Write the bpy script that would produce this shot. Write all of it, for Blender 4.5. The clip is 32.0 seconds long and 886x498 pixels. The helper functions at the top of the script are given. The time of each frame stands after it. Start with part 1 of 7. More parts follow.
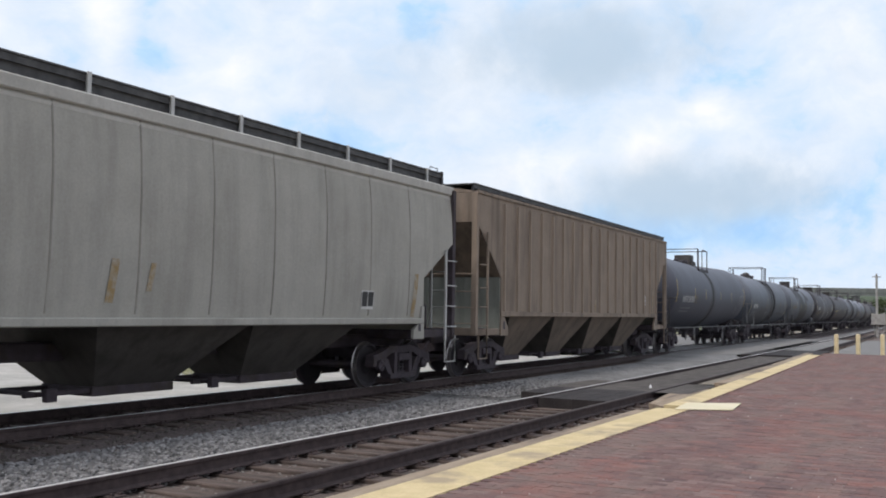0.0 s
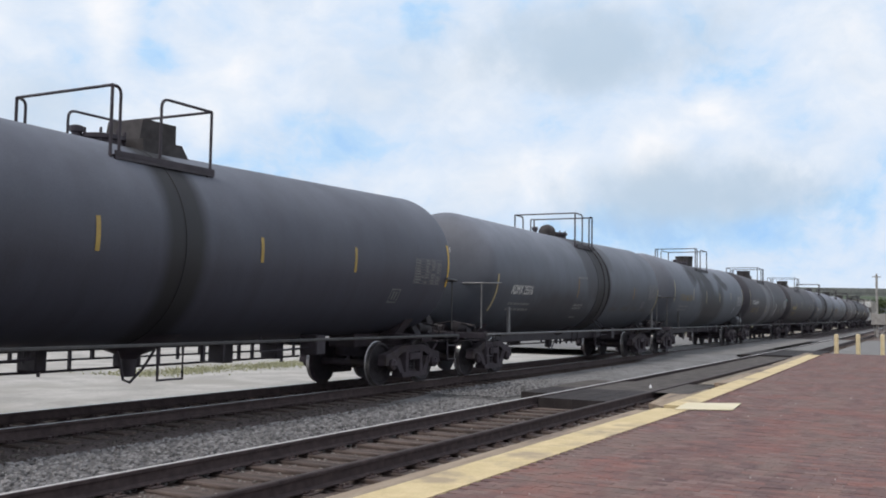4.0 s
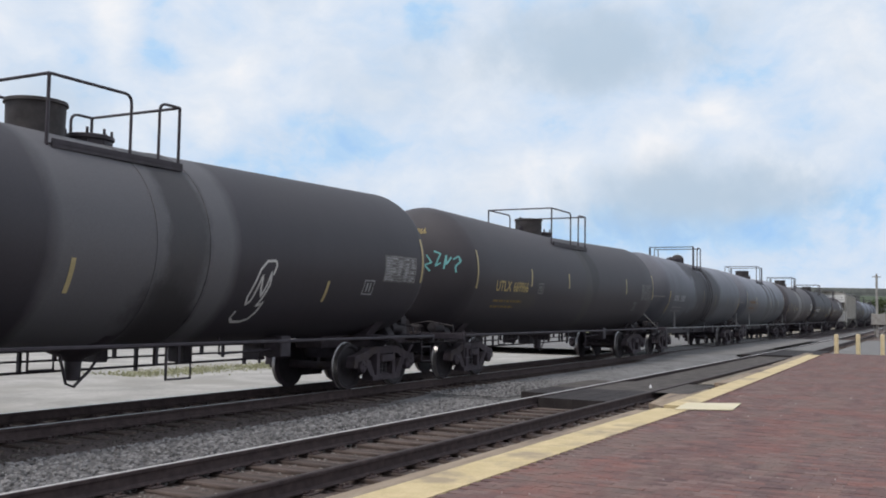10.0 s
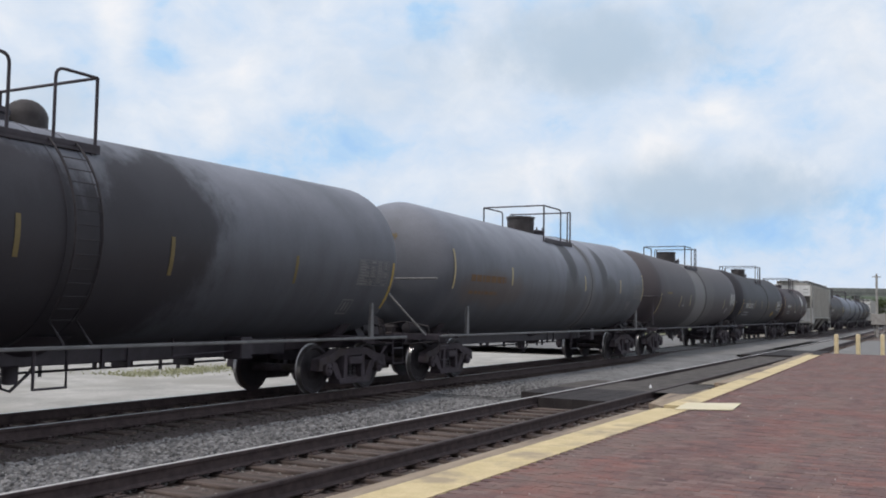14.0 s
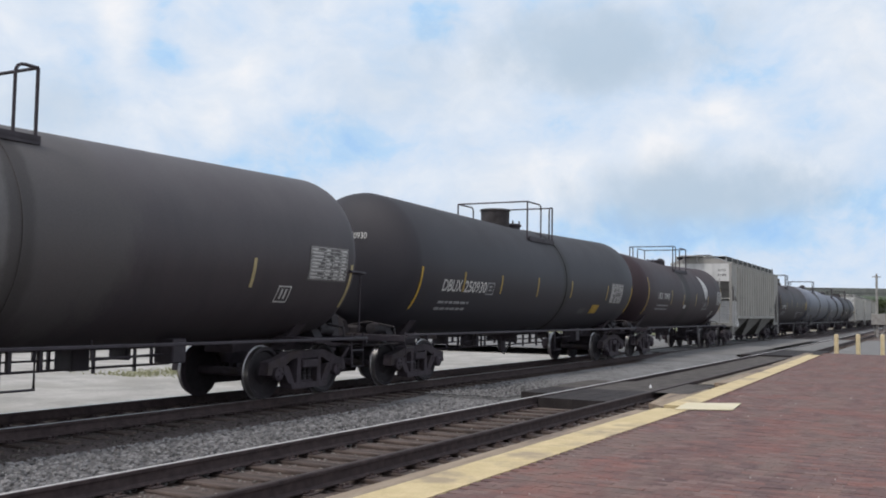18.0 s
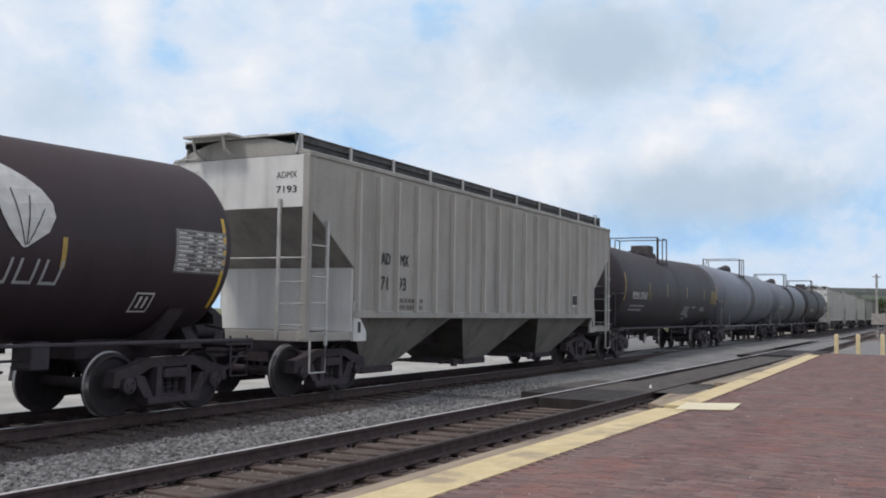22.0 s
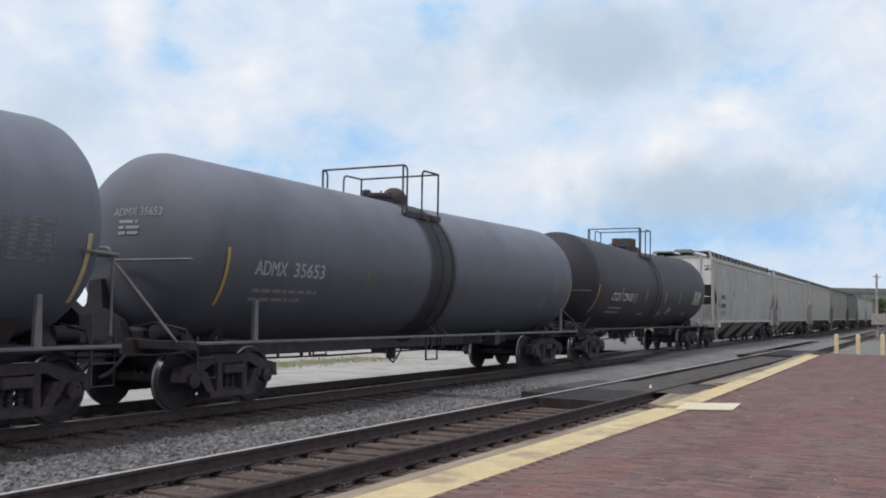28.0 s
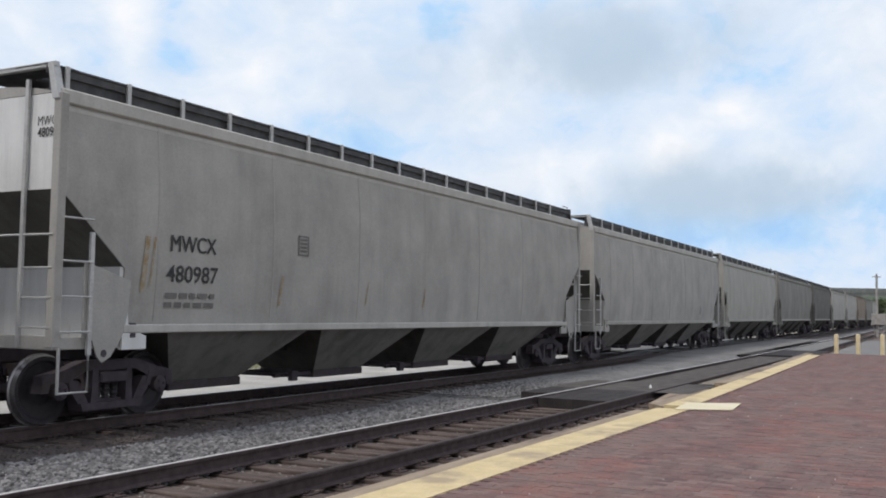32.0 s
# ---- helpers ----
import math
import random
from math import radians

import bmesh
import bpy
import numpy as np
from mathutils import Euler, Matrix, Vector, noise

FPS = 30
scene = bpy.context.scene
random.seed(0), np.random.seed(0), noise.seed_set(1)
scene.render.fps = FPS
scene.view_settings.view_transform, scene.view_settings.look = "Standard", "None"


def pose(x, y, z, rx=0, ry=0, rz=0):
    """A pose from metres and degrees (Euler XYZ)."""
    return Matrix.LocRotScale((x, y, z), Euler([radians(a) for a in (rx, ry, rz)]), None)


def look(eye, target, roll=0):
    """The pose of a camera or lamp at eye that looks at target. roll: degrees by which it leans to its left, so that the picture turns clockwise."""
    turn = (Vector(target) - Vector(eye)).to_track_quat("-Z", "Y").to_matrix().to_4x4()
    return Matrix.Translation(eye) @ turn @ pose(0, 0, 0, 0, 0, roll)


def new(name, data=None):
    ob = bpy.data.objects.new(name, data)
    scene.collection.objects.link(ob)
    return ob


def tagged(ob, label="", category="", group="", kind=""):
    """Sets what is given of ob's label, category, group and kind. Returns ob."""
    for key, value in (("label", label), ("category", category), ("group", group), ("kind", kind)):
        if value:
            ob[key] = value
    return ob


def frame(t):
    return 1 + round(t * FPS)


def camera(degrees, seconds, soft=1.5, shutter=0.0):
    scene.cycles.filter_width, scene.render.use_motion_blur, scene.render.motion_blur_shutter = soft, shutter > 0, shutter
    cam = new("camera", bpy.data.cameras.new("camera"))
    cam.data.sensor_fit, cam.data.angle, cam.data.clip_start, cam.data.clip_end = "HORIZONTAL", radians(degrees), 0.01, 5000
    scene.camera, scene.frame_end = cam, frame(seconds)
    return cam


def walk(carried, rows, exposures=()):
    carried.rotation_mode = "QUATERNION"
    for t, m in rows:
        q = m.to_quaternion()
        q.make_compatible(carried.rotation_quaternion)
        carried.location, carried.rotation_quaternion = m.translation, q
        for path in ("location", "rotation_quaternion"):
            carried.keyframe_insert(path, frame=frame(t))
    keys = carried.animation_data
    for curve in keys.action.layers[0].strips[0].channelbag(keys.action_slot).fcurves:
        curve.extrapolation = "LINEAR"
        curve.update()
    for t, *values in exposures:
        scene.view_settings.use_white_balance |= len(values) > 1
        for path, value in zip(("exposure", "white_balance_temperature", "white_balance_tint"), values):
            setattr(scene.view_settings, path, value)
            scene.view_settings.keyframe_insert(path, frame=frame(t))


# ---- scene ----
# ---------------------------------------------------------------- camera
EYE = (0.0, 0.0, 1.587)
YAW, PITCH, ROLL = radians(28.437), radians(3.707), 0.889
FORWARD = Vector((math.cos(YAW) * math.cos(PITCH), math.sin(YAW) * math.cos(PITCH), math.sin(PITCH)))
cam = camera(49.62, 32.0, soft=1.9)
STAND = look(EYE, Vector(EYE) + FORWARD, ROLL)
walk(cam, [(0.0, STAND), (32.0, STAND)], exposures=[(0.0, 0.07), (2.5, 0.05), (5.5, -0.05), (13.0, -0.09), (22.0, -0.08), (29.0, -0.08), (32.0, 0.0)])

# ---------------------------------------------------------------- light
SUN_ELEVATION, SUN_AZIMUTH = 58.0, 155.0     # degrees; azimuth from +x towards +y
sun_data = bpy.data.lights.new("sun", "SUN")
sun_data.energy, sun_data.angle, sun_data.color = 1.7, radians(12), (1.0, 0.93, 0.875)
sun = new("sun", sun_data)
_e, _a = radians(SUN_ELEVATION), radians(SUN_AZIMUTH)
sun.matrix_world = look((0, 0, 60), (-60 * math.cos(_e) * math.cos(_a), -60 * math.cos(_e) * math.sin(_a), 60 - 60 * math.sin(_e)))

world = bpy.data.worlds.new("sky")
scene.world = world
world.use_nodes = True


def sky_world():
    nt = world.node_tree
    nt.nodes.clear()
    n, l = nt.nodes.new, nt.links.new
    sky = n("ShaderNodeTexSky")
    sky.sky_type, sky.sun_disc = "NISHITA", False
    sky.sun_elevation, sky.sun_rotation = radians(SUN_ELEVATION), radians(90 - SUN_AZIMUTH)
    blue = n("ShaderNodeBackground")
    blue.inputs["Strength"].default_value = 0.09
    l(sky.outputs[0], blue.inputs["Color"])
    white = n("ShaderNodeBackground")
    white.inputs["Color"].default_value = (0.83, 0.848, 0.955, 1)
    white.inputs["Strength"].default_value = 0.80
    co = n("ShaderNodeTexCoord")
    noise_tex = n("ShaderNodeTexNoise")
    noise_tex.inputs["Scale"].default_value, noise_tex.inputs["Detail"].default_value = 2.6, 6
    l(co.outputs["Generated"], noise_tex.inputs["Vector"])
    ramp = n("ShaderNodeValToRGB")
    ramp.color_ramp.elements[0].position, ramp.color_ramp.elements[1].position = 0.36, 0.50
    l(noise_tex.outputs["Fac"], ramp.inputs[0])
    mix, out = n("ShaderNodeMixShader"), n("ShaderNodeOutputWorld")
    l(ramp.outputs[0], mix.inputs[0]), l(blue.outputs[0], mix.inputs[1]), l(white.outputs[0], mix.inputs[2])
    l(mix.outputs[0], out.inputs[0])


sky_world()

# ---------------------------------------------------------------- the line of the tracks
D_MAIN, R_CURVE, S_CURVE = 11.535, 2267.0, 54.8     # main track abreast of the camera, its curve, where the curve ends
OFF_SIDING = -5.19                                   # siding's centre from the main track's centre
HALF_GAUGE = 0.7525


def track_point(s, off=0.0):
    """Place and heading on the tracks, s metres along them from abreast of the camera, off metres away from the camera's side."""
    c = min(max(s, -30.0), S_CURVE)
    ex, th = s - c, c / R_CURVE
    return (R_CURVE * math.sin(th) - off * math.sin(th) + ex * math.cos(th),
            D_MAIN + R_CURVE * (1 - math.cos(th)) + off * math.cos(th) + ex * math.sin(th), th)


def advance(t):
    """How far the train has come since the start."""
    return 8.98 * t + 0.0103 * t * t


# ---------------------------------------------------------------- materials
def rgba(c):
    return (c[0], c[1], c[2], 1.0)


def node_mat(name):
    m = bpy.data.materials.new(name)
    m.use_nodes = True
    nt = m.node_tree
    return m, nt, nt.nodes["Principled BSDF"], nt.nodes.new, nt.links.new


def mix_rgb(nt, fac, a, b, mode="MIX"):
    x = nt.nodes.new("ShaderNodeMix")
    x.data_type, x.blend_type = "RGBA", mode
    for sock, v in ((x.inputs["Factor"], fac), (x.inputs["A"], a), (x.inputs["B"], b)):
        if isinstance(v, bpy.types.NodeSocket):
            nt.links.new(v, sock)
        elif isinstance(v, (int, float)):
            sock.default_value = v
        else:
            sock.default_value = rgba(v)
    return x.outputs["Result"]


def noise_fac(nt, vec, scale, lo, hi, detail=5, rough=0.6, stretch=None):
    n, l = nt.nodes.new, nt.links.new
    if stretch:
        mp = n("ShaderNodeMapping")
        mp.inputs["Scale"].default_value = stretch
        l(vec, mp.inputs["Vector"])
        vec = mp.outputs["Vector"]
    tex = n("ShaderNodeTexNoise")
    tex.inputs["Scale"].default_value, tex.inputs["Detail"].default_value, tex.inputs["Roughness"].default_value = scale, detail, rough
    l(vec, tex.inputs["Vector"])
    r = n("ShaderNodeMapRange")
    r.inputs["From Min"].default_value, r.inputs["From Max"].default_value = lo, hi
    l(tex.outputs["Fac"], r.inputs["Value"])
    return r.outputs["Result"]


def math_node(nt, op, a, b=None, c=None):
    x = nt.nodes.new("ShaderNodeMath")
    x.operation = op
    for i, v in enumerate((a, b, c)):
        if v is None:
            continue
        if isinstance(v, bpy.types.NodeSocket):
            nt.links.new(v, x.inputs[i])
        else:
            x.inputs[i].default_value = v
    return x.outputs[0]


def add_bump(nt, bsdf, height, strength=0.3, distance=0.01):
    b = nt.nodes.new("ShaderNodeBump")
    b.inputs["Strength"].default_value, b.inputs["Distance"].default_value = strength, distance
    nt.links.new(height, b.inputs["Height"])
    nt.links.new(b.outputs[0], bsdf.inputs["Normal"])


def surface(name, a, b, rough=0.8, scale=3.0, metal=0.0, fine=40.0, bump=0.25, dist=0.006, spread=(0.35, 0.65), stretch=None, rand=0.0, c=None):
    """Two colours mottled at one scale, fine grain at another, some relief; rand varies it from object to object."""
    m, nt, bsdf, n, l = node_mat(name)
    vec = n("ShaderNodeTexCoord").outputs["Object"]
    f = noise_fac(nt, vec, scale, *spread, stretch=stretch)
    col = mix_rgb(nt, f, a, b)
    g = noise_fac(nt, vec, fine, 0.25, 0.75, detail=3)
    col = mix_rgb(nt, 0.30, col, mix_rgb(nt, g, (0.25, 0.25, 0.25), (0.85, 0.85, 0.85)), "OVERLAY")
    if c:
        col = mix_rgb(nt, noise_fac(nt, vec, scale * 0.37, 0.52, 0.66, stretch=stretch), col, c)
    if rand:
        info = n("ShaderNodeObjectInfo")
        hsv = n("ShaderNodeHueSaturation")
        l(math_node(nt, "MULTIPLY_ADD", info.outputs["Random"], rand, 1 - rand / 2), hsv.inputs["Value"])
        l(col, hsv.inputs["Color"])
        col = hsv.outputs[0]
    l(col, bsdf.inputs["Base Color"])
    rr = n("ShaderNodeMapRange")
    rr.inputs["To Min"].default_value, rr.inputs["To Max"].default_value = max(rough - 0.12, 0.05), min(rough + 0.1, 1)
    l(g, rr.inputs["Value"]), l(rr.outputs[0], bsdf.inputs["Roughness"])
    bsdf.inputs["Metallic"].default_value = metal
    if bump:
        add_bump(nt, bsdf, g, bump, dist)
    return m


def plain(name, a, rough=0.6, metal=0.0):
    return surface(name, [x * 0.88 for x in a], [min(x * 1.12, 1) for x in a], rough, 5.0, metal, 60, 0.1, 0.002)


def tank_paint(name, base, dust, spill=None, spill_x=0.0, spill_w=0.6, grime=(0.038, 0.035, 0.041), gloss=0.55, blotch=0.5, rag=0.6, blobs=()):
    """Weathered tank paint: a second tone that grows with the upward normal, streaked grime, a ring of spilled load
    under the hatch.
    """
    tint = (1.42, 1.38, 1.58) if base[1] < 0.05 else (1.08, 1.11, 1.16)
    base, dust = [tuple(v * k for v, k in zip(c, q)) for c, q in ((base, tint), (dust, (0.98, 1.02, 1.08)))]
    m, nt, bsdf, n, l = node_mat(name)
    co = n("ShaderNodeTexCoord").outputs["Object"]
    xyz = n("ShaderNodeSeparateXYZ")
    l(co, xyz.inputs[0])
    info = n("ShaderNodeObjectInfo")
    shift = n("ShaderNodeVectorMath")
    shift.operation = "ADD"
    l(co, shift.inputs[0])
    comb = n("ShaderNodeCombineXYZ")
    l(math_node(nt, "MULTIPLY", info.outputs["Random"], 60.0), comb.inputs[0])
    l(comb.outputs[0], shift.inputs[1])
    vec = shift.outputs[0]
    streak = noise_fac(nt, vec, 2.2, 0.42, 0.75, detail=6, stretch=(1.0, 0.25, 0.25))
    col = mix_rgb(nt, math_node(nt, "MULTIPLY", streak, blotch), base, grime)
    cloud = noise_fac(nt, vec, 0.55, 0.35, 0.7, detail=4)
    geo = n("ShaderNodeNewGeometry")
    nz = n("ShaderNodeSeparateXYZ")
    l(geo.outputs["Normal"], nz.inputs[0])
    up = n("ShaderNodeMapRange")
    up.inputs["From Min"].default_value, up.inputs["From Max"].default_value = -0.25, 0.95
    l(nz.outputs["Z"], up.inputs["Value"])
    # weight of the top tone, from the upward normal and broken by noise
    toned = math_node(nt, "MULTIPLY", up.outputs[0], math_node(nt, "MULTIPLY_ADD", cloud, 0.6, 0.4))
    col = mix_rgb(nt, toned, col, dust)
    if spill:
        d = math_node(nt, "ABSOLUTE", math_node(nt, "SUBTRACT", xyz.outputs["X"], spill_x))
        wob = noise_fac(nt, vec, 1.1, 0.3, 0.7, detail=5, stretch=(1.0, 0.5, 0.5))
        d = math_node(nt, "SUBTRACT", d, math_node(nt, "MULTIPLY_ADD", wob, spill_w * rag, spill_w * (1 - rag)))
        r = n("ShaderNodeMapRange")
        r.inputs["From Min"].default_value, r.inputs["From Max"].default_value = 0.16, -0.10
        l(d, r.inputs["Value"])
        col = mix_rgb(nt, math_node(nt, "MULTIPLY", r.outputs[0], 0.94), col, spill)
    for bx, bz, rx, rz, bc, k in blobs:
        dx = math_node(nt, "MULTIPLY", math_node(nt, "SUBTRACT", xyz.outputs["X"], bx), 1 / rx)
        dz = math_node(nt, "MULTIPLY", math_node(nt, "SUBTRACT", xyz.outputs["Z"], bz), 1 / rz)
        r2 = math_node(nt, "SQRT", math_node(nt, "ADD", math_node(nt, "MULTIPLY", dx, dx), math_node(nt, "MULTIPLY", dz, dz)))
        edge = noise_fac(nt, vec, 1.4, 0.25, 0.75, detail=6, rough=0.65, stretch=(1.0, 0.6, 0.6))
        r = n("ShaderNodeMapRange")
        r.interpolation_type = "SMOOTHSTEP"
        r.inputs["From Min"].default_value, r.inputs["From Max"].default_value = 1.15, 0.65
        l(math_node(nt, "ADD", r2, math_node(nt, "MULTIPLY_ADD", edge, 0.8, -0.42)), r.inputs["Value"])
        col = mix_rgb(nt, math_node(nt, "MULTIPLY", r.outputs[0], k), col, bc)
    fine = noise_fac(nt, vec, 38, 0.3, 0.7, detail=3)
    col = mix_rgb(nt, 0.16, col, mix_rgb(nt, fine, (0.3, 0.3, 0.3), (0.75, 0.75, 0.75)), "OVERLAY")
    l(col, bsdf.inputs["Base Color"])
    rr = n("ShaderNodeMapRange")
    rr.inputs["To Min"].default_value, rr.inputs["To Max"].default_value = gloss, min(gloss + 0.3, 1)
    l(toned, rr.inputs["Value"]), l(rr.outputs[0], bsdf.inputs["Roughness"])
    add_bump(nt, bsdf, noise_fac(nt, vec, 1.6, 0.2, 0.8), 0.12, 0.02)
    return m


def hopper_paint(name, base, shade, rust, streaks=0.6):
    """Faded hopper paint with streaks that run down the sheets and rust stains."""
    m, nt, bsdf, n, l = node_mat(name)
    co = n("ShaderNodeTexCoord").outputs["Object"]
    info = n("ShaderNodeObjectInfo")
    comb = n("ShaderNodeCombineXYZ")
    l(math_node(nt, "MULTIPLY", info.outputs["Random"], 60.0), comb.inputs[0])
    shift = n("ShaderNodeVectorMath")
    shift.operation = "ADD"
    l(co, shift.inputs[0]), l(comb.outputs[0], shift.inputs[1])
    vec = shift.outputs[0]
    col = mix_rgb(nt, noise_fac(nt, vec, 1.1, 0.3, 0.72), base, shade)
    run = noise_fac(nt, vec, 1.7, 0.46, 0.72, detail=7, rough=0.65, stretch=(1.6, 1.6, 0.16))
    col = mix_rgb(nt, math_node(nt, "MULTIPLY", run, streaks), col, [x * 0.45 for x in shade])
    spots = noise_fac(nt, vec, 1.3, 0.66, 0.80, detail=5, stretch=(1.5, 1.5, 0.35))
    col = mix_rgb(nt, math_node(nt, "MULTIPLY", spots, 0.7), col, rust)
    fine = noise_fac(nt, vec, 30, 0.3, 0.7, detail=3)
    col = mix_rgb(nt, 0.15, col, mix_rgb(nt, fine, (0.3, 0.3, 0.3), (0.75, 0.75, 0.75)), "OVERLAY")
    l(col, bsdf.inputs["Base Color"])
    bsdf.inputs["Roughness"].default_value = 0.78
    add_bump(nt, bsdf, noise_fac(nt, vec, 0.9, 0.2, 0.8, stretch=(1, 1, 0.6)), 0.16, 0.03)
    return m


def cloud_mat():
    """The cloudy sky: soft banks of cloud with blue between them."""
    m = bpy.data.materials.new("clouds")
    m.use_nodes = True
    nt = m.node_tree
    nt.nodes.clear()
    n, l = nt.nodes.new, nt.links.new
    co = n("ShaderNodeTexCoord").outputs["Object"]
    vec = n("ShaderNodeVectorMath")
    vec.operation = "NORMALIZE"
    l(co, vec.inputs[0])
    v = vec.outputs[0]

    def blob(az, el, sx, sz, soft=1.0):
        """A soft round area of the sky at an azimuth and elevation, sx by sz degrees wide."""
        a, e = radians(az), radians(el)
        d = n("ShaderNodeVectorMath")
        d.operation = "SUBTRACT"
        l(v, d.inputs[0])
        d.inputs[1].default_value = (math.cos(e) * math.cos(a), math.cos(e) * math.sin(a), math.sin(e))
        w = noise_fac(nt, v, 9.0, 0.25, 0.75, detail=6)
        sc = n("ShaderNodeVectorMath")
        sc.operation = "MULTIPLY"
        l(d.outputs[0], sc.inputs[0])
        sc.inputs[1].default_value = (1 / radians(sx), 1 / radians(sx), 1 / radians(sz))
        ln = n("ShaderNodeVectorMath")
        ln.operation = "LENGTH"
        l(sc.outputs[0], ln.inputs[0])
        r = n("ShaderNodeMapRange")
        r.interpolation_type = "SMOOTHSTEP"
        r.inputs["From Min"].default_value, r.inputs["From Max"].default_value = 1.3, 0.1
        l(math_node(nt, "ADD", ln.outputs["Value"], math_node(nt, "MULTIPLY_ADD", w, 1.0, -0.5)), r.inputs["Value"])
        return math_node(nt, "MULTIPLY", r.outputs[0], soft)

    def sky_place(px, py):
        """Azimuth and elevation in degrees of a place in the view, by its share of the view's width and height from the middle."""
        h = math.tan(radians(49.62) / 2)
        d = STAND.to_3x3() @ Vector((px * h, py * h, -1))
        return math.degrees(math.atan2(d.y, d.x)), math.degrees(math.asin(d.z / d.length))

    def warp(scale, amount):
        t = n("ShaderNodeTexNoise")
        t.inputs["Scale"].default_value, t.inputs["Detail"].default_value = scale, 4
        l(v, t.inputs["Vector"])
        d = n("ShaderNodeVectorMath")
        d.operation = "MULTIPLY_ADD"
        l(t.outputs["Color"], d.inputs[0])
        d.inputs[1].default_value, d.inputs[2].default_value = (amount,) * 3, (-amount / 2,) * 3
        w = n("ShaderNodeVectorMath")
        w.operation = "ADD"
        l(v, w.inputs[0]), l(d.outputs[0], w.inputs[1])
        return w.outputs[0]

    wv = warp(7.0, 0.10)
    big = noise_fac(nt, wv, 5.5, 0.0, 1.0, detail=8, rough=0.58, stretch=(1, 1, 1.6))
    fine = noise_fac(nt, wv, 17.0, 0.0, 1.0, detail=8, rough=0.6, stretch=(1, 1, 1.5))
    cover = math_node(nt, "ADD", math_node(nt, "MULTIPLY_ADD", big, 1.45, -0.17), math_node(nt, "MULTIPLY", math_node(nt, "SUBTRACT", fine, 0.5), 0.75))
    # thinner cloud where the blue shows, thicker where it is bright
    for px, py, sx, sz, k in ((-0.30, 0.22, 6.5, 2.6, 0.28), (-0.01, 0.52, 2.4, 2.2, 0.36), (0.81, 0.29, 2.6, 2.6, 0.36), (-0.64, 0.43, 2.0, 3.2, 0.22), (-0.55, 0.22, 5.0, 2.2, 0.12),
                              (0.70, 0.05, 8, 2.2, 0.34), (0.36, 0.05, 6, 1.8, 0.22), (-0.80, 0.33, 4.0, 3.0, 0.16), (0.95, 0.15, 3, 2.5, 0.22), (0.05, 0.24, 3.0, 2.5, 0.14)):
        cover = math_node(nt, "SUBTRACT", cover, blob(*sky_place(px, py), sx, sz, k))
    for px, py, sx, sz, k in ((-0.72, 0.50, 1.6, 2.8, 0.45), (0.61, 0.32, 2.0, 1.3, 0.50), (0.49, 0.22, 2.2, 2.0, 0.38), (-0.47, 0.42, 2.6, 1.6, 0.28), (0.20, 0.15, 5, 2.5, 0.24), (-0.51, 0.27, 1.4, 1.3, 0.30), (0.85, 0.50, 4, 3, 0.28), (0.1, 0.42, 4, 4, 0.15)):
        cover = math_node(nt, "ADD", cover, blob(*sky_place(px, py), sx, sz, k))
    ramp = n("ShaderNodeValToRGB")
    el = ramp.color_ramp.elements
    el[0].position, el[0].color = 0.08, (0.385, 0.64, 0.99, 1)
    el[1].position, el[1].color = 1.0, (0.945, 0.96, 1.0, 1)
    for pos, c in ((0.26, (0.51, 0.73, 0.99)), (0.40, (0.655, 0.79, 0.97)), (0.55, (0.735, 0.83, 0.965)), (0.74, (0.82, 0.885, 0.98))):
        e = el.new(pos)
        e.color = rgba(c)
    l(cover, ramp.inputs[0])
    col = ramp.outputs[0]
    shade = noise_fac(nt, wv, 8.0, 0.48, 0.75, detail=7, stretch=(1, 1, 1.8))
    col = mix_rgb(nt, math_node(nt, "MULTIPLY", shade, 0.35), col, (0.58, 0.69, 0.83))
    for px, py, sx, sz, k in ((0.34, 0.45, 8.5, 2.8, 0.85), (0.36, 0.40, 6.5, 1.6, 0.5), (0.60, 0.115, 8.0, 2.8, 0.9), (0.72, 0.12, 4.0, 1.6, 0.5), (-0.10, 0.36, 5, 2.4, 0.25), (-0.9, 0.32, 4, 2.5, 0.35)):
        col = mix_rgb(nt, blob(*sky_place(px, py), sx, sz, k), col, (0.505, 0.625, 0.76))
    em, out = n("ShaderNodeEmission"), n("ShaderNodeOutputMaterial")
    l(col, em.inputs[0]), l(em.outputs[0], out.inputs[0])
    return m


M = {}
M["ballast"] = surface("ballast", (0.13, 0.128, 0.130), (0.21, 0.207, 0.208), 0.95, 16, 0, 45, 0.9, 0.03, c=(0.22, 0.215, 0.21))
M["ballast_old"] = surface("ballast_old", (0.086, 0.067, 0.063), (0.148, 0.120, 0.113), 0.95, 9, 0, 40, 0.9, 0.03)
M["siding_bed"] = surface("siding_bed", (0.110, 0.081, 0.068), (0.20, 0.158, 0.137), 0.95, 6, 0, 40, 0.9, 0.03)
M["lot"] = surface("lot", (0.34, 0.325, 0.295), (0.50, 0.48, 0.44), 0.95, 0.8, 0, 14, 0.5, 0.02, c=(0.36, 0.34, 0.30))
M["asphalt"] = surface("asphalt", (0.16, 0.155, 0.15), (0.23, 0.225, 0.215), 0.9, 0.7, 0, 30, 0.5, 0.01)
M["fine_gravel"] = surface("fine_gravel", (0.17, 0.168, 0.165), (0.225, 0.222, 0.217), 0.95, 1.2, 0, 45, 0.5, 0.01, c=(0.14, 0.137, 0.13))
M["dirt"] = surface("dirt", (0.20, 0.17, 0.13), (0.28, 0.25, 0.20), 0.95, 0.8, 0, 20, 0.5, 0.03)
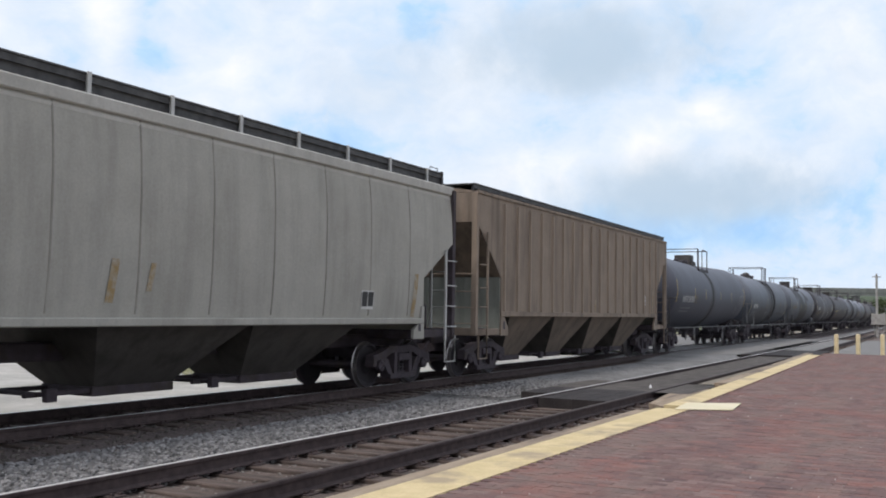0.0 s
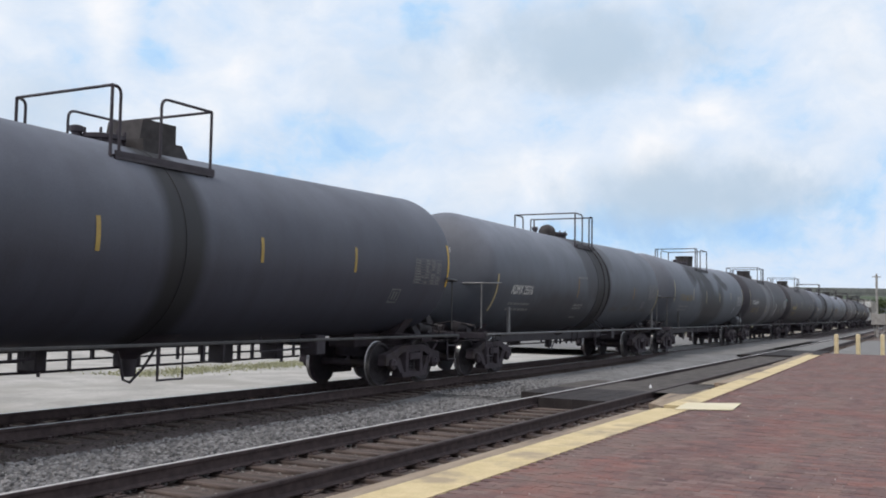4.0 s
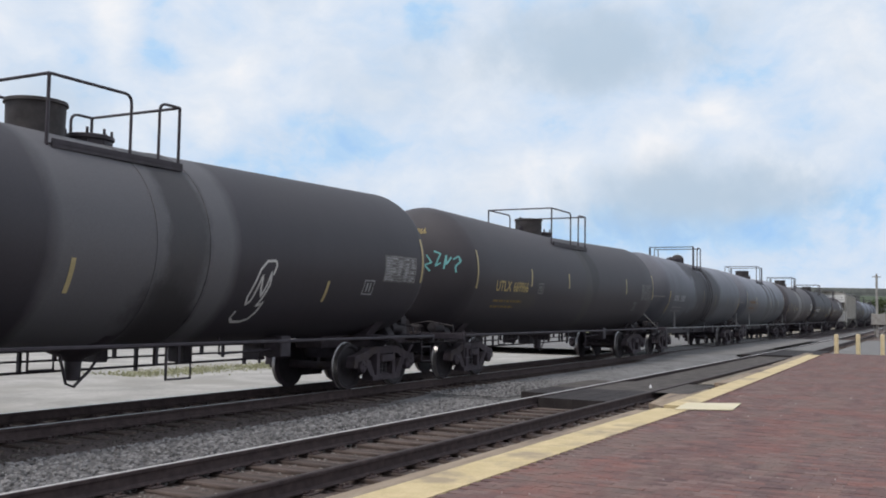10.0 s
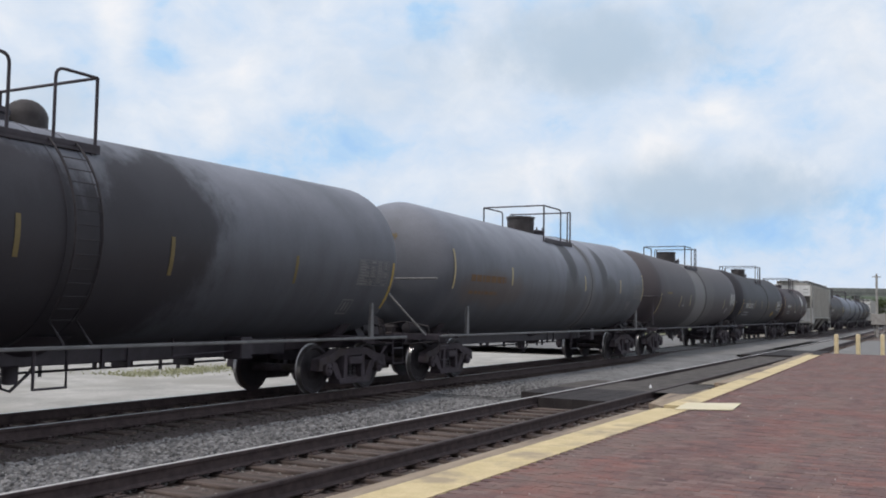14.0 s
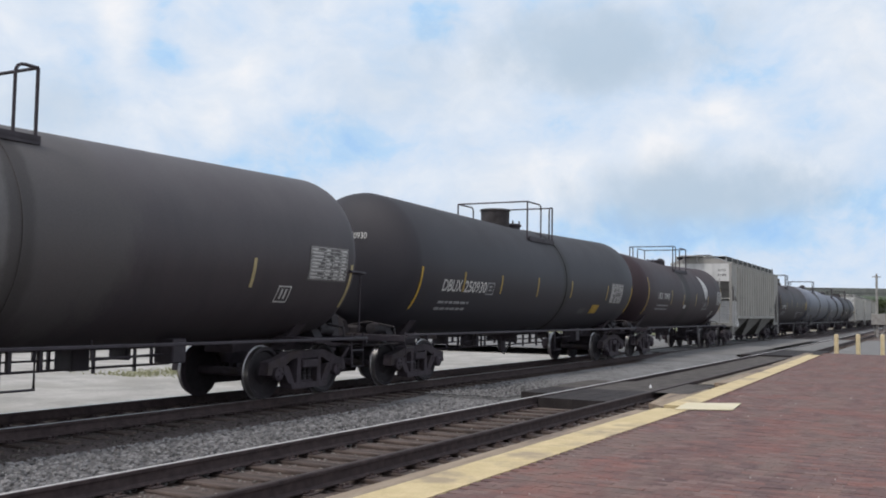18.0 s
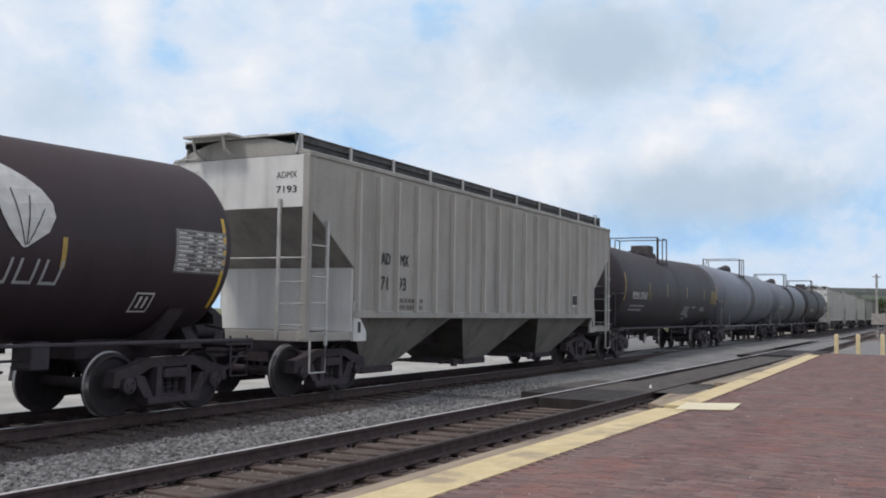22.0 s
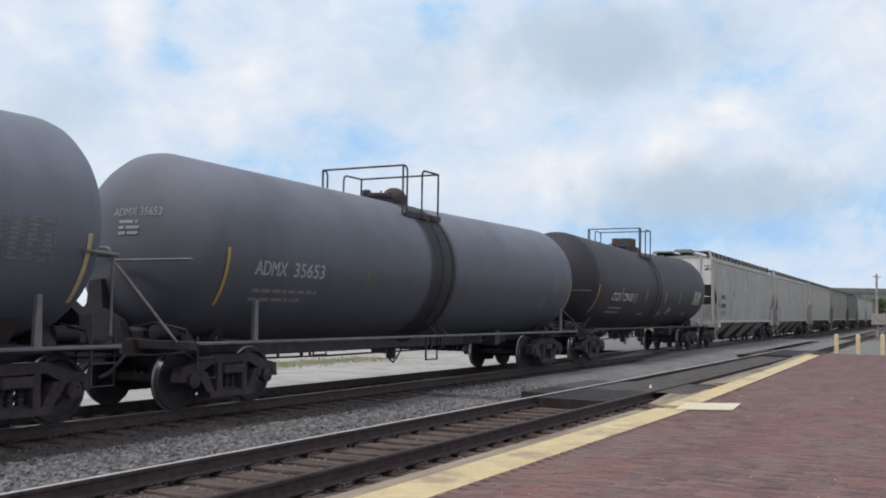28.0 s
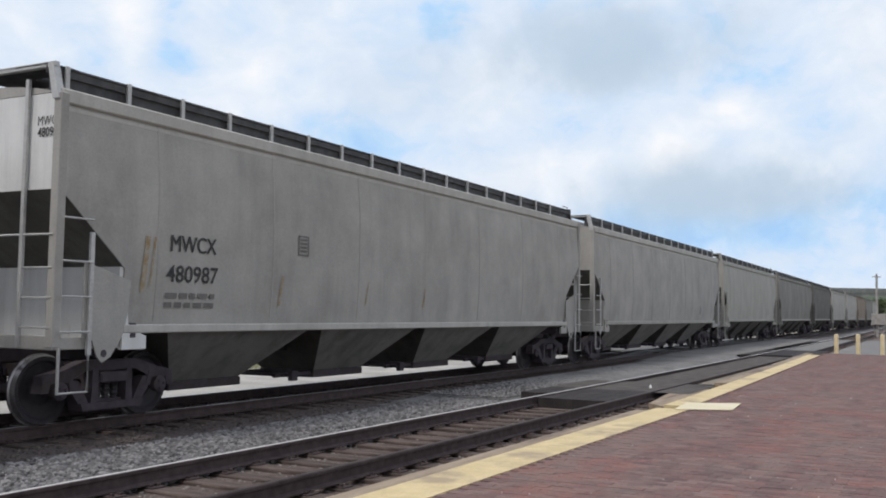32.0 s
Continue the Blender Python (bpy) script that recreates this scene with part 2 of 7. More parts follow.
M["field"] = surface("field", (0.10, 0.12, 0.05), (0.20, 0.19, 0.09), 0.95, 0.05, 0, 2, 0.3, 0.1)
M["tie"] = surface("tie", (0.050, 0.037, 0.032), (0.138, 0.105, 0.089), 0.92, 2.5, 0, 30, 0.7, 0.01, stretch=(6, 0.8, 3), rand=0.5)
M["rail_rust"] = surface("rail_rust", (0.052, 0.037, 0.037), (0.090, 0.066, 0.063), 0.85, 8, 0.2, 60, 0.3, 0.003)
M["rail_head"] = plain("rail_head", (0.60, 0.60, 0.61), 0.42, 0.9)
# worn head kept pale and diffuse: its reflection of the sky is painted in
M["rail_worn_sheen"] = plain("rail_worn_sheen", (0.58, 0.57, 0.56), 0.5, 0.0)
M["path"] = surface("path", (0.060, 0.052, 0.047), (0.115, 0.102, 0.092), 0.95, 2.0, 0, 40, 0.6, 0.01)
M["kerb"] = surface("kerb", (0.25, 0.195, 0.140), (0.38, 0.305, 0.225), 0.92, 2.0, 0, 30, 0.6, 0.01, stretch=(0.5, 3, 3), c=(0.15, 0.115, 0.10))
M["rail_dull"] = surface("rail_dull", (0.045, 0.034, 0.031), (0.085, 0.066, 0.058), 0.6, 8, 0.5, 60, 0.2, 0.002)
M["yellow_line"] = surface("yellow_line", (0.60, 0.475, 0.25), (0.73, 0.585, 0.33), 0.75, 3.5, 0, 40, 0.25, 0.003, c=(0.42, 0.33, 0.215))
M["cream"] = surface("cream", (0.72, 0.64, 0.42), (0.80, 0.72, 0.52), 0.7, 2, 0, 40, 0.15, 0.002, c=(0.60, 0.52, 0.36))
M["brick"] = surface("brick", (0.13, 0.088, 0.082), (0.225, 0.145, 0.130), 0.88, 2.0, 0, 45, 0.4, 0.003, rand=0.45)
M["mortar"] = surface("mortar", (0.15, 0.100, 0.093), (0.19, 0.130, 0.120), 0.95, 4, 0, 50, 0.5, 0.004)
M["pad"] = surface("pad", (0.020, 0.016, 0.016), (0.038, 0.032, 0.031), 0.9, 3, 0, 40, 0.5, 0.006, rand=0.3)
M["bollard"] = surface("bollard", (0.68, 0.55, 0.30), (0.78, 0.66, 0.42), 0.7, 4, 0, 40, 0.15, 0.002, c=(0.5, 0.42, 0.28))
M["iron"] = surface("iron", (0.046, 0.036, 0.043), (0.072, 0.059, 0.069), 0.85, 5, 0.0, 50, 0.35, 0.004, c=(0.052, 0.040, 0.034))
M["wheel_face"] = surface("wheel_face", (0.027, 0.023, 0.027), (0.042, 0.037, 0.041), 0.7, 6, 0.1, 50, 0.2, 0.003)
M["wheel_rim"] = plain("wheel_rim", (0.34, 0.33, 0.33), 0.34, 0.85)
M["black"] = surface("black", (0.037, 0.031, 0.039), (0.060, 0.051, 0.062), 0.6, 4, 0, 40, 0.2, 0.003)
M["galv"] = surface("galv", (0.42, 0.42, 0.41), (0.56, 0.56, 0.54), 0.55, 4, 0.3, 40, 0.15, 0.002)
M["reflect"] = plain("reflect", (0.62, 0.40, 0.05), 0.45)
M["reflect_mid"] = plain("reflect_mid", (0.44, 0.31, 0.08), 0.5)
M["reflect_rust"] = plain("reflect_rust", (0.26, 0.14, 0.035), 0.6)
M["reflect_dim"] = plain("reflect_dim", (0.17, 0.13, 0.05), 0.6)
M["reflect_pale"] = plain("reflect_pale", (0.50, 0.42, 0.22), 0.5)
M["ink_white"] = plain("ink_white", (0.62, 0.62, 0.60), 0.7)
M["ink_dim"] = plain("ink_dim", (0.22, 0.22, 0.22), 0.8)
M["ink_yellow"] = plain("ink_yellow", (0.48, 0.38, 0.16), 0.7)
M["ink_amber"] = plain("ink_amber", (0.22, 0.155, 0.055), 0.75)
M["ink_black"] = plain("ink_black", (0.05, 0.05, 0.05), 0.8)
M["teal"] = plain("teal", (0.20, 0.52, 0.52), 0.6)
M["pole"] = surface("pole", (0.30, 0.29, 0.27), (0.42, 0.41, 0.39), 0.7, 3, 0.2, 30, 0.2, 0.003)
M["leaf"] = surface("leaf", (0.035, 0.055, 0.018), (0.075, 0.10, 0.035), 0.8, 0.8, 0, 6, 0.3, 0.02, rand=0.4)
M["bark"] = surface("bark", (0.06, 0.05, 0.04), (0.12, 0.10, 0.08), 0.95, 6, 0, 20, 0.5, 0.01)
M["grass"] = surface("grass", (0.30, 0.31, 0.17), (0.42, 0.42, 0.27), 0.9, 2.0, 0, 20, 0.3, 0.01)
M["clouds"] = cloud_mat()


# ---------------------------------------------------------------- mesh helpers
def finish(bm, name, mats, smooth=35):
    me = bpy.data.meshes.new(name)
    bm.normal_update()
    if smooth:
        lim = math.cos(radians(smooth))
        for f in bm.faces:
            f.smooth = True
        for e in bm.edges:
            if len(e.link_faces) != 2 or e.link_faces[0].normal.dot(e.link_faces[1].normal) < lim:
                e.smooth = False
    bm.to_mesh(me)
    bm.free()
    for m in (mats if isinstance(mats, (list, tuple)) else [mats]):
        me.materials.append(m)
    return me


def box(bm, x0, x1, y0, y1, z0, z1, bevel=0.0, mat=0):
    vs = [bm.verts.new((x, y, z)) for x in (x0, x1) for y in (y0, y1) for z in (z0, z1)]
    fs = [bm.faces.new([vs[i] for i in q]) for q in ((0, 1, 3, 2), (4, 6, 7, 5), (0, 4, 5, 1), (2, 3, 7, 6), (0, 2, 6, 4), (1, 5, 7, 3))]
    for f in fs:
        f.material_index = mat
    if bevel:
        es = list({e for f in fs for e in f.edges})
        r = bmesh.ops.bevel(bm, geom=es, offset=bevel, segments=1, affect="EDGES", profile=0.5)
        for f in r["faces"]:
            f.material_index = mat
    return fs


def prism(bm, pts, axis, a, b, mat=0):
    """A polygon drawn in the two other axes, drawn out along axis from a to b."""
    def at(p, d):
        return {"x": (d, p[0], p[1]), "y": (p[0], d, p[1]), "z": (p[0], p[1], d)}[axis]
    lo, hi = [bm.verts.new(at(p, a)) for p in pts], [bm.verts.new(at(p, b)) for p in pts]
    n = len(pts)
    fs = [bm.faces.new(lo[::-1]), bm.faces.new(hi)]
    for i in range(n):
        fs.append(bm.faces.new((lo[i], lo[(i + 1) % n], hi[(i + 1) % n], hi[i])))
    for f in fs:
        f.material_index = mat
    bmesh.ops.recalc_face_normals(bm, faces=fs)
    return fs


def lathe(bm, prof, axis="x", centre=(0, 0, 0), seg=24, mat=0, cap=True):
    """A profile of (place along the axis, radius) turned round an axis."""
    rings = []
    for d, r in prof:
        ring = []
        for i in range(seg):
            a = 2 * math.pi * i / seg
            u, w = r * math.cos(a), r * math.sin(a)
            p = {"x": (d, u, w), "y": (u, d, w), "z": (u, w, d)}[axis]
            ring.append(bm.verts.new([p[k] + centre[k] for k in range(3)]))
        rings.append(ring)
    fs = []
    for r0, r1 in zip(rings, rings[1:]):
        for i in range(seg):
            fs.append(bm.faces.new((r0[i], r0[(i + 1) % seg], r1[(i + 1) % seg], r1[i])))
    if cap:
        fs.append(bm.faces.new(rings[0][::-1]))
        fs.append(bm.faces.new(rings[-1]))
    for f in fs:
        f.material_index = mat
    bmesh.ops.recalc_face_normals(bm, faces=fs)
    return fs


def tube(bm, pts, r, seg=6, mat=0):
    """A pipe of radius r along a line of points."""
    pts = [Vector(p) for p in pts]
    rings = []
    for i, p in enumerate(pts):
        d = (pts[min(i + 1, len(pts) - 1)] - pts[max(i - 1, 0)]).normalized()
        up = Vector((0, 0, 1)) if abs(d.z) < 0.9 else Vector((1, 0, 0))
        u = d.cross(up).normalized()
        w = d.cross(u)
        rings.append([bm.verts.new(p + r * (math.cos(2 * math.pi * k / seg) * u + math.sin(2 * math.pi * k / seg) * w)) for k in range(seg)])
    fs = []
    for a, b in zip(rings, rings[1:]):
        for k in range(seg):
            fs.append(bm.faces.new((a[k], a[(k + 1) % seg], b[(k + 1) % seg], b[k])))
    fs += [bm.faces.new(rings[0][::-1]), bm.faces.new(rings[-1])]
    for f in fs:
        f.material_index = mat
    bmesh.ops.recalc_face_normals(bm, faces=fs)


def rounded(a, b, c, r=0.12, n=3):
    """Points of a bend at b between a and c."""
    a, b, c = Vector(a), Vector(b), Vector(c)
    p, q = b + (a - b).normalized() * r, b + (c - b).normalized() * r
    return [p.lerp(b, t).lerp(b.lerp(q, t), t) for t in [i / n for i in range(n + 1)]]


CACHE = {}


def cached(key, name, mats, draw, smooth=35):
    """A mesh that alike parts share."""
    if key not in CACHE:
        bm = bmesh.new()
        draw(bm)
        CACHE[key] = finish(bm, name, mats, smooth)
    return CACHE[key]


def part(name, me, parent, label="", m=None):
    ob = new(name, me)
    ob.parent = parent
    if m is not None:
        ob.matrix_basis = m
    if label:
        tagged(ob, label)
    return ob


def made(name, mats, draw, parent=None, label="", smooth=35, **tags):
    bm = bmesh.new()
    draw(bm)
    ob = new(name, finish(bm, name, mats, smooth))
    if parent:
        ob.parent = parent
    if label or tags:
        tagged(ob, label, **tags)
    return ob


def strip(bm, s0, s1, o0, o1, z, step=4.0, mat=0):
    """A flat band that follows the tracks between two offsets."""
    n = max(2, int(abs(s1 - s0) / step))
    last = None
    for i in range(n + 1):
        s = s0 + (s1 - s0) * i / n
        a = bm.verts.new((*track_point(s, o0)[:2], z if not callable(z) else z(s, o0)))
        b = bm.verts.new((*track_point(s, o1)[:2], z if not callable(z) else z(s, o1)))
        if last:
            f = bm.faces.new((last[0], a, b, last[1]))
            f.material_index = mat
            if f.normal.z < 0:
                f.normal_flip()
        last = (a, b)


# ---------------------------------------------------------------- the ground and the tracks
PLATFORM_Z = 0.15
PLATFORM_END = 41.0


def edge_lat(s):
    """Offset of the yellow line's track side from the main track."""
    return -7.40 if s < 14.7 else -7.28 + (s - 15.2) / 22.8 * 0.66


def build_ground():
    def sheet(bm):
        n = 40
        for i in range(n):
            a0, a1 = 2 * math.pi * i / n, 2 * math.pi * (i + 1) / n
            f = bm.faces.new([bm.verts.new((r * math.cos(a), r * math.sin(a), -0.44)) for r, a in ((0.1, a0), (3000, a0), (3000, a1), (0.1, a1))])
            if f.normal.z < 0:
                f.normal_flip()
    made("ground", M["field"], sheet, label="flat dry grassland that reaches the horizon", kind="structure", category="ground", smooth=0)

    def lot(bm):
        prism(bm, [(-60, 13.0), (46, 13.0), (150, 260), (-60, 260)], "z", -0.43, -0.33)
    made("ground_lot", M["lot"], lot, label="pale gravel lot behind the main track", kind="structure", category="ground", smooth=0)

    def beyond(bm):
        strip(bm, 78, 420, -16, 12, -0.30, 12)
    made("ground_beyond", M["dirt"], beyond, label="bare brown dirt beside the far tracks", kind="structure", category="ground", smooth=0)


def bed(name, s0, s1, lats, zs, mat, label, rise=None):
    def height(s, z):
        return z if rise is None else zs[0] + (z - zs[0]) * rise(s)

    def draw(bm):
        for (o0, z0), (o1, z1) in zip(zip(lats, zs), zip(lats[1:], zs[1:])):
            strip(bm, s0, s1, o0, o1, lambda s, o: height(s, z0 if o == o0 else z1), 3.0)
        bmesh.ops.remove_doubles(bm, verts=bm.verts, dist=1e-4)
    made(name, mat, draw, label=label, kind="structure", category="ballast", smooth=60)


def stones(name, s0, s1, o0, o1, z, count, size, mat, label, seed, skip=None):
    """Loose ballast stones, one by one, in one mesh."""
    rng = np.random.default_rng(seed)
    t = (1 + 5 ** 0.5) / 2
    ico = np.array([(-1, t, 0), (1, t, 0), (-1, -t, 0), (1, -t, 0), (0, -1, t), (0, 1, t), (0, -1, -t), (0, 1, -t), (t, 0, -1), (t, 0, 1), (-t, 0, -1), (-t, 0, 1)]) / 1.9
    tri = np.array([(0, 11, 5), (0, 5, 1), (0, 1, 7), (0, 7, 10), (0, 10, 11), (1, 5, 9), (5, 11, 4), (11, 10, 2), (10, 7, 6), (7, 1, 8),
                    (3, 9, 4), (3, 4, 2), (3, 2, 6), (3, 6, 8), (3, 8, 9), (4, 9, 5), (2, 4, 11), (6, 2, 10), (8, 6, 7), (9, 8, 1)])
    # denser close to the camera
    s = s0 + (s1 - s0) * rng.random(count) ** 1.5
    o = o0 + (o1 - o0) * rng.random(count)
    if skip:
        keep = ~skip(s, o)
        s, o = s[keep], o[keep]
        count = len(s)
    th = np.clip(s, -30, S_CURVE) / R_CURVE
    x = R_CURVE * np.sin(th) - o * np.sin(th) + (s - np.clip(s, -30, S_CURVE)) * np.cos(th)
    y = D_MAIN + R_CURVE * (1 - np.cos(th)) + o * np.cos(th) + (s - np.clip(s, -30, S_CURVE)) * np.sin(th)
    r = size * (0.6 + 0.8 * rng.random(count))
    v = ico[None] * (0.7 + 0.6 * rng.random((count, 12, 1))) * r[:, None, None] * np.array([1, 1, 0.75]) * (0.75 + 0.5 * rng.random((count, 1, 3)))
    a = rng.random(count) * 6.283
    c, sn = np.cos(a)[:, None], np.sin(a)[:, None]
    vx, vy = v[..., 0] * c - v[..., 1] * sn, v[..., 0] * sn + v[..., 1] * c
    pts = np.stack([vx + x[:, None], vy + y[:, None], v[..., 2] + (z + r * (0.05 + 0.45 * rng.random(count)))[:, None]], -1).reshape(-1, 3)
    faces = (tri[None] + 12 * np.arange(count)[:, None, None]).reshape(-1, 3)
    me = bpy.data.meshes.new(name)
    me.from_pydata(pts.tolist(), [], faces.tolist())
    me.materials.append(mat)
    tagged(new(name, me), label, "ballast", kind="stuff")


def island_mat(name, lo, hi, rough=0.9):
    m, nt, bsdf, n, l = node_mat(name)
    geo = n("ShaderNodeNewGeometry")
    f = noise_fac(nt, n("ShaderNodeTexCoord").outputs["Object"], 30, 0.3, 0.7)
    col = mix_rgb(nt, geo.outputs["Random Per Island"], lo, hi)
    l(mix_rgb(nt, 0.3, col, mix_rgb(nt, f, (0.2, 0.2, 0.2), (0.9, 0.9, 0.9)), "OVERLAY"), bsdf.inputs["Base Color"])
    bsdf.inputs["Roughness"].default_value = rough
    return m


M["stones"] = island_mat("stones", (0.085, 0.084, 0.084), (0.29, 0.287, 0.285))
M["stones_brown"] = island_mat("stones_brown", (0.10, 0.085, 0.075), (0.34, 0.31, 0.28))
M["grit"] = island_mat("grit", (0.30, 0.27, 0.23), (0.7, 0.68, 0.62))
M["stones_dark"] = island_mat("stones_dark", (0.055, 0.048, 0.042), (0.13, 0.115, 0.10))

RAIL = [(-0.07, -0.165), (0.07, -0.165), (0.07, -0.155), (0.012, -0.135), (0.010, -0.045), (0.036, -0.036), (0.036, -0.008), (0.028, 0.0),
        (-0.028, 0.0), (-0.036, -0.008), (-0.036, -0.036), (-0.010, -0.045), (-0.012, -0.135), (-0.07, -0.155)]


def rail_mesh(bm, s0, s1, off, step=5.0):
    n = int((s1 - s0) / step)
    last = None
    for i in range(n + 1):
        s = s0 + (s1 - s0) * i / n
        ring = [bm.verts.new((*track_point(s, off + o)[:2], z)) for o, z in RAIL]
        if last:
            for k in range(len(RAIL)):
                f = bm.faces.new((last[k], last[(k + 1) % len(RAIL)], ring[(k + 1) % len(RAIL)], ring[k]))
                f.material_index = 1 if k == 7 else 0
        else:
            bm.faces.new(ring)
        last = ring
    bm.faces.new(last[::-1])
    bmesh.ops.recalc_face_normals(bm, faces=bm.faces)


def build_track(name, off, s0, s1, head, label, tie_z, ties_to):
    root = new(name)
    tagged(root, label, "railway track", kind="structure")
    for side in (-1, 1):
        made("rail", [M["rail_rust"], head if not isinstance(head, tuple) else head[side > 0]], lambda bm: rail_mesh(bm, s0, s1, off + side * HALF_GAUGE), root, smooth=30)
    rng = random.Random(7)

    def tie(bm):
        box(bm, -0.115, 0.115, -1.3, 1.3, -0.18, 0.0, 0.012)
    me = cached("tie", "tie", M["tie"], tie, 0)

    def plate(bm):
        box(bm, -0.09, 0.09, -0.17, 0.17, 0.0, 0.014, 0.004)
        for sx in (-0.05, 0.05):
            for sy in (-0.11, 0.11):
                box(bm, sx - 0.014, sx + 0.014, sy - 0.02, sy + 0.02, 0.014, 0.04, 0.004)
    pl = cached("tie_plate", "tie_plate", M["rail_rust"], plate, 0)
    s = s0 + 0.3
    while s < ties_to:
        x, y, th = track_point(s, off + rng.uniform(-0.04, 0.04))
        t = part("tie", me, root, m=pose(x, y, tie_z + rng.uniform(-0.012, 0.008), 0, 0, math.degrees(th) + rng.uniform(-1.5, 1.5)))
        if s < 22:
            for side in (-1, 1):
                part("tie_plate", pl, t, m=pose(0, side * HALF_GAUGE, 0.001))
        s += 0.535
    return root


build_ground()
bed("ballast_siding", -30, 300, [-7.3, -6.9, -3.75, -3.5], [-0.30, -0.225, -0.225, -0.21], M["siding_bed"], "brown worn ballast of the siding")
bed("ballast_between", -30, 300, [-3.5, -2.35], [-0.205, -0.195], M["ballast"], "grey crushed-stone ballast between the two tracks")
bed("pavement_gravel", 15.0, 41.25, [-3.80, -3.55, -1.75, -1.35], [-0.225, -0.10, -0.10, -0.225], M["fine_gravel"], "smooth packed grey gravel between the tracks", lambda s: min(1.0, (s - 15.0) / 7.0) * 1.0 if s < 34 else 1.0 + (s - 34) / 7.25 * 0.45)
bed("ballast_main", -30, 500, [-2.35, -1.9, 1.9, 3.0], [-0.20, -0.215, -0.215, -0.40], M["ballast_old"], "dark oily ballast of the main track")
bed("pavement_gravel_edge", 35.0, 41.25, [-1.80, -1.75, -0.86], [-0.225, -0.10, -0.10], M["fine_gravel"], "packed gravel that rises to the road", lambda s: max(0.0, (s - 35.0) / 6.25) * 1.45)
bed("pavement_gravel_edge", 35.0, 41.25, [-0.66, 0.0, 0.66], [-0.225, -0.10, -0.10], M["fine_gravel"], "packed gravel that rises to the road", lambda s: max(0.0, (s - 35.0) / 6.25) * 1.45)
build_track("track_main", 0.0, -30, 500, M["rail_head"], "main railway track with polished rails on dirty ties", -0.185, 60)
build_track("track_siding", OFF_SIDING, -20, 300, (M["rail_dull"], M["rail_worn_sheen"]), "rusty siding track with worn wooden ties", -0.185, 110)
stones("ballast_stones_far", 17.5, 33, -3.55, -1.75, -0.12, 3500, 0.022, M["stones"], "scattered grey crushed stone", 5)
stones("ballast_stones", 4.5, 18.6, -4.45, -2.1, -0.205, 11500, 0.028, M["stones"], "loose grey crushed stone", 1)
stones("ballast_stones_siding", 4.0, 26, -6.95, -3.7, -0.228, 5000, 0.019, M["stones_brown"], "small brown stones between the ties", 2)
stones("ballast_stones_main", 5.0, 24, -2.3, 2.2, -0.222, 4500, 0.026, M["stones_dark"], "dark oily stones under the main track", 3)


stones("platform_grit", 5.5, 24, -11.0, -7.9, PLATFORM_Z, 110, 0.006, M["grit"], "pale grit scattered on the bricks", 9)


def build_crossings():
    """Timber crossing panels on the siding and the paved road that crosses the tracks."""
    for s0, s1 in ((16.9, 19.6), (41.25, 48.0)):
        root = tagged(new("crossing_panel"), "dark weathered timber crossing panels laid between the siding rails", "crossing panel", group="crossing panels", kind="structure")
        rows = [(-1.40, -1.105), (-1.10, -0.80), (-0.66, -0.335), (-0.33, -0.003), (0.003, 0.33), (0.335, 0.66), (0.80, 1.14), (1.145, 1.45)]
        for a, b in rows if s0 > 30 else rows[2:]:
            def plank(bm):
                n = 3
                lo = []
                first = s0 + (1.0 if abs(a + b) > 1.5 and s0 < 30 else 0.0)
                for i in range(n + 1):
                    s = first + (s1 - first) * i / n
                    lo.append([bm.verts.new((*track_point(s, OFF_SIDING + o)[:2], z)) for o, z in ((a, -0.2), (a, -0.022), (a + 0.012, -0.012), (b - 0.012, -0.012), (b, -0.022), (b, -0.2))])
                for r0, r1 in zip(lo, lo[1:]):
                    for k in range(6):
                        bm.faces.new((r0[k], r0[(k + 1) % 6], r1[(k + 1) % 6], r1[k]))
                bm.faces.new(lo[0]), bm.faces.new(lo[-1][::-1])
                bmesh.ops.recalc_face_normals(bm, faces=bm.faces)
            made("plank", M["pad"], plank, root, smooth=20)

    def road(bm):
        for o0, o1 in ((-40, -6.75), (-3.65, -0.82), (0.82, 40)):
            strip(bm, 41.2, 74, o0, o1, -0.035, 4)
        strip(bm, 48.0, 74, -5.87, -4.51, -0.035, 4)
        strip(bm, 41.2, 74, -0.67, 0.67, -0.035, 4)
    made("road", M["asphalt"], road, label="worn grey asphalt road across the tracks", kind="structure", category="road", smooth=0)

    def ramp(bm):
        prism(bm, [(16.6, 4.46), (18.3, 4.28), (21.3, 4.56), (21.4, 5.10), (20.4, 5.42), (17.3, 5.05)], "z", -0.25, -0.03)
    made("pavement_ramp", M["kerb"], ramp, label="dusty tan concrete apron between platform and siding", kind="structure", category="pavement", smooth=0)

    def path(bm):
        for o0, o1 in ((-6.7, -5.99), (-5.85, -4.52), (-4.39, -3.66)):
            strip(bm, 19.62, 22.4, o0, o1, -0.024, 1)
            if o1 < -4.5:
                strip(bm, 22.4, 23.4, o0, o1, lambda s, o: -0.024 if s < 22.9 else -0.075, 1)
        strip(bm, 22.4, 23.4, -4.39, -3.66, lambda s, o: -0.024 if s < 22.9 else -0.20, 1)
        strip(bm, 23.4, 41.2, -5.85, -4.52, -0.075, 3)
    made("pavement_path", M["path"], path, label="packed grey dirt that fills the siding at a footpath", kind="structure", category="path", smooth=0)

    def shoulder(bm):
        strip(bm, 22.9, 41, -6.85, -5.99, -0.075, 3)
        strip(bm, 20.5, 22.9, -6.85, -6.7, -0.075, 1)
    made("pavement_shoulder", M["dirt"], shoulder, label="dusty gravel strip beside the siding", kind="structure", category="pavement", smooth=0)


build_crossings()


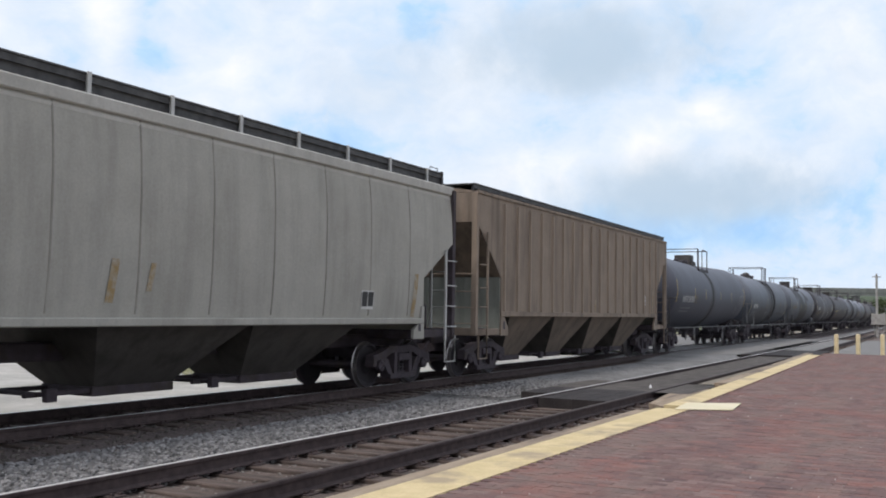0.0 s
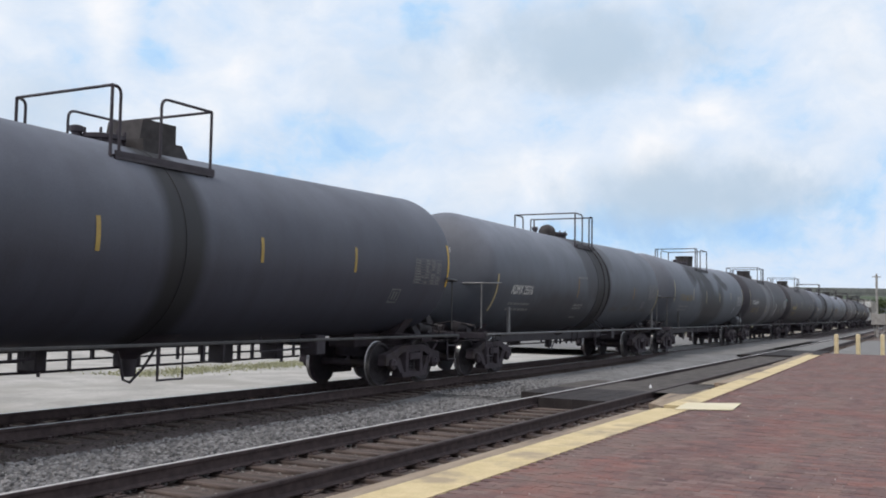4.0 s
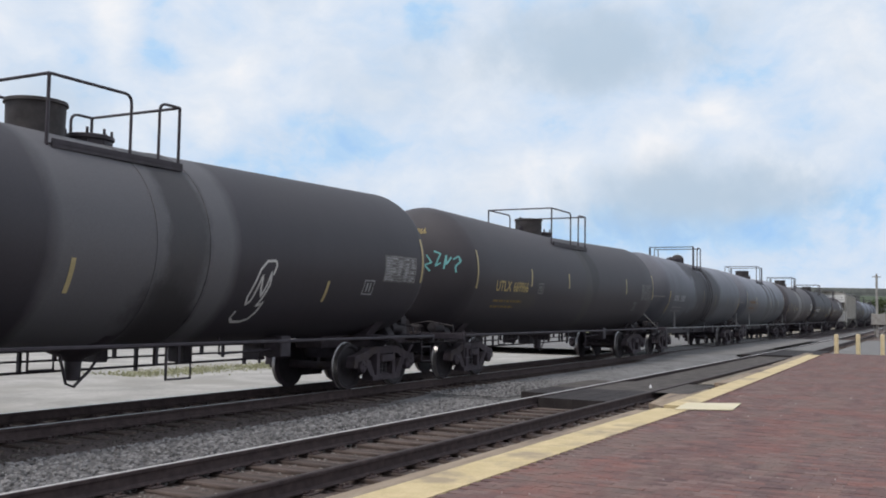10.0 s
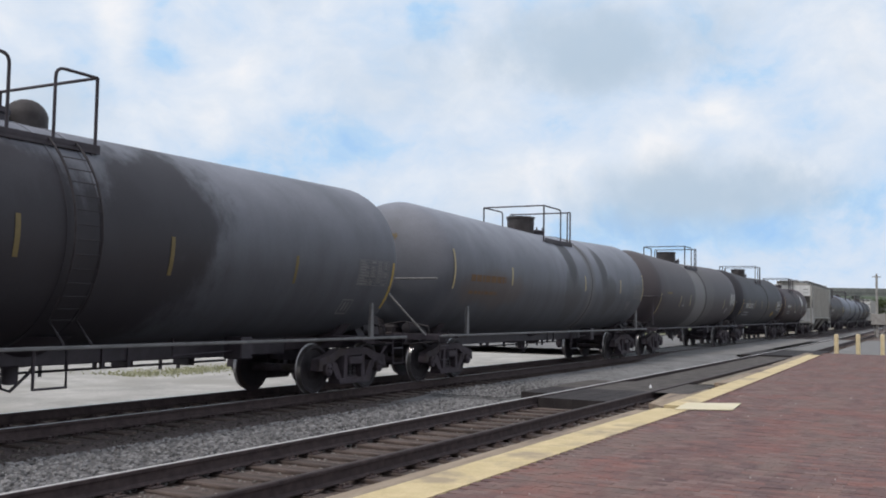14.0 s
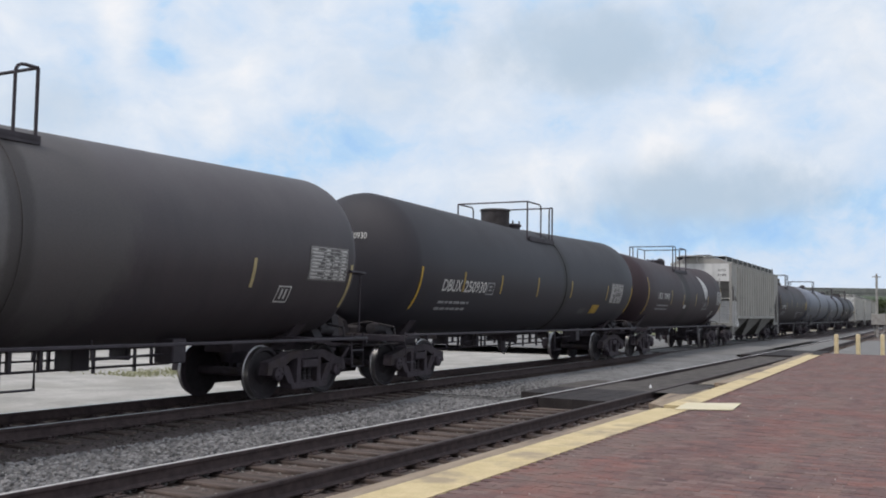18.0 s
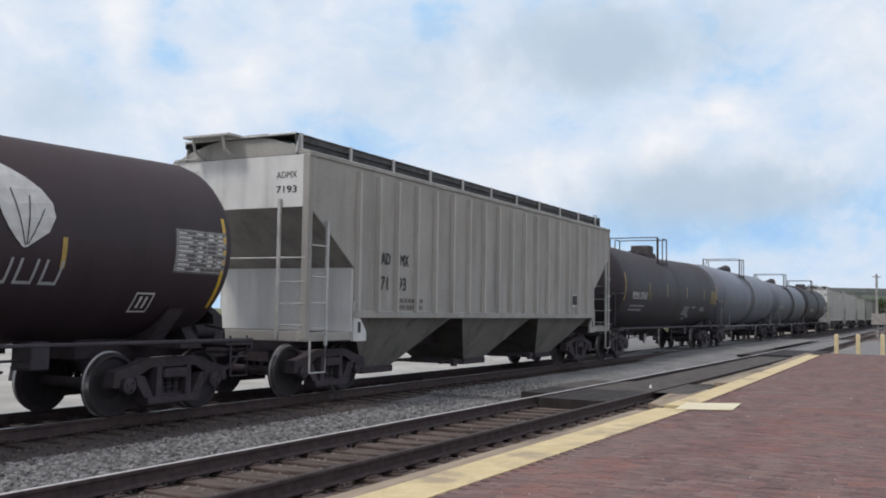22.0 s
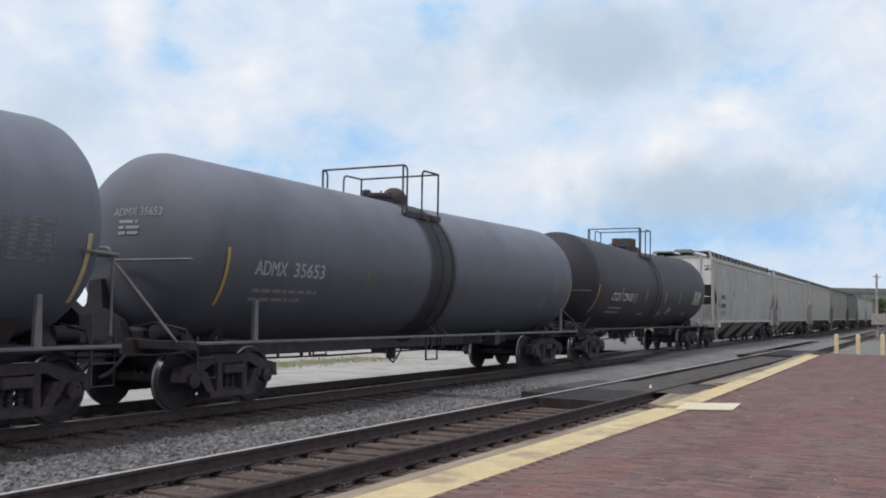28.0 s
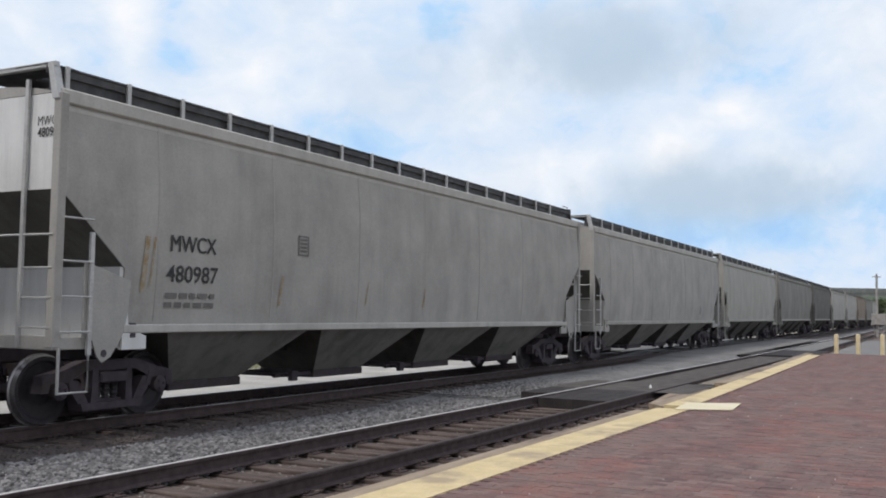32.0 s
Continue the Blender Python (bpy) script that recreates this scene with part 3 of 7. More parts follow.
def build_platform():
    ss = [-9 + i for i in range(24)] + [14.69, 14.71] + list(range(16, 41)) + [PLATFORM_END]
    ss = sorted(ss)

    def slab(bm):
        last = None
        for s in ss:
            e = edge_lat(s)
            pts = [(*track_point(s, e - 0.5)[:2], PLATFORM_Z - 0.012), (track_point(s, e)[0], -9.0, PLATFORM_Z - 0.012), (track_point(s, e)[0], -9.0, -0.4), (*track_point(s, e - 0.5)[:2], -0.4)]
            ring = [bm.verts.new(p) for p in pts]
            if last:
                for k in range(4):
                    bm.faces.new((last[k], last[(k + 1) % 4], ring[(k + 1) % 4], ring[k]))
            else:
                bm.faces.new(ring)
            last = ring
        bm.faces.new(last[::-1])
        bmesh.ops.recalc_face_normals(bm, faces=bm.faces)
    floor = made("pavement_platform", M["mortar"], slab, label="old brick station platform with sandy joints", kind="structure", category="platform", smooth=0)

    def band(o_out, o_in, z0, z1, a, b):
        def draw(bm):
            last = None
            for s in [a] + [v for v in ss if a < v < b] + [b]:
                e = edge_lat(max(a, min(s, b)) + (1e-3 if s == a else -1e-3))
                ring = [bm.verts.new((*track_point(s, e + o)[:2], z)) for o, z in ((o_out, z0), (o_out, z1 - 0.015), (o_out - 0.015, z1), (o_in, z1), (o_in, z0))]
                if last:
                    for k in range(5):
                        bm.faces.new((last[k], last[(k + 1) % 5], ring[(k + 1) % 5], ring[k]))
                else:
                    bm.faces.new(ring)
                last = ring
            bm.faces.new(last[::-1])
            bmesh.ops.recalc_face_normals(bm, faces=bm.faces)
        return draw
    made("kerb", M["kerb"], band(0.33, 0.0, -0.30, PLATFORM_Z - 0.05, -9, 14.7), label="worn concrete kerb along the platform edge", kind="structure", category="kerb", smooth=20)
    made("kerb", M["kerb"], band(0.25, -0.09, -0.30, PLATFORM_Z - 0.03, 21.3, PLATFORM_END), label="worn concrete kerb along the platform edge", kind="structure", category="kerb", smooth=20)
    for a, b, u, w in ((-9, 14.65, -0.003, -0.50), (15.2, 38.6, -0.095, -0.53)):
        made("safety_line", M["yellow_line"], band(u, w, -0.2, PLATFORM_Z + 0.002, a, b), label="faded yellow safety strip along the platform edge", kind="structure", category="safety line", smooth=20)

    def plate(bm):
        prism(bm, [(15.65, 3.95), (16.12, 3.18), (14.95, 3.07), (14.52, 3.85)], "z", PLATFORM_Z + 0.004, PLATFORM_Z + 0.020)
        bmesh.ops.bevel(bm, geom=list(bm.edges), offset=0.004, segments=1, affect="EDGES")
    made("access_plate", M["cream"], plate, label="cream painted metal plate lying flat on the bricks", category="plate", smooth=20)

    # bricks: running bond, the long side across the platform
    rng = random.Random(3)

    def brick(bm):
        v = [bm.verts.new(p) for p in ((-0.0512, -0.1014, -0.03), (0.0512, -0.1014, -0.03), (0.0512, 0.1014, -0.03), (-0.0512, 0.1014, -0.03),
                                       (-0.0500, -0.1002, 0.0), (0.0500, -0.1002, 0.0), (0.0500, 0.1002, 0.0), (-0.0500, 0.1002, 0.0))]
        for q in ((4, 5, 6, 7), (0, 1, 5, 4), (1, 2, 6, 5), (2, 3, 7, 6), (3, 0, 4, 7)):
            bm.faces.new([v[i] for i in q])
    me = cached("brick", "brick", M["brick"], brick, 0)
    quad = np.array([v.co[:] for v in me.vertices])
    fq = np.array([list(p.vertices) for p in me.polygons])
    pts, faces, count, near = [], [], 0, 0
    x = -8.0
    row = 0
    while x < PLATFORM_END - 0.1:
        hi = track_point(x, edge_lat(x) - (0.50 if x < 14.7 else 0.53))[1] - 0.10
        y = hi - (row % 2) * 0.1
        while y > -8.8:
            z = PLATFORM_Z - 0.003 + rng.uniform(-0.002, 0.002)
            if 5.6 < x < 8.4 and y > 0.055 * x - 0.5 and near < 300:
                part("brick", me, floor, m=pose(x, y, z, rng.uniform(-0.6, 0.6), rng.uniform(-0.6, 0.6), rng.uniform(-0.5, 0.5)))
                near += 1
            else:
                pts.append((x + rng.uniform(-0.002, 0.002), y, z))
                count += 1
            y -= 0.204
        x += 0.1035
        row += 1
    pts = [(np.array(pts)[:, None, :] + quad[None]).reshape(-1, 3)]
    faces = [(fq[None] + 8 * np.arange(count)[:, None, None]).reshape(-1, fq.shape[1])]
    me2 = bpy.data.meshes.new("bricks")
    me2.from_pydata(np.concatenate(pts).tolist(), [], np.concatenate(faces).tolist())
    me2.materials.append(M["bricks"])
    ob = part("bricks", me2, floor)
    tagged(ob, kind="stuff")


def bricks_mat(name, joined):
    """Old paving brick: red, purple-grey and tan ones, footworn paths of dust, damp dark patches."""
    m, nt, bsdf, n, l = node_mat(name)
    co = n("ShaderNodeNewGeometry").outputs["Position"]
    pick = n("ShaderNodeNewGeometry").outputs["Random Per Island"] if joined else n("ShaderNodeObjectInfo").outputs["Random"]
    ramp = n("ShaderNodeValToRGB")
    el = ramp.color_ramp.elements
    ramp.color_ramp.interpolation = "CONSTANT"
    el[0].position, el[0].color = 0.0, (0.105, 0.068, 0.070, 1)
    el[1].position, el[1].color = 0.86, (0.270, 0.195, 0.175, 1)
    for pos, c in ((0.16, (0.175, 0.108, 0.102)), (0.42, (0.205, 0.118, 0.106)), (0.66, (0.275, 0.130, 0.108)), (0.78, (0.165, 0.120, 0.120))):
        el.new(pos).color = rgba(c)
    l(pick, ramp.inputs[0])
    a = mix_rgb(nt, 0.38, ramp.outputs[0], (0.195, 0.122, 0.114))
    a = mix_rgb(nt, math_node(nt, "MULTIPLY", noise_fac(nt, co, 1.1, 0.45, 0.62, detail=6, rough=0.7, stretch=(0.45, 1.5, 1)), 0.7), a, (0.225, 0.170, 0.148))
    a = mix_rgb(nt, math_node(nt, "MULTIPLY", noise_fac(nt, co, 0.8, 0.52, 0.64, detail=6, rough=0.7), 0.55), a, (0.285, 0.122, 0.098))
    a = mix_rgb(nt, math_node(nt, "MULTIPLY", noise_fac(nt, co, 3.0, 0.52, 0.70, detail=6, rough=0.7, stretch=(0.5, 1.4, 1)), 0.55), a, (0.105, 0.076, 0.072))
    a = mix_rgb(nt, 1.0, a, (0.92, 0.875, 0.845), "MULTIPLY")
    f = noise_fac(nt, co, 45, 0.3, 0.7)
    l(mix_rgb(nt, 0.35, a, mix_rgb(nt, f, (0.22, 0.22, 0.22), (0.82, 0.82, 0.82)), "OVERLAY"), bsdf.inputs["Base Color"])
    bsdf.inputs["Roughness"].default_value = 0.88
    add_bump(nt, bsdf, f, 0.4, 0.003)
    return m


M["bricks"] = bricks_mat("bricks", True)
M["brick"] = bricks_mat("brick_single", False)



# ---------------------------------------------------------------- railway cars
WHEEL_R = 0.457
SPINNING = []          # wheelsets that roll, with their car's number


def wheelset_mesh():
    def draw(bm):
        for sd in (-1, 1):
            prof = [(0.66, 0.10), (0.66, 0.40), (0.675, 0.485), (0.70, 0.487), (0.715, 0.463), (0.80, 0.452), (0.805, 0.40), (0.765, 0.365), (0.755, 0.20), (0.80, 0.145), (0.81, 0.09)]
            fs = lathe(bm, [(sd * d, r) for d, r in prof], "y", seg=32)
            for f in fs:
                r = max(math.hypot(v.co.x, v.co.z) for v in f.verts)
                q = min(math.hypot(v.co.x, v.co.z) for v in f.verts)
                if q > 0.445 and abs(f.calc_center_median().y) > 0.70:
                    f.material_index = 1
                elif r < 0.46:
                    f.material_index = 2
            lathe(bm, [(sd * 0.80, 0.075), (sd * 1.02, 0.075), (sd * 1.03, 0.12), (sd * 1.13, 0.12), (sd * 1.145, 0.09)], "y", seg=14)
            for k in range(3):
                a = 2 * math.pi * k / 3
                box(bm, 0.06 * math.cos(a) - 0.016, 0.06 * math.cos(a) + 0.016, sd * 1.15 - 0.015, sd * 1.15 + 0.015, 0.06 * math.sin(a) - 0.016, 0.06 * math.sin(a) + 0.016)
        lathe(bm, [(-0.66, 0.085), (0, 0.075), (0.66, 0.085)], "y", seg=12)
    return cached("wheelset", "wheelset", [M["iron"], M["wheel_rim"], M["wheel_face"]], draw, 30)


def side_frame_mesh():
    def draw(bm):
        def bar(pts, y0=-0.09, y1=0.09):
            prism(bm, pts, "y", y0, y1)
        bar([(-1.16, 0.66), (-1.16, 0.55), (-0.75, 0.56), (-0.45, 0.70), (0.45, 0.70), (0.75, 0.56), (1.16, 0.55), (1.16, 0.66), (0.85, 0.72), (0.48, 0.84), (-0.48, 0.84), (-0.85, 0.72)])
        bar([(-0.52, 0.17), (0.52, 0.17), (0.56, 0.27), (-0.56, 0.27)], -0.13, 0.13)
        for sd in (-1, 1):
            bar([(sd * 0.80, 0.60), (sd * 0.70, 0.44), (sd * 0.50, 0.18), (sd * 0.38, 0.24), (sd * 0.58, 0.58)])
            bar([(sd * 0.24, 0.24), (sd * 0.37, 0.24), (sd * 0.35, 0.72), (sd * 0.25, 0.72)], -0.11, 0.11)
            bar([(sd * 1.14, 0.66), (sd * 1.18, 0.44), (sd * 1.06, 0.44), (sd * 1.03, 0.57), (sd * 0.75, 0.57), (sd * 0.72, 0.44), (sd * 0.64, 0.48), (sd * 0.70, 0.66)], -0.10, 0.10)
        box(bm, -0.26, 0.26, -0.03, 0.03, 0.27, 0.30)
        box(bm, -0.24, 0.24, -0.16, 0.16, 0.53, 0.68, 0.02)
    return cached("side_frame", "side_frame", M["iron"], draw, 30)


def spring_mesh():
    # darker wheel colour: the shade between the frame's columns is put into it
    return cached("spring", "spring", M["wheel_face"], lambda bm: lathe(bm, [(0.27 + 0.26 * i / 8, 0.062 if i % 2 else 0.05) for i in range(9)], "z", seg=8), 30)


def bolster_mesh():
    def draw(bm):
        prism(bm, [(-1.0, 0.56), (1.0, 0.56), (0.95, 0.72), (0.35, 0.80), (-0.35, 0.80), (-0.95, 0.72)], "x", -0.2, 0.2)
        lathe(bm, [(0.80, 0.2), (0.86, 0.2)], "z", seg=16)
        for sx in (-1, 1):      # brake beams and shoes
            box(bm, sx * 0.36 - 0.03, sx * 0.36 + 0.03, -0.78, 0.78, 0.32, 0.40)
            for sy in (-1, 1):
                box(bm, sx * 0.40 - 0.03, sx * 0.40 + 0.05, sy * 0.72 - 0.05, sy * 0.72 + 0.05, 0.26, 0.52)
    return cached("truck", "truck", M["iron"], draw, 30)


def build_truck(car, x, number):
    tr = part("truck", bolster_mesh(), car, "dark rusty cast-iron two-axle truck", pose(x, 0, 0))
    for sd in (-1, 1):
        part("side_frame", side_frame_mesh(), tr, m=pose(0, sd * 1.0, 0))
        for k in (-0.15, 0.0, 0.15):
            part("spring", spring_mesh(), tr, m=pose(k, sd * 0.97, 0))
    for ax in (-0.89, 0.89):
        w = part("wheelset", wheelset_mesh(), tr, "dark wheels with bright worn treads", pose(ax, 0, WHEEL_R))
        SPINNING.append((w, ax, number))
    return tr


def coupler_mesh():
    def draw(bm):
        box(bm, -0.95, -0.22, -0.07, 0.07, 0.80, 0.96, 0.015)
        prism(bm, [(-0.26, -0.12), (-0.05, -0.17), (0.03, -0.10), (-0.06, -0.02), (0.03, 0.05), (0.06, 0.16), (-0.10, 0.18), (-0.26, 0.12)], "z", 0.74, 1.02)
        tube(bm, [(-0.5, 0.30, 0.85), (-0.2, 0.32, 0.60), (0.0, 0.30, 0.52)], 0.03)
    return cached("coupler", "coupler", M["iron"], draw, 30)


def couplers(car, L):
    part("coupler", coupler_mesh(), car, m=pose(L / 2, 0, 0))
    part("coupler", coupler_mesh(), car, m=pose(-L / 2, 0, 0, 0, 0, 180))


def text_mesh(body, height, fit=None, slant=0.0):
    """Flat letters in the x-z plane, read from the -y side, from their left bottom corner. Returns points and faces."""
    cu = bpy.data.curves.new("letters", "FONT")
    cu.body, cu.size, cu.resolution_u, cu.offset, cu.shear = body, 1.0, 3, 0.0 if set(body) & set("MNWA") else 0.014, slant
    ob = new("letters", cu)
    dg = bpy.context.evaluated_depsgraph_get()
    me = bpy.data.meshes.new_from_object(ob.evaluated_get(dg))
    pts = np.array([v.co[:2] for v in me.vertices])
    faces = [list(p.vertices) for p in me.polygons]
    bpy.data.objects.remove(ob)
    bpy.data.curves.remove(cu)
    bpy.data.meshes.remove(me)
    pts = (pts - [pts[:, 0].min(), 0]) * height / 0.70
    if fit:
        pts[:, 0] *= fit / pts[:, 0].max()
    return pts, faces


def tank_rise(spec):
    """How much higher the tank's axis lies at x than half-way out: the two halves slope down to the middle."""
    h, seam = spec.get("bend", 0.13), spec["L"] / 2 - 1.35
    return lambda x: h * (abs(x) / seam - 0.5)


def on_side(R, zc, proud=0.006, rise=None):
    return lambda x, z: -(math.sqrt(max(R * R - (z - zc - (rise(x) if rise else 0.0)) ** 2, 0.0)) + proud)


def mark(name, car, mat, shapes, skin, label=""):
    """A painted mark: flat shapes of (points in x and z, faces) laid on the near side of a car."""
    pts, faces, k = [], [], 0
    for p, f in shapes:
        pts += [(q[0], skin(q[0], q[1]) - (q[2] if len(q) > 2 else 0.0), q[1]) for q in p]
        faces += [[i + k for i in q] for q in f]
        k += len(p)
    me = bpy.data.meshes.new(name)
    me.from_pydata(pts, [], faces)
    me.materials.append(mat)
    return part(name, me, car, label)


def bar_shape(x0, x1, z0, z1, lean=0.0, n=5):
    p = []
    for i in range(n):
        t = i / (n - 1)
        p += [(x0 + lean * t, z0 + (z1 - z0) * t), (x1 + lean * t, z0 + (z1 - z0) * t)]
    return p, [[2 * i, 2 * i + 1, 2 * i + 3, 2 * i + 2] for i in range(n - 1)]


def rows_of_bars(x, z, w, n, h, rng, gap=1.7):
    """Small writing too far to read: rows of short bars."""
    out = []
    for i in range(n):
        x0 = x
        end = x + w * rng.uniform(0.75, 1.0)
        while x0 < end:
            b = min(rng.uniform(0.08, 0.30), end - x0)
            out.append(bar_shape(x0, x0 + b, z - i * h * gap, z - i * h * gap + h, n=2))
            x0 += b + 0.05
    return out


def letters(body, x, z, h, fit=None, slant=0.0):
    """Stencilled letters; the thin ones get a second stroke beside the first, a hair prouder."""
    p, f = text_mesh(body, h, fit, slant)
    q = np.column_stack([p + [x, z], np.zeros(len(p))])
    if set(body) & set("MNWA"):
        n = len(p)
        q = np.concatenate([q + [-0.025 * h, 0, 0], q + [0.025 * h, 0.0, 0.0015]])
        f = f + [[i + n for i in g] for g in f]
    return q.tolist(), f


def weld_ring(bm, x, R, zc):
    lathe(bm, [(x - 0.035, R - 0.01), (x - 0.03, R + 0.012), (x + 0.03, R + 0.012), (x + 0.035, R - 0.01)], "x", (0, 0, zc), 56, cap=False)


def tank_shell(bm, L, R, zc, seam):
    """Shell with domed ends."""
    prof = []
    for i in range(9):
        a = math.pi / 2 * i / 8
        prof.append((-seam - 0.72 * math.cos(a), max(R * math.sin(a), 0.03)))
    n = 14
    prof += [(-seam + 2 * seam * i / n, R) for i in range(1, n)]
    prof += [(-x, r) for x, r in prof[8::-1]]
    lathe(bm, prof, "x", (0, 0, zc), 56)


def tank_car(spec, number):
    L, paint, label = spec["L"], spec["paint"], spec["label"]
    R, top = spec.get("R", 1.55), spec.get("top", 4.10)
    zc, seam, tc = top - R, L / 2 - 1.35, L / 2 - 2.03
    rng = random.Random(100 + number)
    car = tagged(new("tank_car"), label, "tank car", group="cars of the freight train")
    rise = tank_rise(spec)
    zm = zc + rise(0)

    def bent(bm, draw):
        draw(bm)
        for v in bm.verts:
            v.co.z += rise(v.co.x)
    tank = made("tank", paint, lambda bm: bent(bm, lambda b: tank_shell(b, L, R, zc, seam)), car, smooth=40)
    for x in spec.get("bands", ()):
        made("weld_ring", paint, lambda bm: bent(bm, lambda b: weld_ring(b, x, R, zc)), tank, smooth=40)
    for sx in (-1, 1):
        build_truck(car, sx * tc, number)
    couplers(car, L)

    for sx in (-1, 1):
        def sill(bm):
            xs = sorted((sx * (tc - 1.2), sx * (L / 2 - 0.62)))
            box(bm, xs[0], xs[1], -0.33, 0.33, 0.80, 1.10, 0.02)
            prism(bm, [(-1.42, 0.98), (1.42, 0.98), (1.42, 1.06), (0.5, 1.08), (-0.5, 1.08), (-1.42, 1.06)], "x", sx * tc - 0.22, sx * tc + 0.22)
            prism(bm, [(-0.62, 0.98), (0.62, 0.98), (1.12, zc - R * 0.62), (-1.12, zc - R * 0.62)], "x", sx * tc - 0.16, sx * tc + 0.16)
        part("underframe", cached(("sill", L, R, zc, sx), "underframe", M["iron"], sill), car)

    rz = spec.get("rail_low", 1.02)
    for sy in (-1, 1):
        def rail(bm):
            box(bm, -(L / 2 - 0.75), L / 2 - 0.75, sy * 1.52 - 0.03, sy * 1.52 + 0.03, rz, rz + 0.05, 0.01)
        part("side_rail", cached(("side_rail", L, sy, rz, spec["trim"].name), "side_rail", spec["trim"], rail), car)
    for sx in (-1, 1):
        def deck(bm):
            x0 = L / 2 - 1.05
            box(bm, sx * x0 - 0.30, sx * x0 + 0.30, -1.50, 1.50, 1.00, 1.05, 0.01)
            box(bm, sx * (L / 2 - 0.72) - 0.03, sx * (L / 2 - 0.72) + 0.03, -1.50, 1.50, 0.94, 1.08, 0.01)
        part("end_platform", cached(("deck", L, sx), "end_platform", M["black"], deck), car)

        def hand(bm):
            xe = sx * (L / 2 - 0.55)
            pts = [(xe, -1.52, 2.30)] + rounded((xe, -1.5, 2.30), (xe, 0.10, 2.30), (xe, 0.14, 2.48), 0.05) + rounded((xe, 0.10, 2.30), (xe, 0.16, 2.50), (xe, 1.30, 2.50), 0.10)
            pts += rounded((xe, 0.16, 2.50), (xe, 1.40, 2.50), (xe, 1.40, 1.05)) + [(xe, 1.40, 1.05)]
            tube(bm, pts, 0.024)
            tube(bm, [(xe, 0.05, 2.28), (xe - sx * 0.1, -1.20, 1.05)], 0.02)
        def hand_bar(bm):
            xe, xb = sx * (L / 2 - 0.78), sx * (seam - 0.1)
            for sy in (-1, 1):
                tube(bm, [(xb, sy * 1.57, 2.30)] + rounded((xb, sy * 1.57, 2.30), (xe, sy * 1.50, 2.28), (xe, 0, 2.28)) + [(xe, 0, 2.28)], 0.026)
                tube(bm, [(xe, sy * 1.35, 1.18), (xe, sy * 1.35, 2.28)], 0.02)
        kind = spec.get("end_rail", "frame")
        if kind and not (kind == "frame" and sx > 0):
            part("end_handrail", cached(("endrail", L, sx, kind, spec["trim"].name), "end_handrail", spec["trim"], hand if kind == "frame" else hand_bar), car)
        for x in (tc - 0.05,) if spec.get("posts") else ():
            for sy in (-1, 1):
                def post(bm):
                    prism(bm, [(-0.06, 1.04), (0.06, 1.04), (0.035, 1.72), (-0.035, 1.72)], "y", -0.03, 0.03)
                part("support_post", cached(("post", spec["trim"].name), "support_post", spec["trim"], post), car, m=pose(sx * x, sy * 1.50, 0))

        for sy in (-1, 1):
            def steps(bm):
                xe = sx * (L / 2 - 1.0)
                tube(bm, [(xe - 0.2, sy * 1.46, 1.15), (xe - 0.2, sy * 1.48, 0.52), (xe + 0.2, sy * 1.48, 0.52), (xe + 0.2, sy * 1.46, 1.15)], 0.02)
                tube(bm, [(xe - 0.2, sy * 1.47, 0.82), (xe + 0.2, sy * 1.47, 0.82)], 0.016)
            part("step", cached(("step", L, sx, sy), "step", M["black"], steps), car)

        def end_gear(bm):
            xo = sx * (L / 2 - 0.95)
            prism(bm, [(-0.80, 1.05), (0.80, 1.05), (0.62, 1.34), (0.30, 1.50), (-0.30, 1.50), (-0.62, 1.34)], "x", *sorted((sx * (seam - 0.1), sx * (seam + 0.16))))
            lathe(bm, [(xo - 0.26, 0.04), (xo - 0.24, 0.11), (xo + 0.18, 0.12), (xo + 0.24, 0.05)], "x", (0, -0.66, 1.20), 14)
            box(bm, *sorted((sx * (L / 2 - 1.25), sx * (L / 2 - 0.80))), -0.30, 0.22, 1.05, 1.26, 0.05)
            box(bm, *sorted((xo - 0.06, xo + 0.10)), 0.50, 0.82, 1.05, 1.52, 0.04)
            tube(bm, [(xo, -1.12, 1.06), (xo, -1.10, 1.24), (xo, -0.45, 1.34), (xo, 0.20, 1.22)], 0.022)
            tube(bm, [(xo + sx * 0.20, -1.40, 0.92), (xo + sx * 0.42, -0.90, 0.86), (xo + sx * 0.46, 0.0, 0.84), (xo + sx * 0.46, 0.3, 0.72)], 0.02)
            tube(bm, [(sx * (L / 2 - 0.6), 0.35, 0.88), (sx * (L / 2 - 0.3), 0.42, 0.55), (sx * (L / 2 - 0.05), 0.30, 0.48)], 0.03)
        def brake_stand(bm):
            if sx < 0:
                prism(bm, [(-0.35, 1.05), (0.75, 1.05), (0.70, 1.46), (0.52, 1.62), (0.48, 1.98), (0.22, 2.02), (0.16, 1.55), (-0.22, 1.36)], "x", 0.02, 0.16)
            else:
                prism(bm, [(-0.70, 1.05), (0.85, 1.05), (0.80, 1.95), (0.30, 2.10), (-0.10, 1.80), (-0.66, 1.46)], "x", -0.12, 0.10)
        part("brake_stand", cached(("brake_stand", sx), "brake_stand", M["wheel_face"], brake_stand, 30), car, "dark brake stand at the car's end", pose(sx * (L / 2 - 0.60), 0.20 if sx < 0 else 0.0, 0))
        part("end_gear", cached(("endgear", L, sx), "end_gear", M["wheel_face"], end_gear, 30), car, "dark brake cylinder and levers at the car's end")

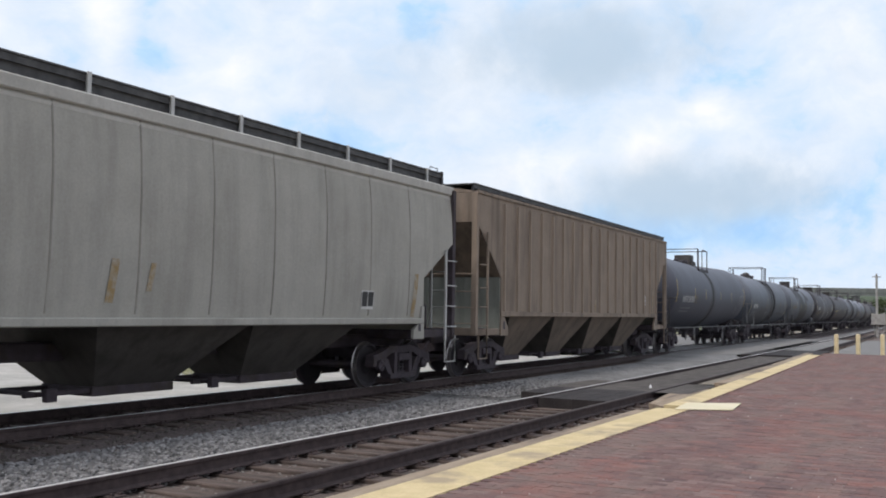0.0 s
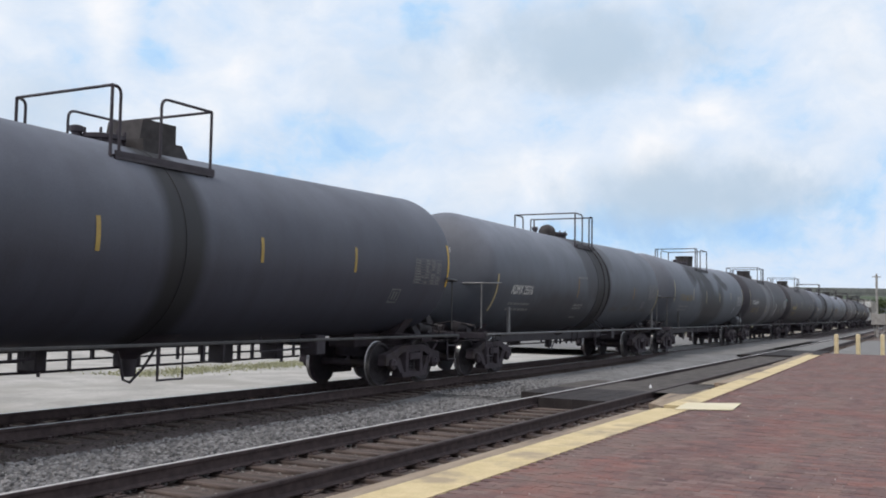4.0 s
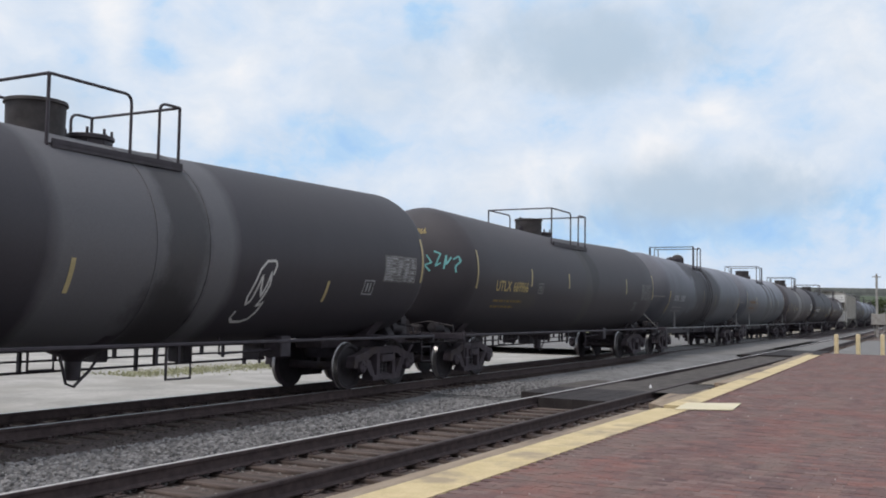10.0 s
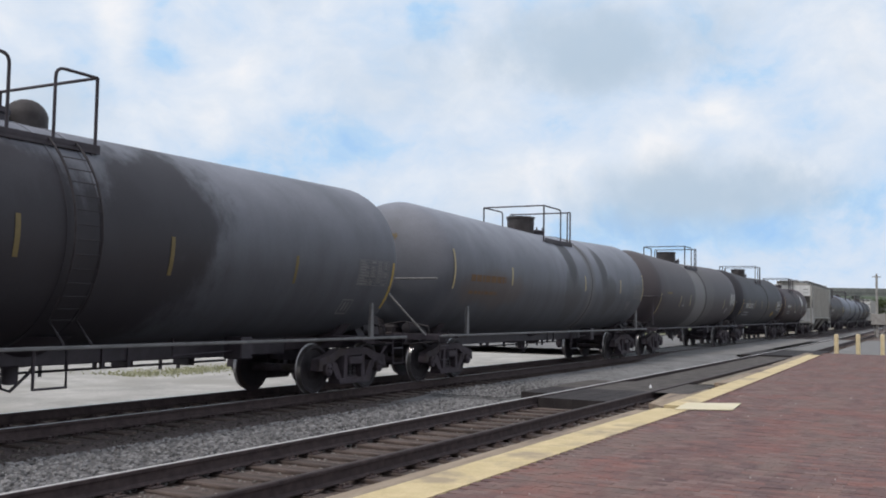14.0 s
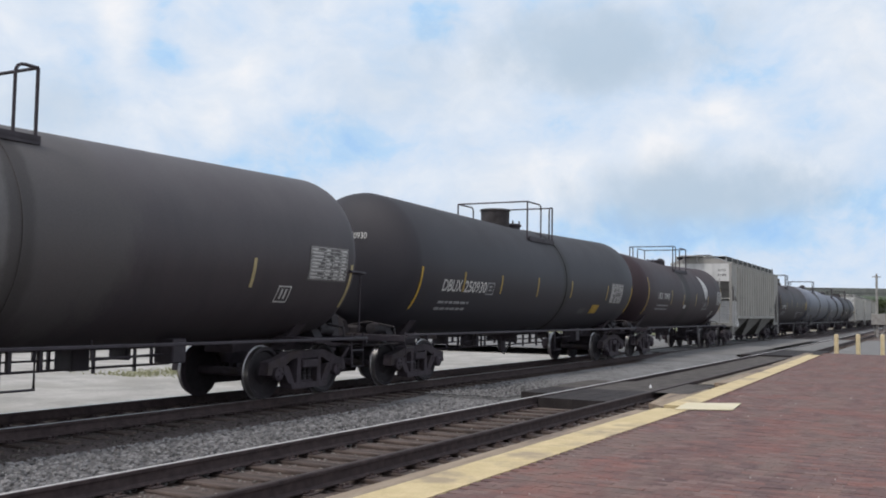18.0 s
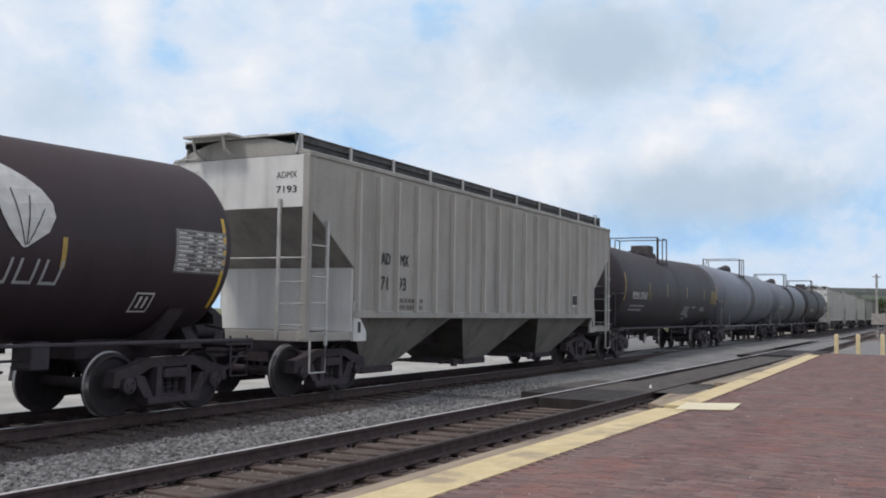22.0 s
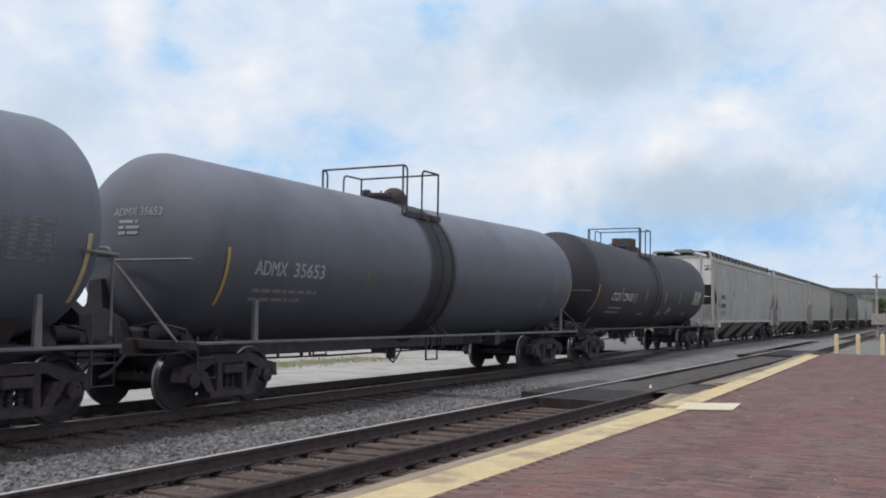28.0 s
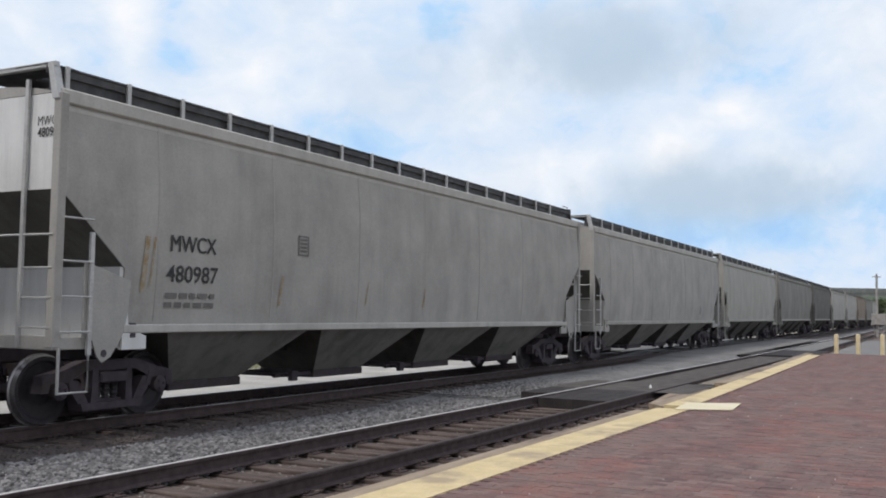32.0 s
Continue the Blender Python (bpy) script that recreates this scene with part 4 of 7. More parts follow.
    # rods and brake gear that hang below the tank
    def gear(bm):
        ends = tc - 1.4
        tube(bm, [(-ends, 0.95, 0.60), (-1.2, 0.95, 0.55), (1.6, 0.95, 0.56), (ends, 0.95, 0.58)], 0.022, 5)
        tube(bm, [(-ends, 1.02, 0.72), (ends, 1.02, 0.72)], 0.018, 5)
        x = -ends
        while x < ends:
            w = rng.choice((0.012, 0.016, 0.024))
            box(bm, x - w, x + w, 0.92, 0.98, 0.48 + rng.choice((0.0, 0.08, 0.16, 0.24)), 1.35)
            x += rng.uniform(0.25, 0.65)
        box(bm, -ends, ends, 0.90, 0.96, 0.86, 1.10)
        for i in range(6):
            x = -ends + 2 * ends * (i + 0.5) / 6 + rng.uniform(-0.5, 0.5)
            w = rng.uniform(0.06, 0.20)
            box(bm, x - w, x + w, 0.55, 0.95, rng.uniform(0.55, 0.75), 1.2, 0.02)
        for x in (-2.9, -2.2):
            tube(bm, [(x, -0.2, 1.15), (x, -0.2, 0.78), (x + 0.3, -0.2, 1.12)], 0.02, 5)
        tube(bm, [(-2.9, -0.2, 0.80), (-2.0, -0.2, 0.84)], 0.018, 5)
        for x in (1.25, 1.75):
            box(bm, x - 0.03, x + 0.03, -0.35, -0.29, 0.66, 1.2)
        box(bm, 3.7, 4.0, -0.9, -0.5, 0.72, 1.10, 0.02)
        tube(bm, [(2.3, -0.7, 1.1), (2.3, -0.7, 0.82), (3.8, -0.7, 0.86)], 0.02, 5)
    part("brake_gear", cached(("gear", number), "brake_gear", M["black"], gear), car)

    if spec.get("posts"):
        def spine(bm):
            box(bm, -(tc - 1.2), tc - 1.2, -0.32, 0.32, 0.74, 1.10, 0.02)
        part("centre_sill", cached(("spine", L), "centre_sill", M["black"], spine), car)

    def outlet(bm):
        lathe(bm, [(0.48, 0.06), (0.50, 0.11), (0.76, 0.12), (0.82, 0.18), (0.90, 0.40), (1.16, 0.85)], "z", (-0.08, 0, 0), 18)
        tube(bm, [(-0.50, -0.12, 1.1), (-0.30, -0.12, 0.45), (-0.16, -0.12, 0.40), (0.12, -0.12, 0.62), (0.47, -0.12, 1.05)], 0.022)
    part("bottom_outlet", cached(("outlet", top - 2 * R), "bottom_outlet", M["black"], outlet), car)

    for sy in (-1, 1):
        def foot_ladder(bm):
            tube(bm, [(-0.25, sy * 1.47, 1.05), (-0.25, sy * 1.47, 0.54), (0.25, sy * 1.47, 0.54), (0.25, sy * 1.47, 1.05)], 0.024, 6)
            for x in (-0.25, 0.25) if not spec.get("ladder", True) else ():
                tube(bm, [(x, sy * 1.46, 0.56), (x - 0.36, sy * 1.46, 1.04)], 0.018, 5)
        part("foot_ladder", cached(("foot_ladder", sy, spec.get("ladder", True)), "foot_ladder", M["black"], foot_ladder), car, m=pose(spec["foot_x"], 0, 0))
    if spec.get("reservoir"):
        def res(bm):
            lathe(bm, [(-0.50, 0.05), (-0.48, 0.20), (-0.40, 0.25), (0.40, 0.25), (0.48, 0.20), (0.50, 0.05)], "x", (0, 0, 0), 18)
        part("air_reservoir", cached("reservoir", "air_reservoir", M["galv_dark"], res), car, m=pose(L / 2 - 1.10, -1.12, 1.30))

    # platform round the hatch: plates on both sides, two bent pipe rails with an opening between them
    x0, x1, yr, zr, r0, r1 = spec["rail"]
    zp = zm + math.sqrt(R * R - yr * yr) + 0.06
    for sy in (-1, 1):
        def deck(bm):
            ya, yb = sorted((sy * 0.46, sy * (yr + 0.06)))
            box(bm, x0 + 0.05, x1 + 0.04, ya, yb, zp - 0.03, zp, 0.008)
            box(bm, x0 + 0.05, x1 + 0.04, *sorted((sy * (yr + 0.03), sy * (yr + 0.06))), zp - 0.07, zp + 0.05)
            for x in (x0 + 0.2, x1 - 0.1):
                tube(bm, [(x, sy * yr, zp - 0.02), (x, sy * (yr + 0.1), zp - 0.28)], 0.022)
        made("walkway", M["black"], deck, car)
    for xa, xb in ((x0, x0 + r0), (x1, x1 - r1)):
        def bend(bm):
            pts = [(xb, -yr, zp)] + rounded((xb, -yr, zp), (xb, -yr, zr), (xa, -yr, zr), min(0.14, abs(xb - xa) * 0.7), 4) + [(xa, -yr, zr), (xa, yr, zr)]
            pts += rounded((xa, yr, zr), (xb, yr, zr), (xb, yr, zp), min(0.14, abs(xb - xa) * 0.7), 4) + [(xb, yr, zp)]
            for p, q in zip(pts, pts[1:]):
                tube(bm, [p, q], 0.023)
        pipe = made("railing", M["black"], bend, car)
        for sy in (-1, 1):
            made("post", M["black"], lambda bm: tube(bm, [(xa, sy * yr, zp - 0.12), (xa, sy * yr, zr)], 0.025), pipe)

    hx, kind = spec["hatch_x"], spec["hatch"]
    zt = zm + R - 0.04

    if kind == "drum":
        made("hatch_drum", M["hatch"], lambda bm: lathe(bm, [(zt - 0.05, 0.40), (zt + 0.44, 0.41), (zt + 0.45, 0.44), (zt + 0.50, 0.43)], "z", (hx, 0, 0), 24), car, "dark steel valve drum")
        mx = hx + spec.get("man_dx", 0.95)
        made("manway", M["black"], lambda bm: lathe(bm, [(zt - 0.08, 0.34), (zt + 0.08, 0.34), (zt + 0.10, 0.38), (zt + 0.15, 0.38), (zt + 0.17, 0.32)], "z", (mx, 0, 0), 18), car, "dark bolted manway")
    elif kind == "dome":
        rd = spec.get("dome_r", 0.30)
        made("dome", M["hatch"], lambda bm: lathe(bm, [(zt - 0.05, rd), (zt + 0.14, rd)] + [(zt + 0.14 + rd * math.sin(a), rd * math.cos(a) + 0.01) for a in (0.25, 0.5, 0.75, 1.0, 1.25, 1.45)], "z", (hx, 0, 0), 20), car, "dark domed hatch cover")
        mx = hx + spec.get("man_dx", -0.72)
        made("manway", M["black"], lambda bm: lathe(bm, [(zt - 0.08, 0.34), (zt + 0.10, 0.34), (zt + 0.12, 0.38), (zt + 0.19, 0.38), (zt + 0.21, 0.30)], "z", (mx, 0, 0), 18), car, "dark bolted manway")
    else:
        made("hatch_drum", M["hatch"], lambda bm: (prism(bm, [(hx - 0.42, zt + 0.16), (hx + 0.36, zt + 0.16), (hx + 0.36, zt + 0.50), (hx - 0.36, zt + 0.50)], "y", -0.38, 0.38),
                                                   prism(bm, [(hx - 0.42, zt - 0.12), (hx + 0.66, zt - 0.12), (hx + 0.42, zt + 0.18), (hx - 0.42, zt + 0.18)], "y", -0.46, 0.46)), car, "dark flared valve housing", smooth=0)
        mx = hx - 0.82
        made("manway", M["black"], lambda bm: lathe(bm, [(zt - 0.08, 0.32), (zt + 0.08, 0.32), (zt + 0.10, 0.36), (zt + 0.16, 0.36), (zt + 0.18, 0.28)], "z", (mx, 0, 0), 18), car, "dark bolted manway")

    def bolt(bm):
        tube(bm, [(0, 0, 0), (0, 0, 0.25)], 0.022, 5)
    for k in range(8):
        a = 2 * math.pi * k / 8
        part("bolt", cached("bolt", "bolt", M["black"], bolt), car, m=pose(mx + 0.33 * math.cos(a), 0.33 * math.sin(a), zt))
    made("valve", M["black"], lambda bm: lathe(bm, [(zt - 0.05, 0.07), (zt + 0.16, 0.07), (zt + 0.18, 0.10), (zt + 0.26, 0.10), (zt + 0.28, 0.04)], "z", (spec.get("valve_x", x0 + 0.35), 0.1, 0), 10), car)

    # ladder that follows the shell down from the platform
    lx = spec.get("ladder_x")
    if lx is not None:
        for sy in (-1, 1):
            arc = []
            for i in range(15):
                a = math.pi * (0.22 + 0.52 * i / 14)
                arc.append((sy * (R + 0.10) * math.sin(a), zm + (R + 0.10) * math.cos(a)))
            arc = [p for p in arc if p[1] > 1.15] + [(sy * 1.52, 1.08)]

            def ladder(bm):
                for dx in (-0.22, 0.22):
                    tube(bm, [(lx + dx, y, z) for y, z in arc], 0.018)
            rails = made("ladder", M["wheel_face"], ladder, car)
            rung = cached("rung_tank", "rung", M["wheel_face"], lambda bm: tube(bm, [(-0.22, 0, 0), (0.22, 0, 0)], 0.008, 5))
            for y, z in arc[1:-1]:
                part("rung", rung, rails, m=pose(lx, y, z))

    # paint marks
    skin = on_side(R, zc, 0.006, rise)
    strip_z = spec.get("strip_z", (1.62, 2.53))
    for sx in (-1, 1):
        mark("reflective_strip", car, spec.get("strip_ink", M["reflect"] if spec.get("bright") else M["reflect_pale"]), [bar_shape(sx * (seam + 0.0) - 0.035, sx * (seam + 0.0) + 0.035, *strip_z, 0.0, 9)], skin)
    for x, za, zb in spec.get("bars", ()):
        mark("reflective_strip", car, spec.get("bar_ink", M["reflect_mid"] if spec.get("bright") else M["reflect_pale"]), [bar_shape(x - 0.038, x + 0.038, za, zb)], skin)
    ink = spec.get("ink", M["ink_white"])
    if spec.get("text"):
        for body, x, z, h, fit in spec["text"]:
            mark("lettering", car, ink, [letters(body, x, z, h, fit, spec.get("slant", 0.0))], skin, "stencilled reporting mark")
        x, z = spec["text"][0][1], spec["text"][0][2]
        for k in range(2):
            mark("lettering", car, spec.get("ink_small", M["ink_dim"]), rows_of_bars(x + 0.05, z - 0.28 - 0.145 * k, 1.8, 1, 0.055, rng), skin, "small stencilled row")
    head_mark = spec.get("head") or " ".join(t[0] for t in spec.get("text", ()))
    if head_mark:
        # the same mark on the near head, with small rows under it
        zh = zc + rise(seam + 0.4)
        hy, hz = spec.get("head_at", (0.40, 0.48))

        def head(y, z):
            q = max(1 - (y * y + (z - zh) ** 2) / (R * R), 0.0)
            return -(seam + 0.72 * math.sqrt(q)) - 0.012

        def head_lettering(shapes, dy, dz, mat, name):
            pts, faces, k = [], [], 0
            for p, f in shapes:
                pts += [(head(-u - dy, w + dz), -u - dy, w + dz) for u, w in p]
                faces += [[i + k for i in q] for q in f]
                k += len(p)
            me = bpy.data.meshes.new("lettering")
            me.from_pydata(pts, [], faces)
            me.materials.append(mat)
            part("lettering", me, car, name)
        p, f = text_mesh(head_mark, 0.13, 0.93, spec.get("slant", 0.0))
        head_ink = spec.get("head_ink", ink)
        head_lettering([(p.tolist(), f)], -hy, zh + hz, head_ink, "stencilled mark on the tank head")
        for k in range(spec.get("head_rows", 3)):
            head_lettering(rows_of_bars(0.0, 0.0, 0.46, 1, 0.05, rng), 0.14 - hy, zh + hz - 0.12 - 0.09 * k, spec.get("head_small", head_ink), "small stencilled row on the tank head")
    # small framed square beside the mark
    if spec.get("square"):
        a, za = spec["square"]
        mark("test_square", car, spec.get("square_ink", M["ink_amber"]), [bar_shape(a, a + 0.40, za, za + 0.025, n=2), bar_shape(a, a + 0.40, za + 0.27, za + 0.295, n=2), bar_shape(a, a + 0.03, za, za + 0.295), bar_shape(a + 0.37, a + 0.40, za, za + 0.295),
                                                       bar_shape(a + 0.12, a + 0.28, za + 0.09, za + 0.13, n=2), bar_shape(a + 0.12, a + 0.28, za + 0.17, za + 0.22, n=2)], skin)
    # data panel near the far end
    px, pz, pw, ph = spec.get("panel", (6.2, 2.12, 1.15, 0.54))
    rows = 9
    dz = ph / rows
    shapes = [bar_shape(px, px + pw, pz + dz * i, pz + dz * i + 0.008, n=2) for i in range(rows + 1)]
    shapes += [bar_shape(px + a * pw, px + a * pw + 0.009, pz, pz + ph, n=4) for a in (0.0, 0.38, 0.60, 0.80, 0.99)]
    shapes += [bar_shape(px + 0.03, px + pw * 0.36 * rng.uniform(0.5, 1), pz + dz * (i + 0.30), pz + dz * (i + 0.72), n=2) for i in range(rows)]
    shapes += [bar_shape(px + a * pw, px + (a + rng.uniform(0.08, 0.15)) * pw, pz + dz * (i + 0.28), pz + dz * (i + 0.74), n=2) for i in range(rows) for a in (0.41, 0.63, 0.83) if rng.random() < 0.8]
    if spec.get("panel_back"):
        mark("panel_backing", car, spec["panel_back"], [bar_shape(px - 0.03, px + pw + 0.03, pz - 0.03, pz + ph + 0.03, n=6)], on_side(R, zc, 0.005, rise), "dusty pale panel")
    mark("data_panel", car, spec.get("panel_ink", M["ink_dim"]), shapes, on_side(R, zc, 0.008, rise), "faded stencilled data panel")
    for qx, qz in spec.get("placards", ((5.5, 1.74),)):
        mark("placard_holder", car, spec.get("panel_ink", M["ink_dim"]),
             [bar_shape(qx, qx + 0.36, qz, qz + 0.025, 0.0, n=2), bar_shape(qx, qx + 0.36, qz + 0.26, qz + 0.285, n=2), bar_shape(qx, qx + 0.025, qz, qz + 0.285), bar_shape(qx + 0.335, qx + 0.36, qz, qz + 0.285),
              bar_shape(qx + 0.10, qx + 0.15, qz + 0.06, qz + 0.23), bar_shape(qx + 0.21, qx + 0.26, qz + 0.06, qz + 0.23)], on_side(R, zc, 0.010, rise))
    for x, z, w, n, h, mat in spec.get("notes", ()):
        for k in range(n):
            mark("lettering", car, M[mat], rows_of_bars(x, z - h * 1.6 * k, w, 1, h, rng), on_side(R, zc, 0.011, rise), "small stencilled row")
    for x, z, w, h, mat in spec.get("tags", ()):
        mark("tag_plate", car, M[mat], [bar_shape(x, x + w, z, z + h, 0.0, 4)], on_side(R, zc, 0.012, rise), "stencilled tag")
    return car


def hopper_car(spec, number):
    """Covered hopper: sheet sides cut back at the ends, slope sheets, bays below, a walkway on brackets along the roof."""
    L, paint = spec["L"], spec["paint"]
    E, eave, low, W = L / 2 - spec.get("gap", 0.62), spec["eave"], spec["sill"], spec.get("W", 1.55)
    tc = spec.get("tc", L / 2 - 2.05)
    car = tagged(new("hopper_car"), spec["label"], "hopper car", group="cars of the freight train")
    for sx in (-1, 1):
        build_truck(car, sx * tc, number)
    couplers(car, L)
    curved = spec["curved"]
    za, zb, d = spec.get("za", eave - 1.0), spec.get("zb", 2.08), spec.get("d", 1.35)

    def half_width(z):
        if not curved:
            return W
        t = (z - low) / (eave - low)
        return W - 0.16 * max(0.0, (abs(t - 0.45) - 0.1) / 0.55) ** 2

    def body(bm):
        zs = [low + (eave - low) * i / 10 for i in range(11)]
        zs = sorted(set(zs + [za, zb]))

        def end(z):
            if z >= za:
                return E
            if z <= zb:
                return E - d
            return E - d + d * (z - zb) / (za - zb)
        n = 12
        for sy in (-1, 1):
            grid = [[bm.verts.new((end(z) * (2 * i / n - 1), sy * half_width(z), z)) for i in range(n + 1)] for z in zs]
            for r0, r1 in zip(grid, grid[1:]):
                for i in range(n):
                    bm.faces.new((r0[i], r0[i + 1], r1[i + 1], r1[i]))
        # lower ends
        for sx in (-1, 1):
            for z0, z1 in zip(zs, zs[1:]):
                if z1 > zb + 0.01:
                    continue
                bm.faces.new([bm.verts.new(p) for p in ((sx * end(z0), -half_width(z0), z0), (sx * end(z0), half_width(z0), z0), (sx * end(z1), half_width(z1), z1), (sx * end(z1), -half_width(z1), z1))])
        # roof, a low arch
        prev = None
        for i in range(9):
            y = -half_width(eave) + 2 * half_width(eave) * i / 8
            z = eave + spec.get("roof_rise", 0.16) * (1 - (y / half_width(eave)) ** 2)
            a, b = bm.verts.new((-E, y, z)), bm.verts.new((E, y, z))
            if prev:
                bm.faces.new((prev[0], prev[1], b, a))
                for x, k in ((-E, 0), (E, 1)):
                    bm.faces.new([bm.verts.new(p) for p in (prev[k].co[:], (a, b)[k].co[:], ((x), y, eave), (x, prev[k].co.y, eave))])
            prev = (a, b)
        bm.faces.new([bm.verts.new(p) for p in ((-E + d, -W + 0.1, low), (E - d, -W + 0.1, low), (E - d, W - 0.1, low), (-E + d, W - 0.1, low))])
        bmesh.ops.remove_doubles(bm, verts=bm.verts, dist=1e-4)
        bmesh.ops.recalc_face_normals(bm, faces=bm.faces)
    made("body", paint, body, car, smooth=25)
    for sx in (-1, 1):
        def upper(bm):
            prism(bm, [(-half_width(eave) + 0.01, eave - 0.01), (-half_width(za) + 0.01, za), (half_width(za) - 0.01, za), (half_width(eave) - 0.01, eave - 0.01)], "x", *sorted((sx * (E - 0.03), sx * (E + 0.004))))
        part("end_sheet", finish_of(upper, spec.get("end_paint", paint) if sx < 0 else paint), car)

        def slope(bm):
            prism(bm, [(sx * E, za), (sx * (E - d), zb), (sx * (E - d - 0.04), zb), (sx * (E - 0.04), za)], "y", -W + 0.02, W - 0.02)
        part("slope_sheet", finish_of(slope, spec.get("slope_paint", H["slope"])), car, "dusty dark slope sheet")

    # upper edge and side sill
    for sy in (-1, 1):
        def chord(bm):
            y = sy * (half_width(eave) + 0.0)
            ya, yb = sorted((y - sy * 0.02, y + sy * (0.07 if curved else 0.03)))
            box(bm, -E - 0.02, E + 0.02, ya, yb, eave - (0.14 if curved else 0.05), eave + (0.05 if curved else 0.03), 0.02 if curved else 0.01)
            if curved:
                box(bm, -E - 0.01, E + 0.01, *sorted((y - sy * 0.02, y + sy * 0.035)), eave - 0.24, eave - 0.17, 0.012)
        part("roof_edge", finish_of(chord, spec.get("lip_paint", paint)), car)

        def sill(bm):
            ya, yb = sorted((sy * (W - 0.10), sy * (W + 0.025)))
            box(bm, -(E - d) - 0.02, E - d + 0.02, ya, yb, low - (0.05 if curved else 0.10), low + (0.07 if curved else 0.04), 0.015)
        part("side_sill", finish_of(sill, spec.get("sill_paint", H["pale"] if curved else paint)), car)
        if not curved:
            n, rib_d = spec.get("ribs", 16), spec.get("rib_d", 0.085)

            def rib(bm):
                prism(bm, [(-0.05, 0.0), (-0.035, sy * rib_d), (0.035, sy * rib_d), (0.05, 0.0)], "z", low + 0.03, eave - 0.14)
            # a paler rib_paint puts the light that ribs catch into their colour
            me = cached(("rib", paint.name, eave, low, sy), "rib", spec.get("rib_paint", paint), rib, 20)
            for x in spec.get("rib_x") or [-(E - d) + 0.15 + (2 * (E - d) - 0.3) * i / (n - 1) for i in range(n)]:
                part("rib", me, car, m=pose(x, sy * W, 0))

        if curved:
            n = spec.get("seams", 7)

            def seam(bm):
                zs = [low + 0.12 + (eave - low - 0.25) * i / 8 for i in range(9)]
                prev = None
                for z in zs:
                    y = half_width(z)
                    ring = [bm.verts.new(p) for p in ((-0.022, sy * (y - 0.004), z), (-0.012, sy * (y + 0.007), z), (0.012, sy * (y + 0.007), z), (0.022, sy * (y - 0.004), z))]
                    if prev:
                        for k in range(3):
                            bm.faces.new((prev[k], prev[k + 1], ring[k + 1], ring[k]))
                    prev = ring
                bmesh.ops.recalc_face_normals(bm, faces=bm.faces)
            # a darker seam_paint puts each seam's shadow line and dark streak into colour
            me = finish_of(seam, spec.get("seam_paint", paint))
            for i in range(n):
                part("weld_seam", me, car, m=pose(-(E - d) + 0.6 + (2 * (E - d) - 1.2) * i / (n - 1), 0, 0))

    # hopper bays: sides that lean in, slope sheets, outlet gates on slide rails
    h_top, h_out = spec.get("bay_half", 1.6), spec.get("bay_out", 0.55)
    for xc in spec["bays"]:
        def bay(bm):
            zb_, yb_ = 0.40, spec.get("bay_y", 0.72)
            top = [(-h_top, -W + 0.10), (h_top, -W + 0.10), (h_top, W - 0.10), (-h_top, W - 0.10)]
            bot = [(-h_out, -yb_), (h_out, -yb_), (h_out, yb_), (-h_out, yb_)]
            a = [bm.verts.new((x, y, low - 0.02)) for x, y in top]
            b = [bm.verts.new((x, y, zb_)) for x, y in bot]
            for k in range(4):
                bm.faces.new((a[k], a[(k + 1) % 4], b[(k + 1) % 4], b[k]))
            bm.faces.new(b), bm.faces.new(a[::-1])
            bmesh.ops.recalc_face_normals(bm, faces=bm.faces)
            # end slopes face down, so a darker second material carries their shade
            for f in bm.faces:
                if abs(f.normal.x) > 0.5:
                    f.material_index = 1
        part("bay", cached(("bay", paint.name, h_top, low), "bay", [spec.get("bay_paint", paint), spec.get("bay_end", H["bay_shaded"])], bay, 20), car, m=pose(xc, 0, 0))

        def gate(bm):
            yb_ = spec.get("bay_y", 0.72)
            box(bm, -h_out - 0.06, h_out + 0.06, -yb_ - 0.05, yb_ + 0.05, 0.28, 0.42, 0.015)
            for y in (-yb_ + 0.05, yb_ - 0.05):
                box(bm, -h_out - 1.15, -h_out, y - 0.04, y + 0.04, 0.33, 0.40, 0.008)
            tube(bm, [(-h_out - 0.95, -yb_ - 0.25, 0.37), (-h_out - 0.95, yb_ + 0.25, 0.37)], 0.035)
            box(bm, -h_out - 1.04, -h_out - 0.86, -yb_ - 0.28, -yb_ - 0.18, 0.28, 0.46, 0.01)
        part("outlet_gate", cached(("gate", h_out, spec.get("bay_y", 0.72)), "outlet_gate", M["iron"], gate), car, m=pose(xc, 0, 0))

    def centre(bm):
        box(bm, -(L / 2 - 0.65), L / 2 - 0.65, -0.30, 0.30, 0.80, 1.06, 0.02)
        for sx in (-1, 1):
            box(bm, sx * tc - 0.2, sx * tc + 0.2, -1.45, 1.45, 0.98, 1.18, 0.02)
    part("centre_sill", finish_of(centre, M["iron"]), car)

    # ends: corner posts, lower side panels, end sill, ladders, grab irons
    trim = spec.get("trim", paint)
    for sx in (-1, 1):
        # only the near end takes the brighter colour
        end_paint = spec.get("end_paint", paint) if sx < 0 else paint
        def endframe(bm):
            xe = sx * (E - 0.03)
            box(bm, *sorted((xe - 0.06, xe + 0.06)), -W, W, 1.02, 1.20, 0.01)
            for sy in (-1, 1):
                ya, yb = sorted((sy * (W - 0.13), sy * (W + 0.01)))
                box(bm, *sorted((xe - 0.07, xe + 0.06)), ya, yb, 1.05, eave - 0.02, 0.01)
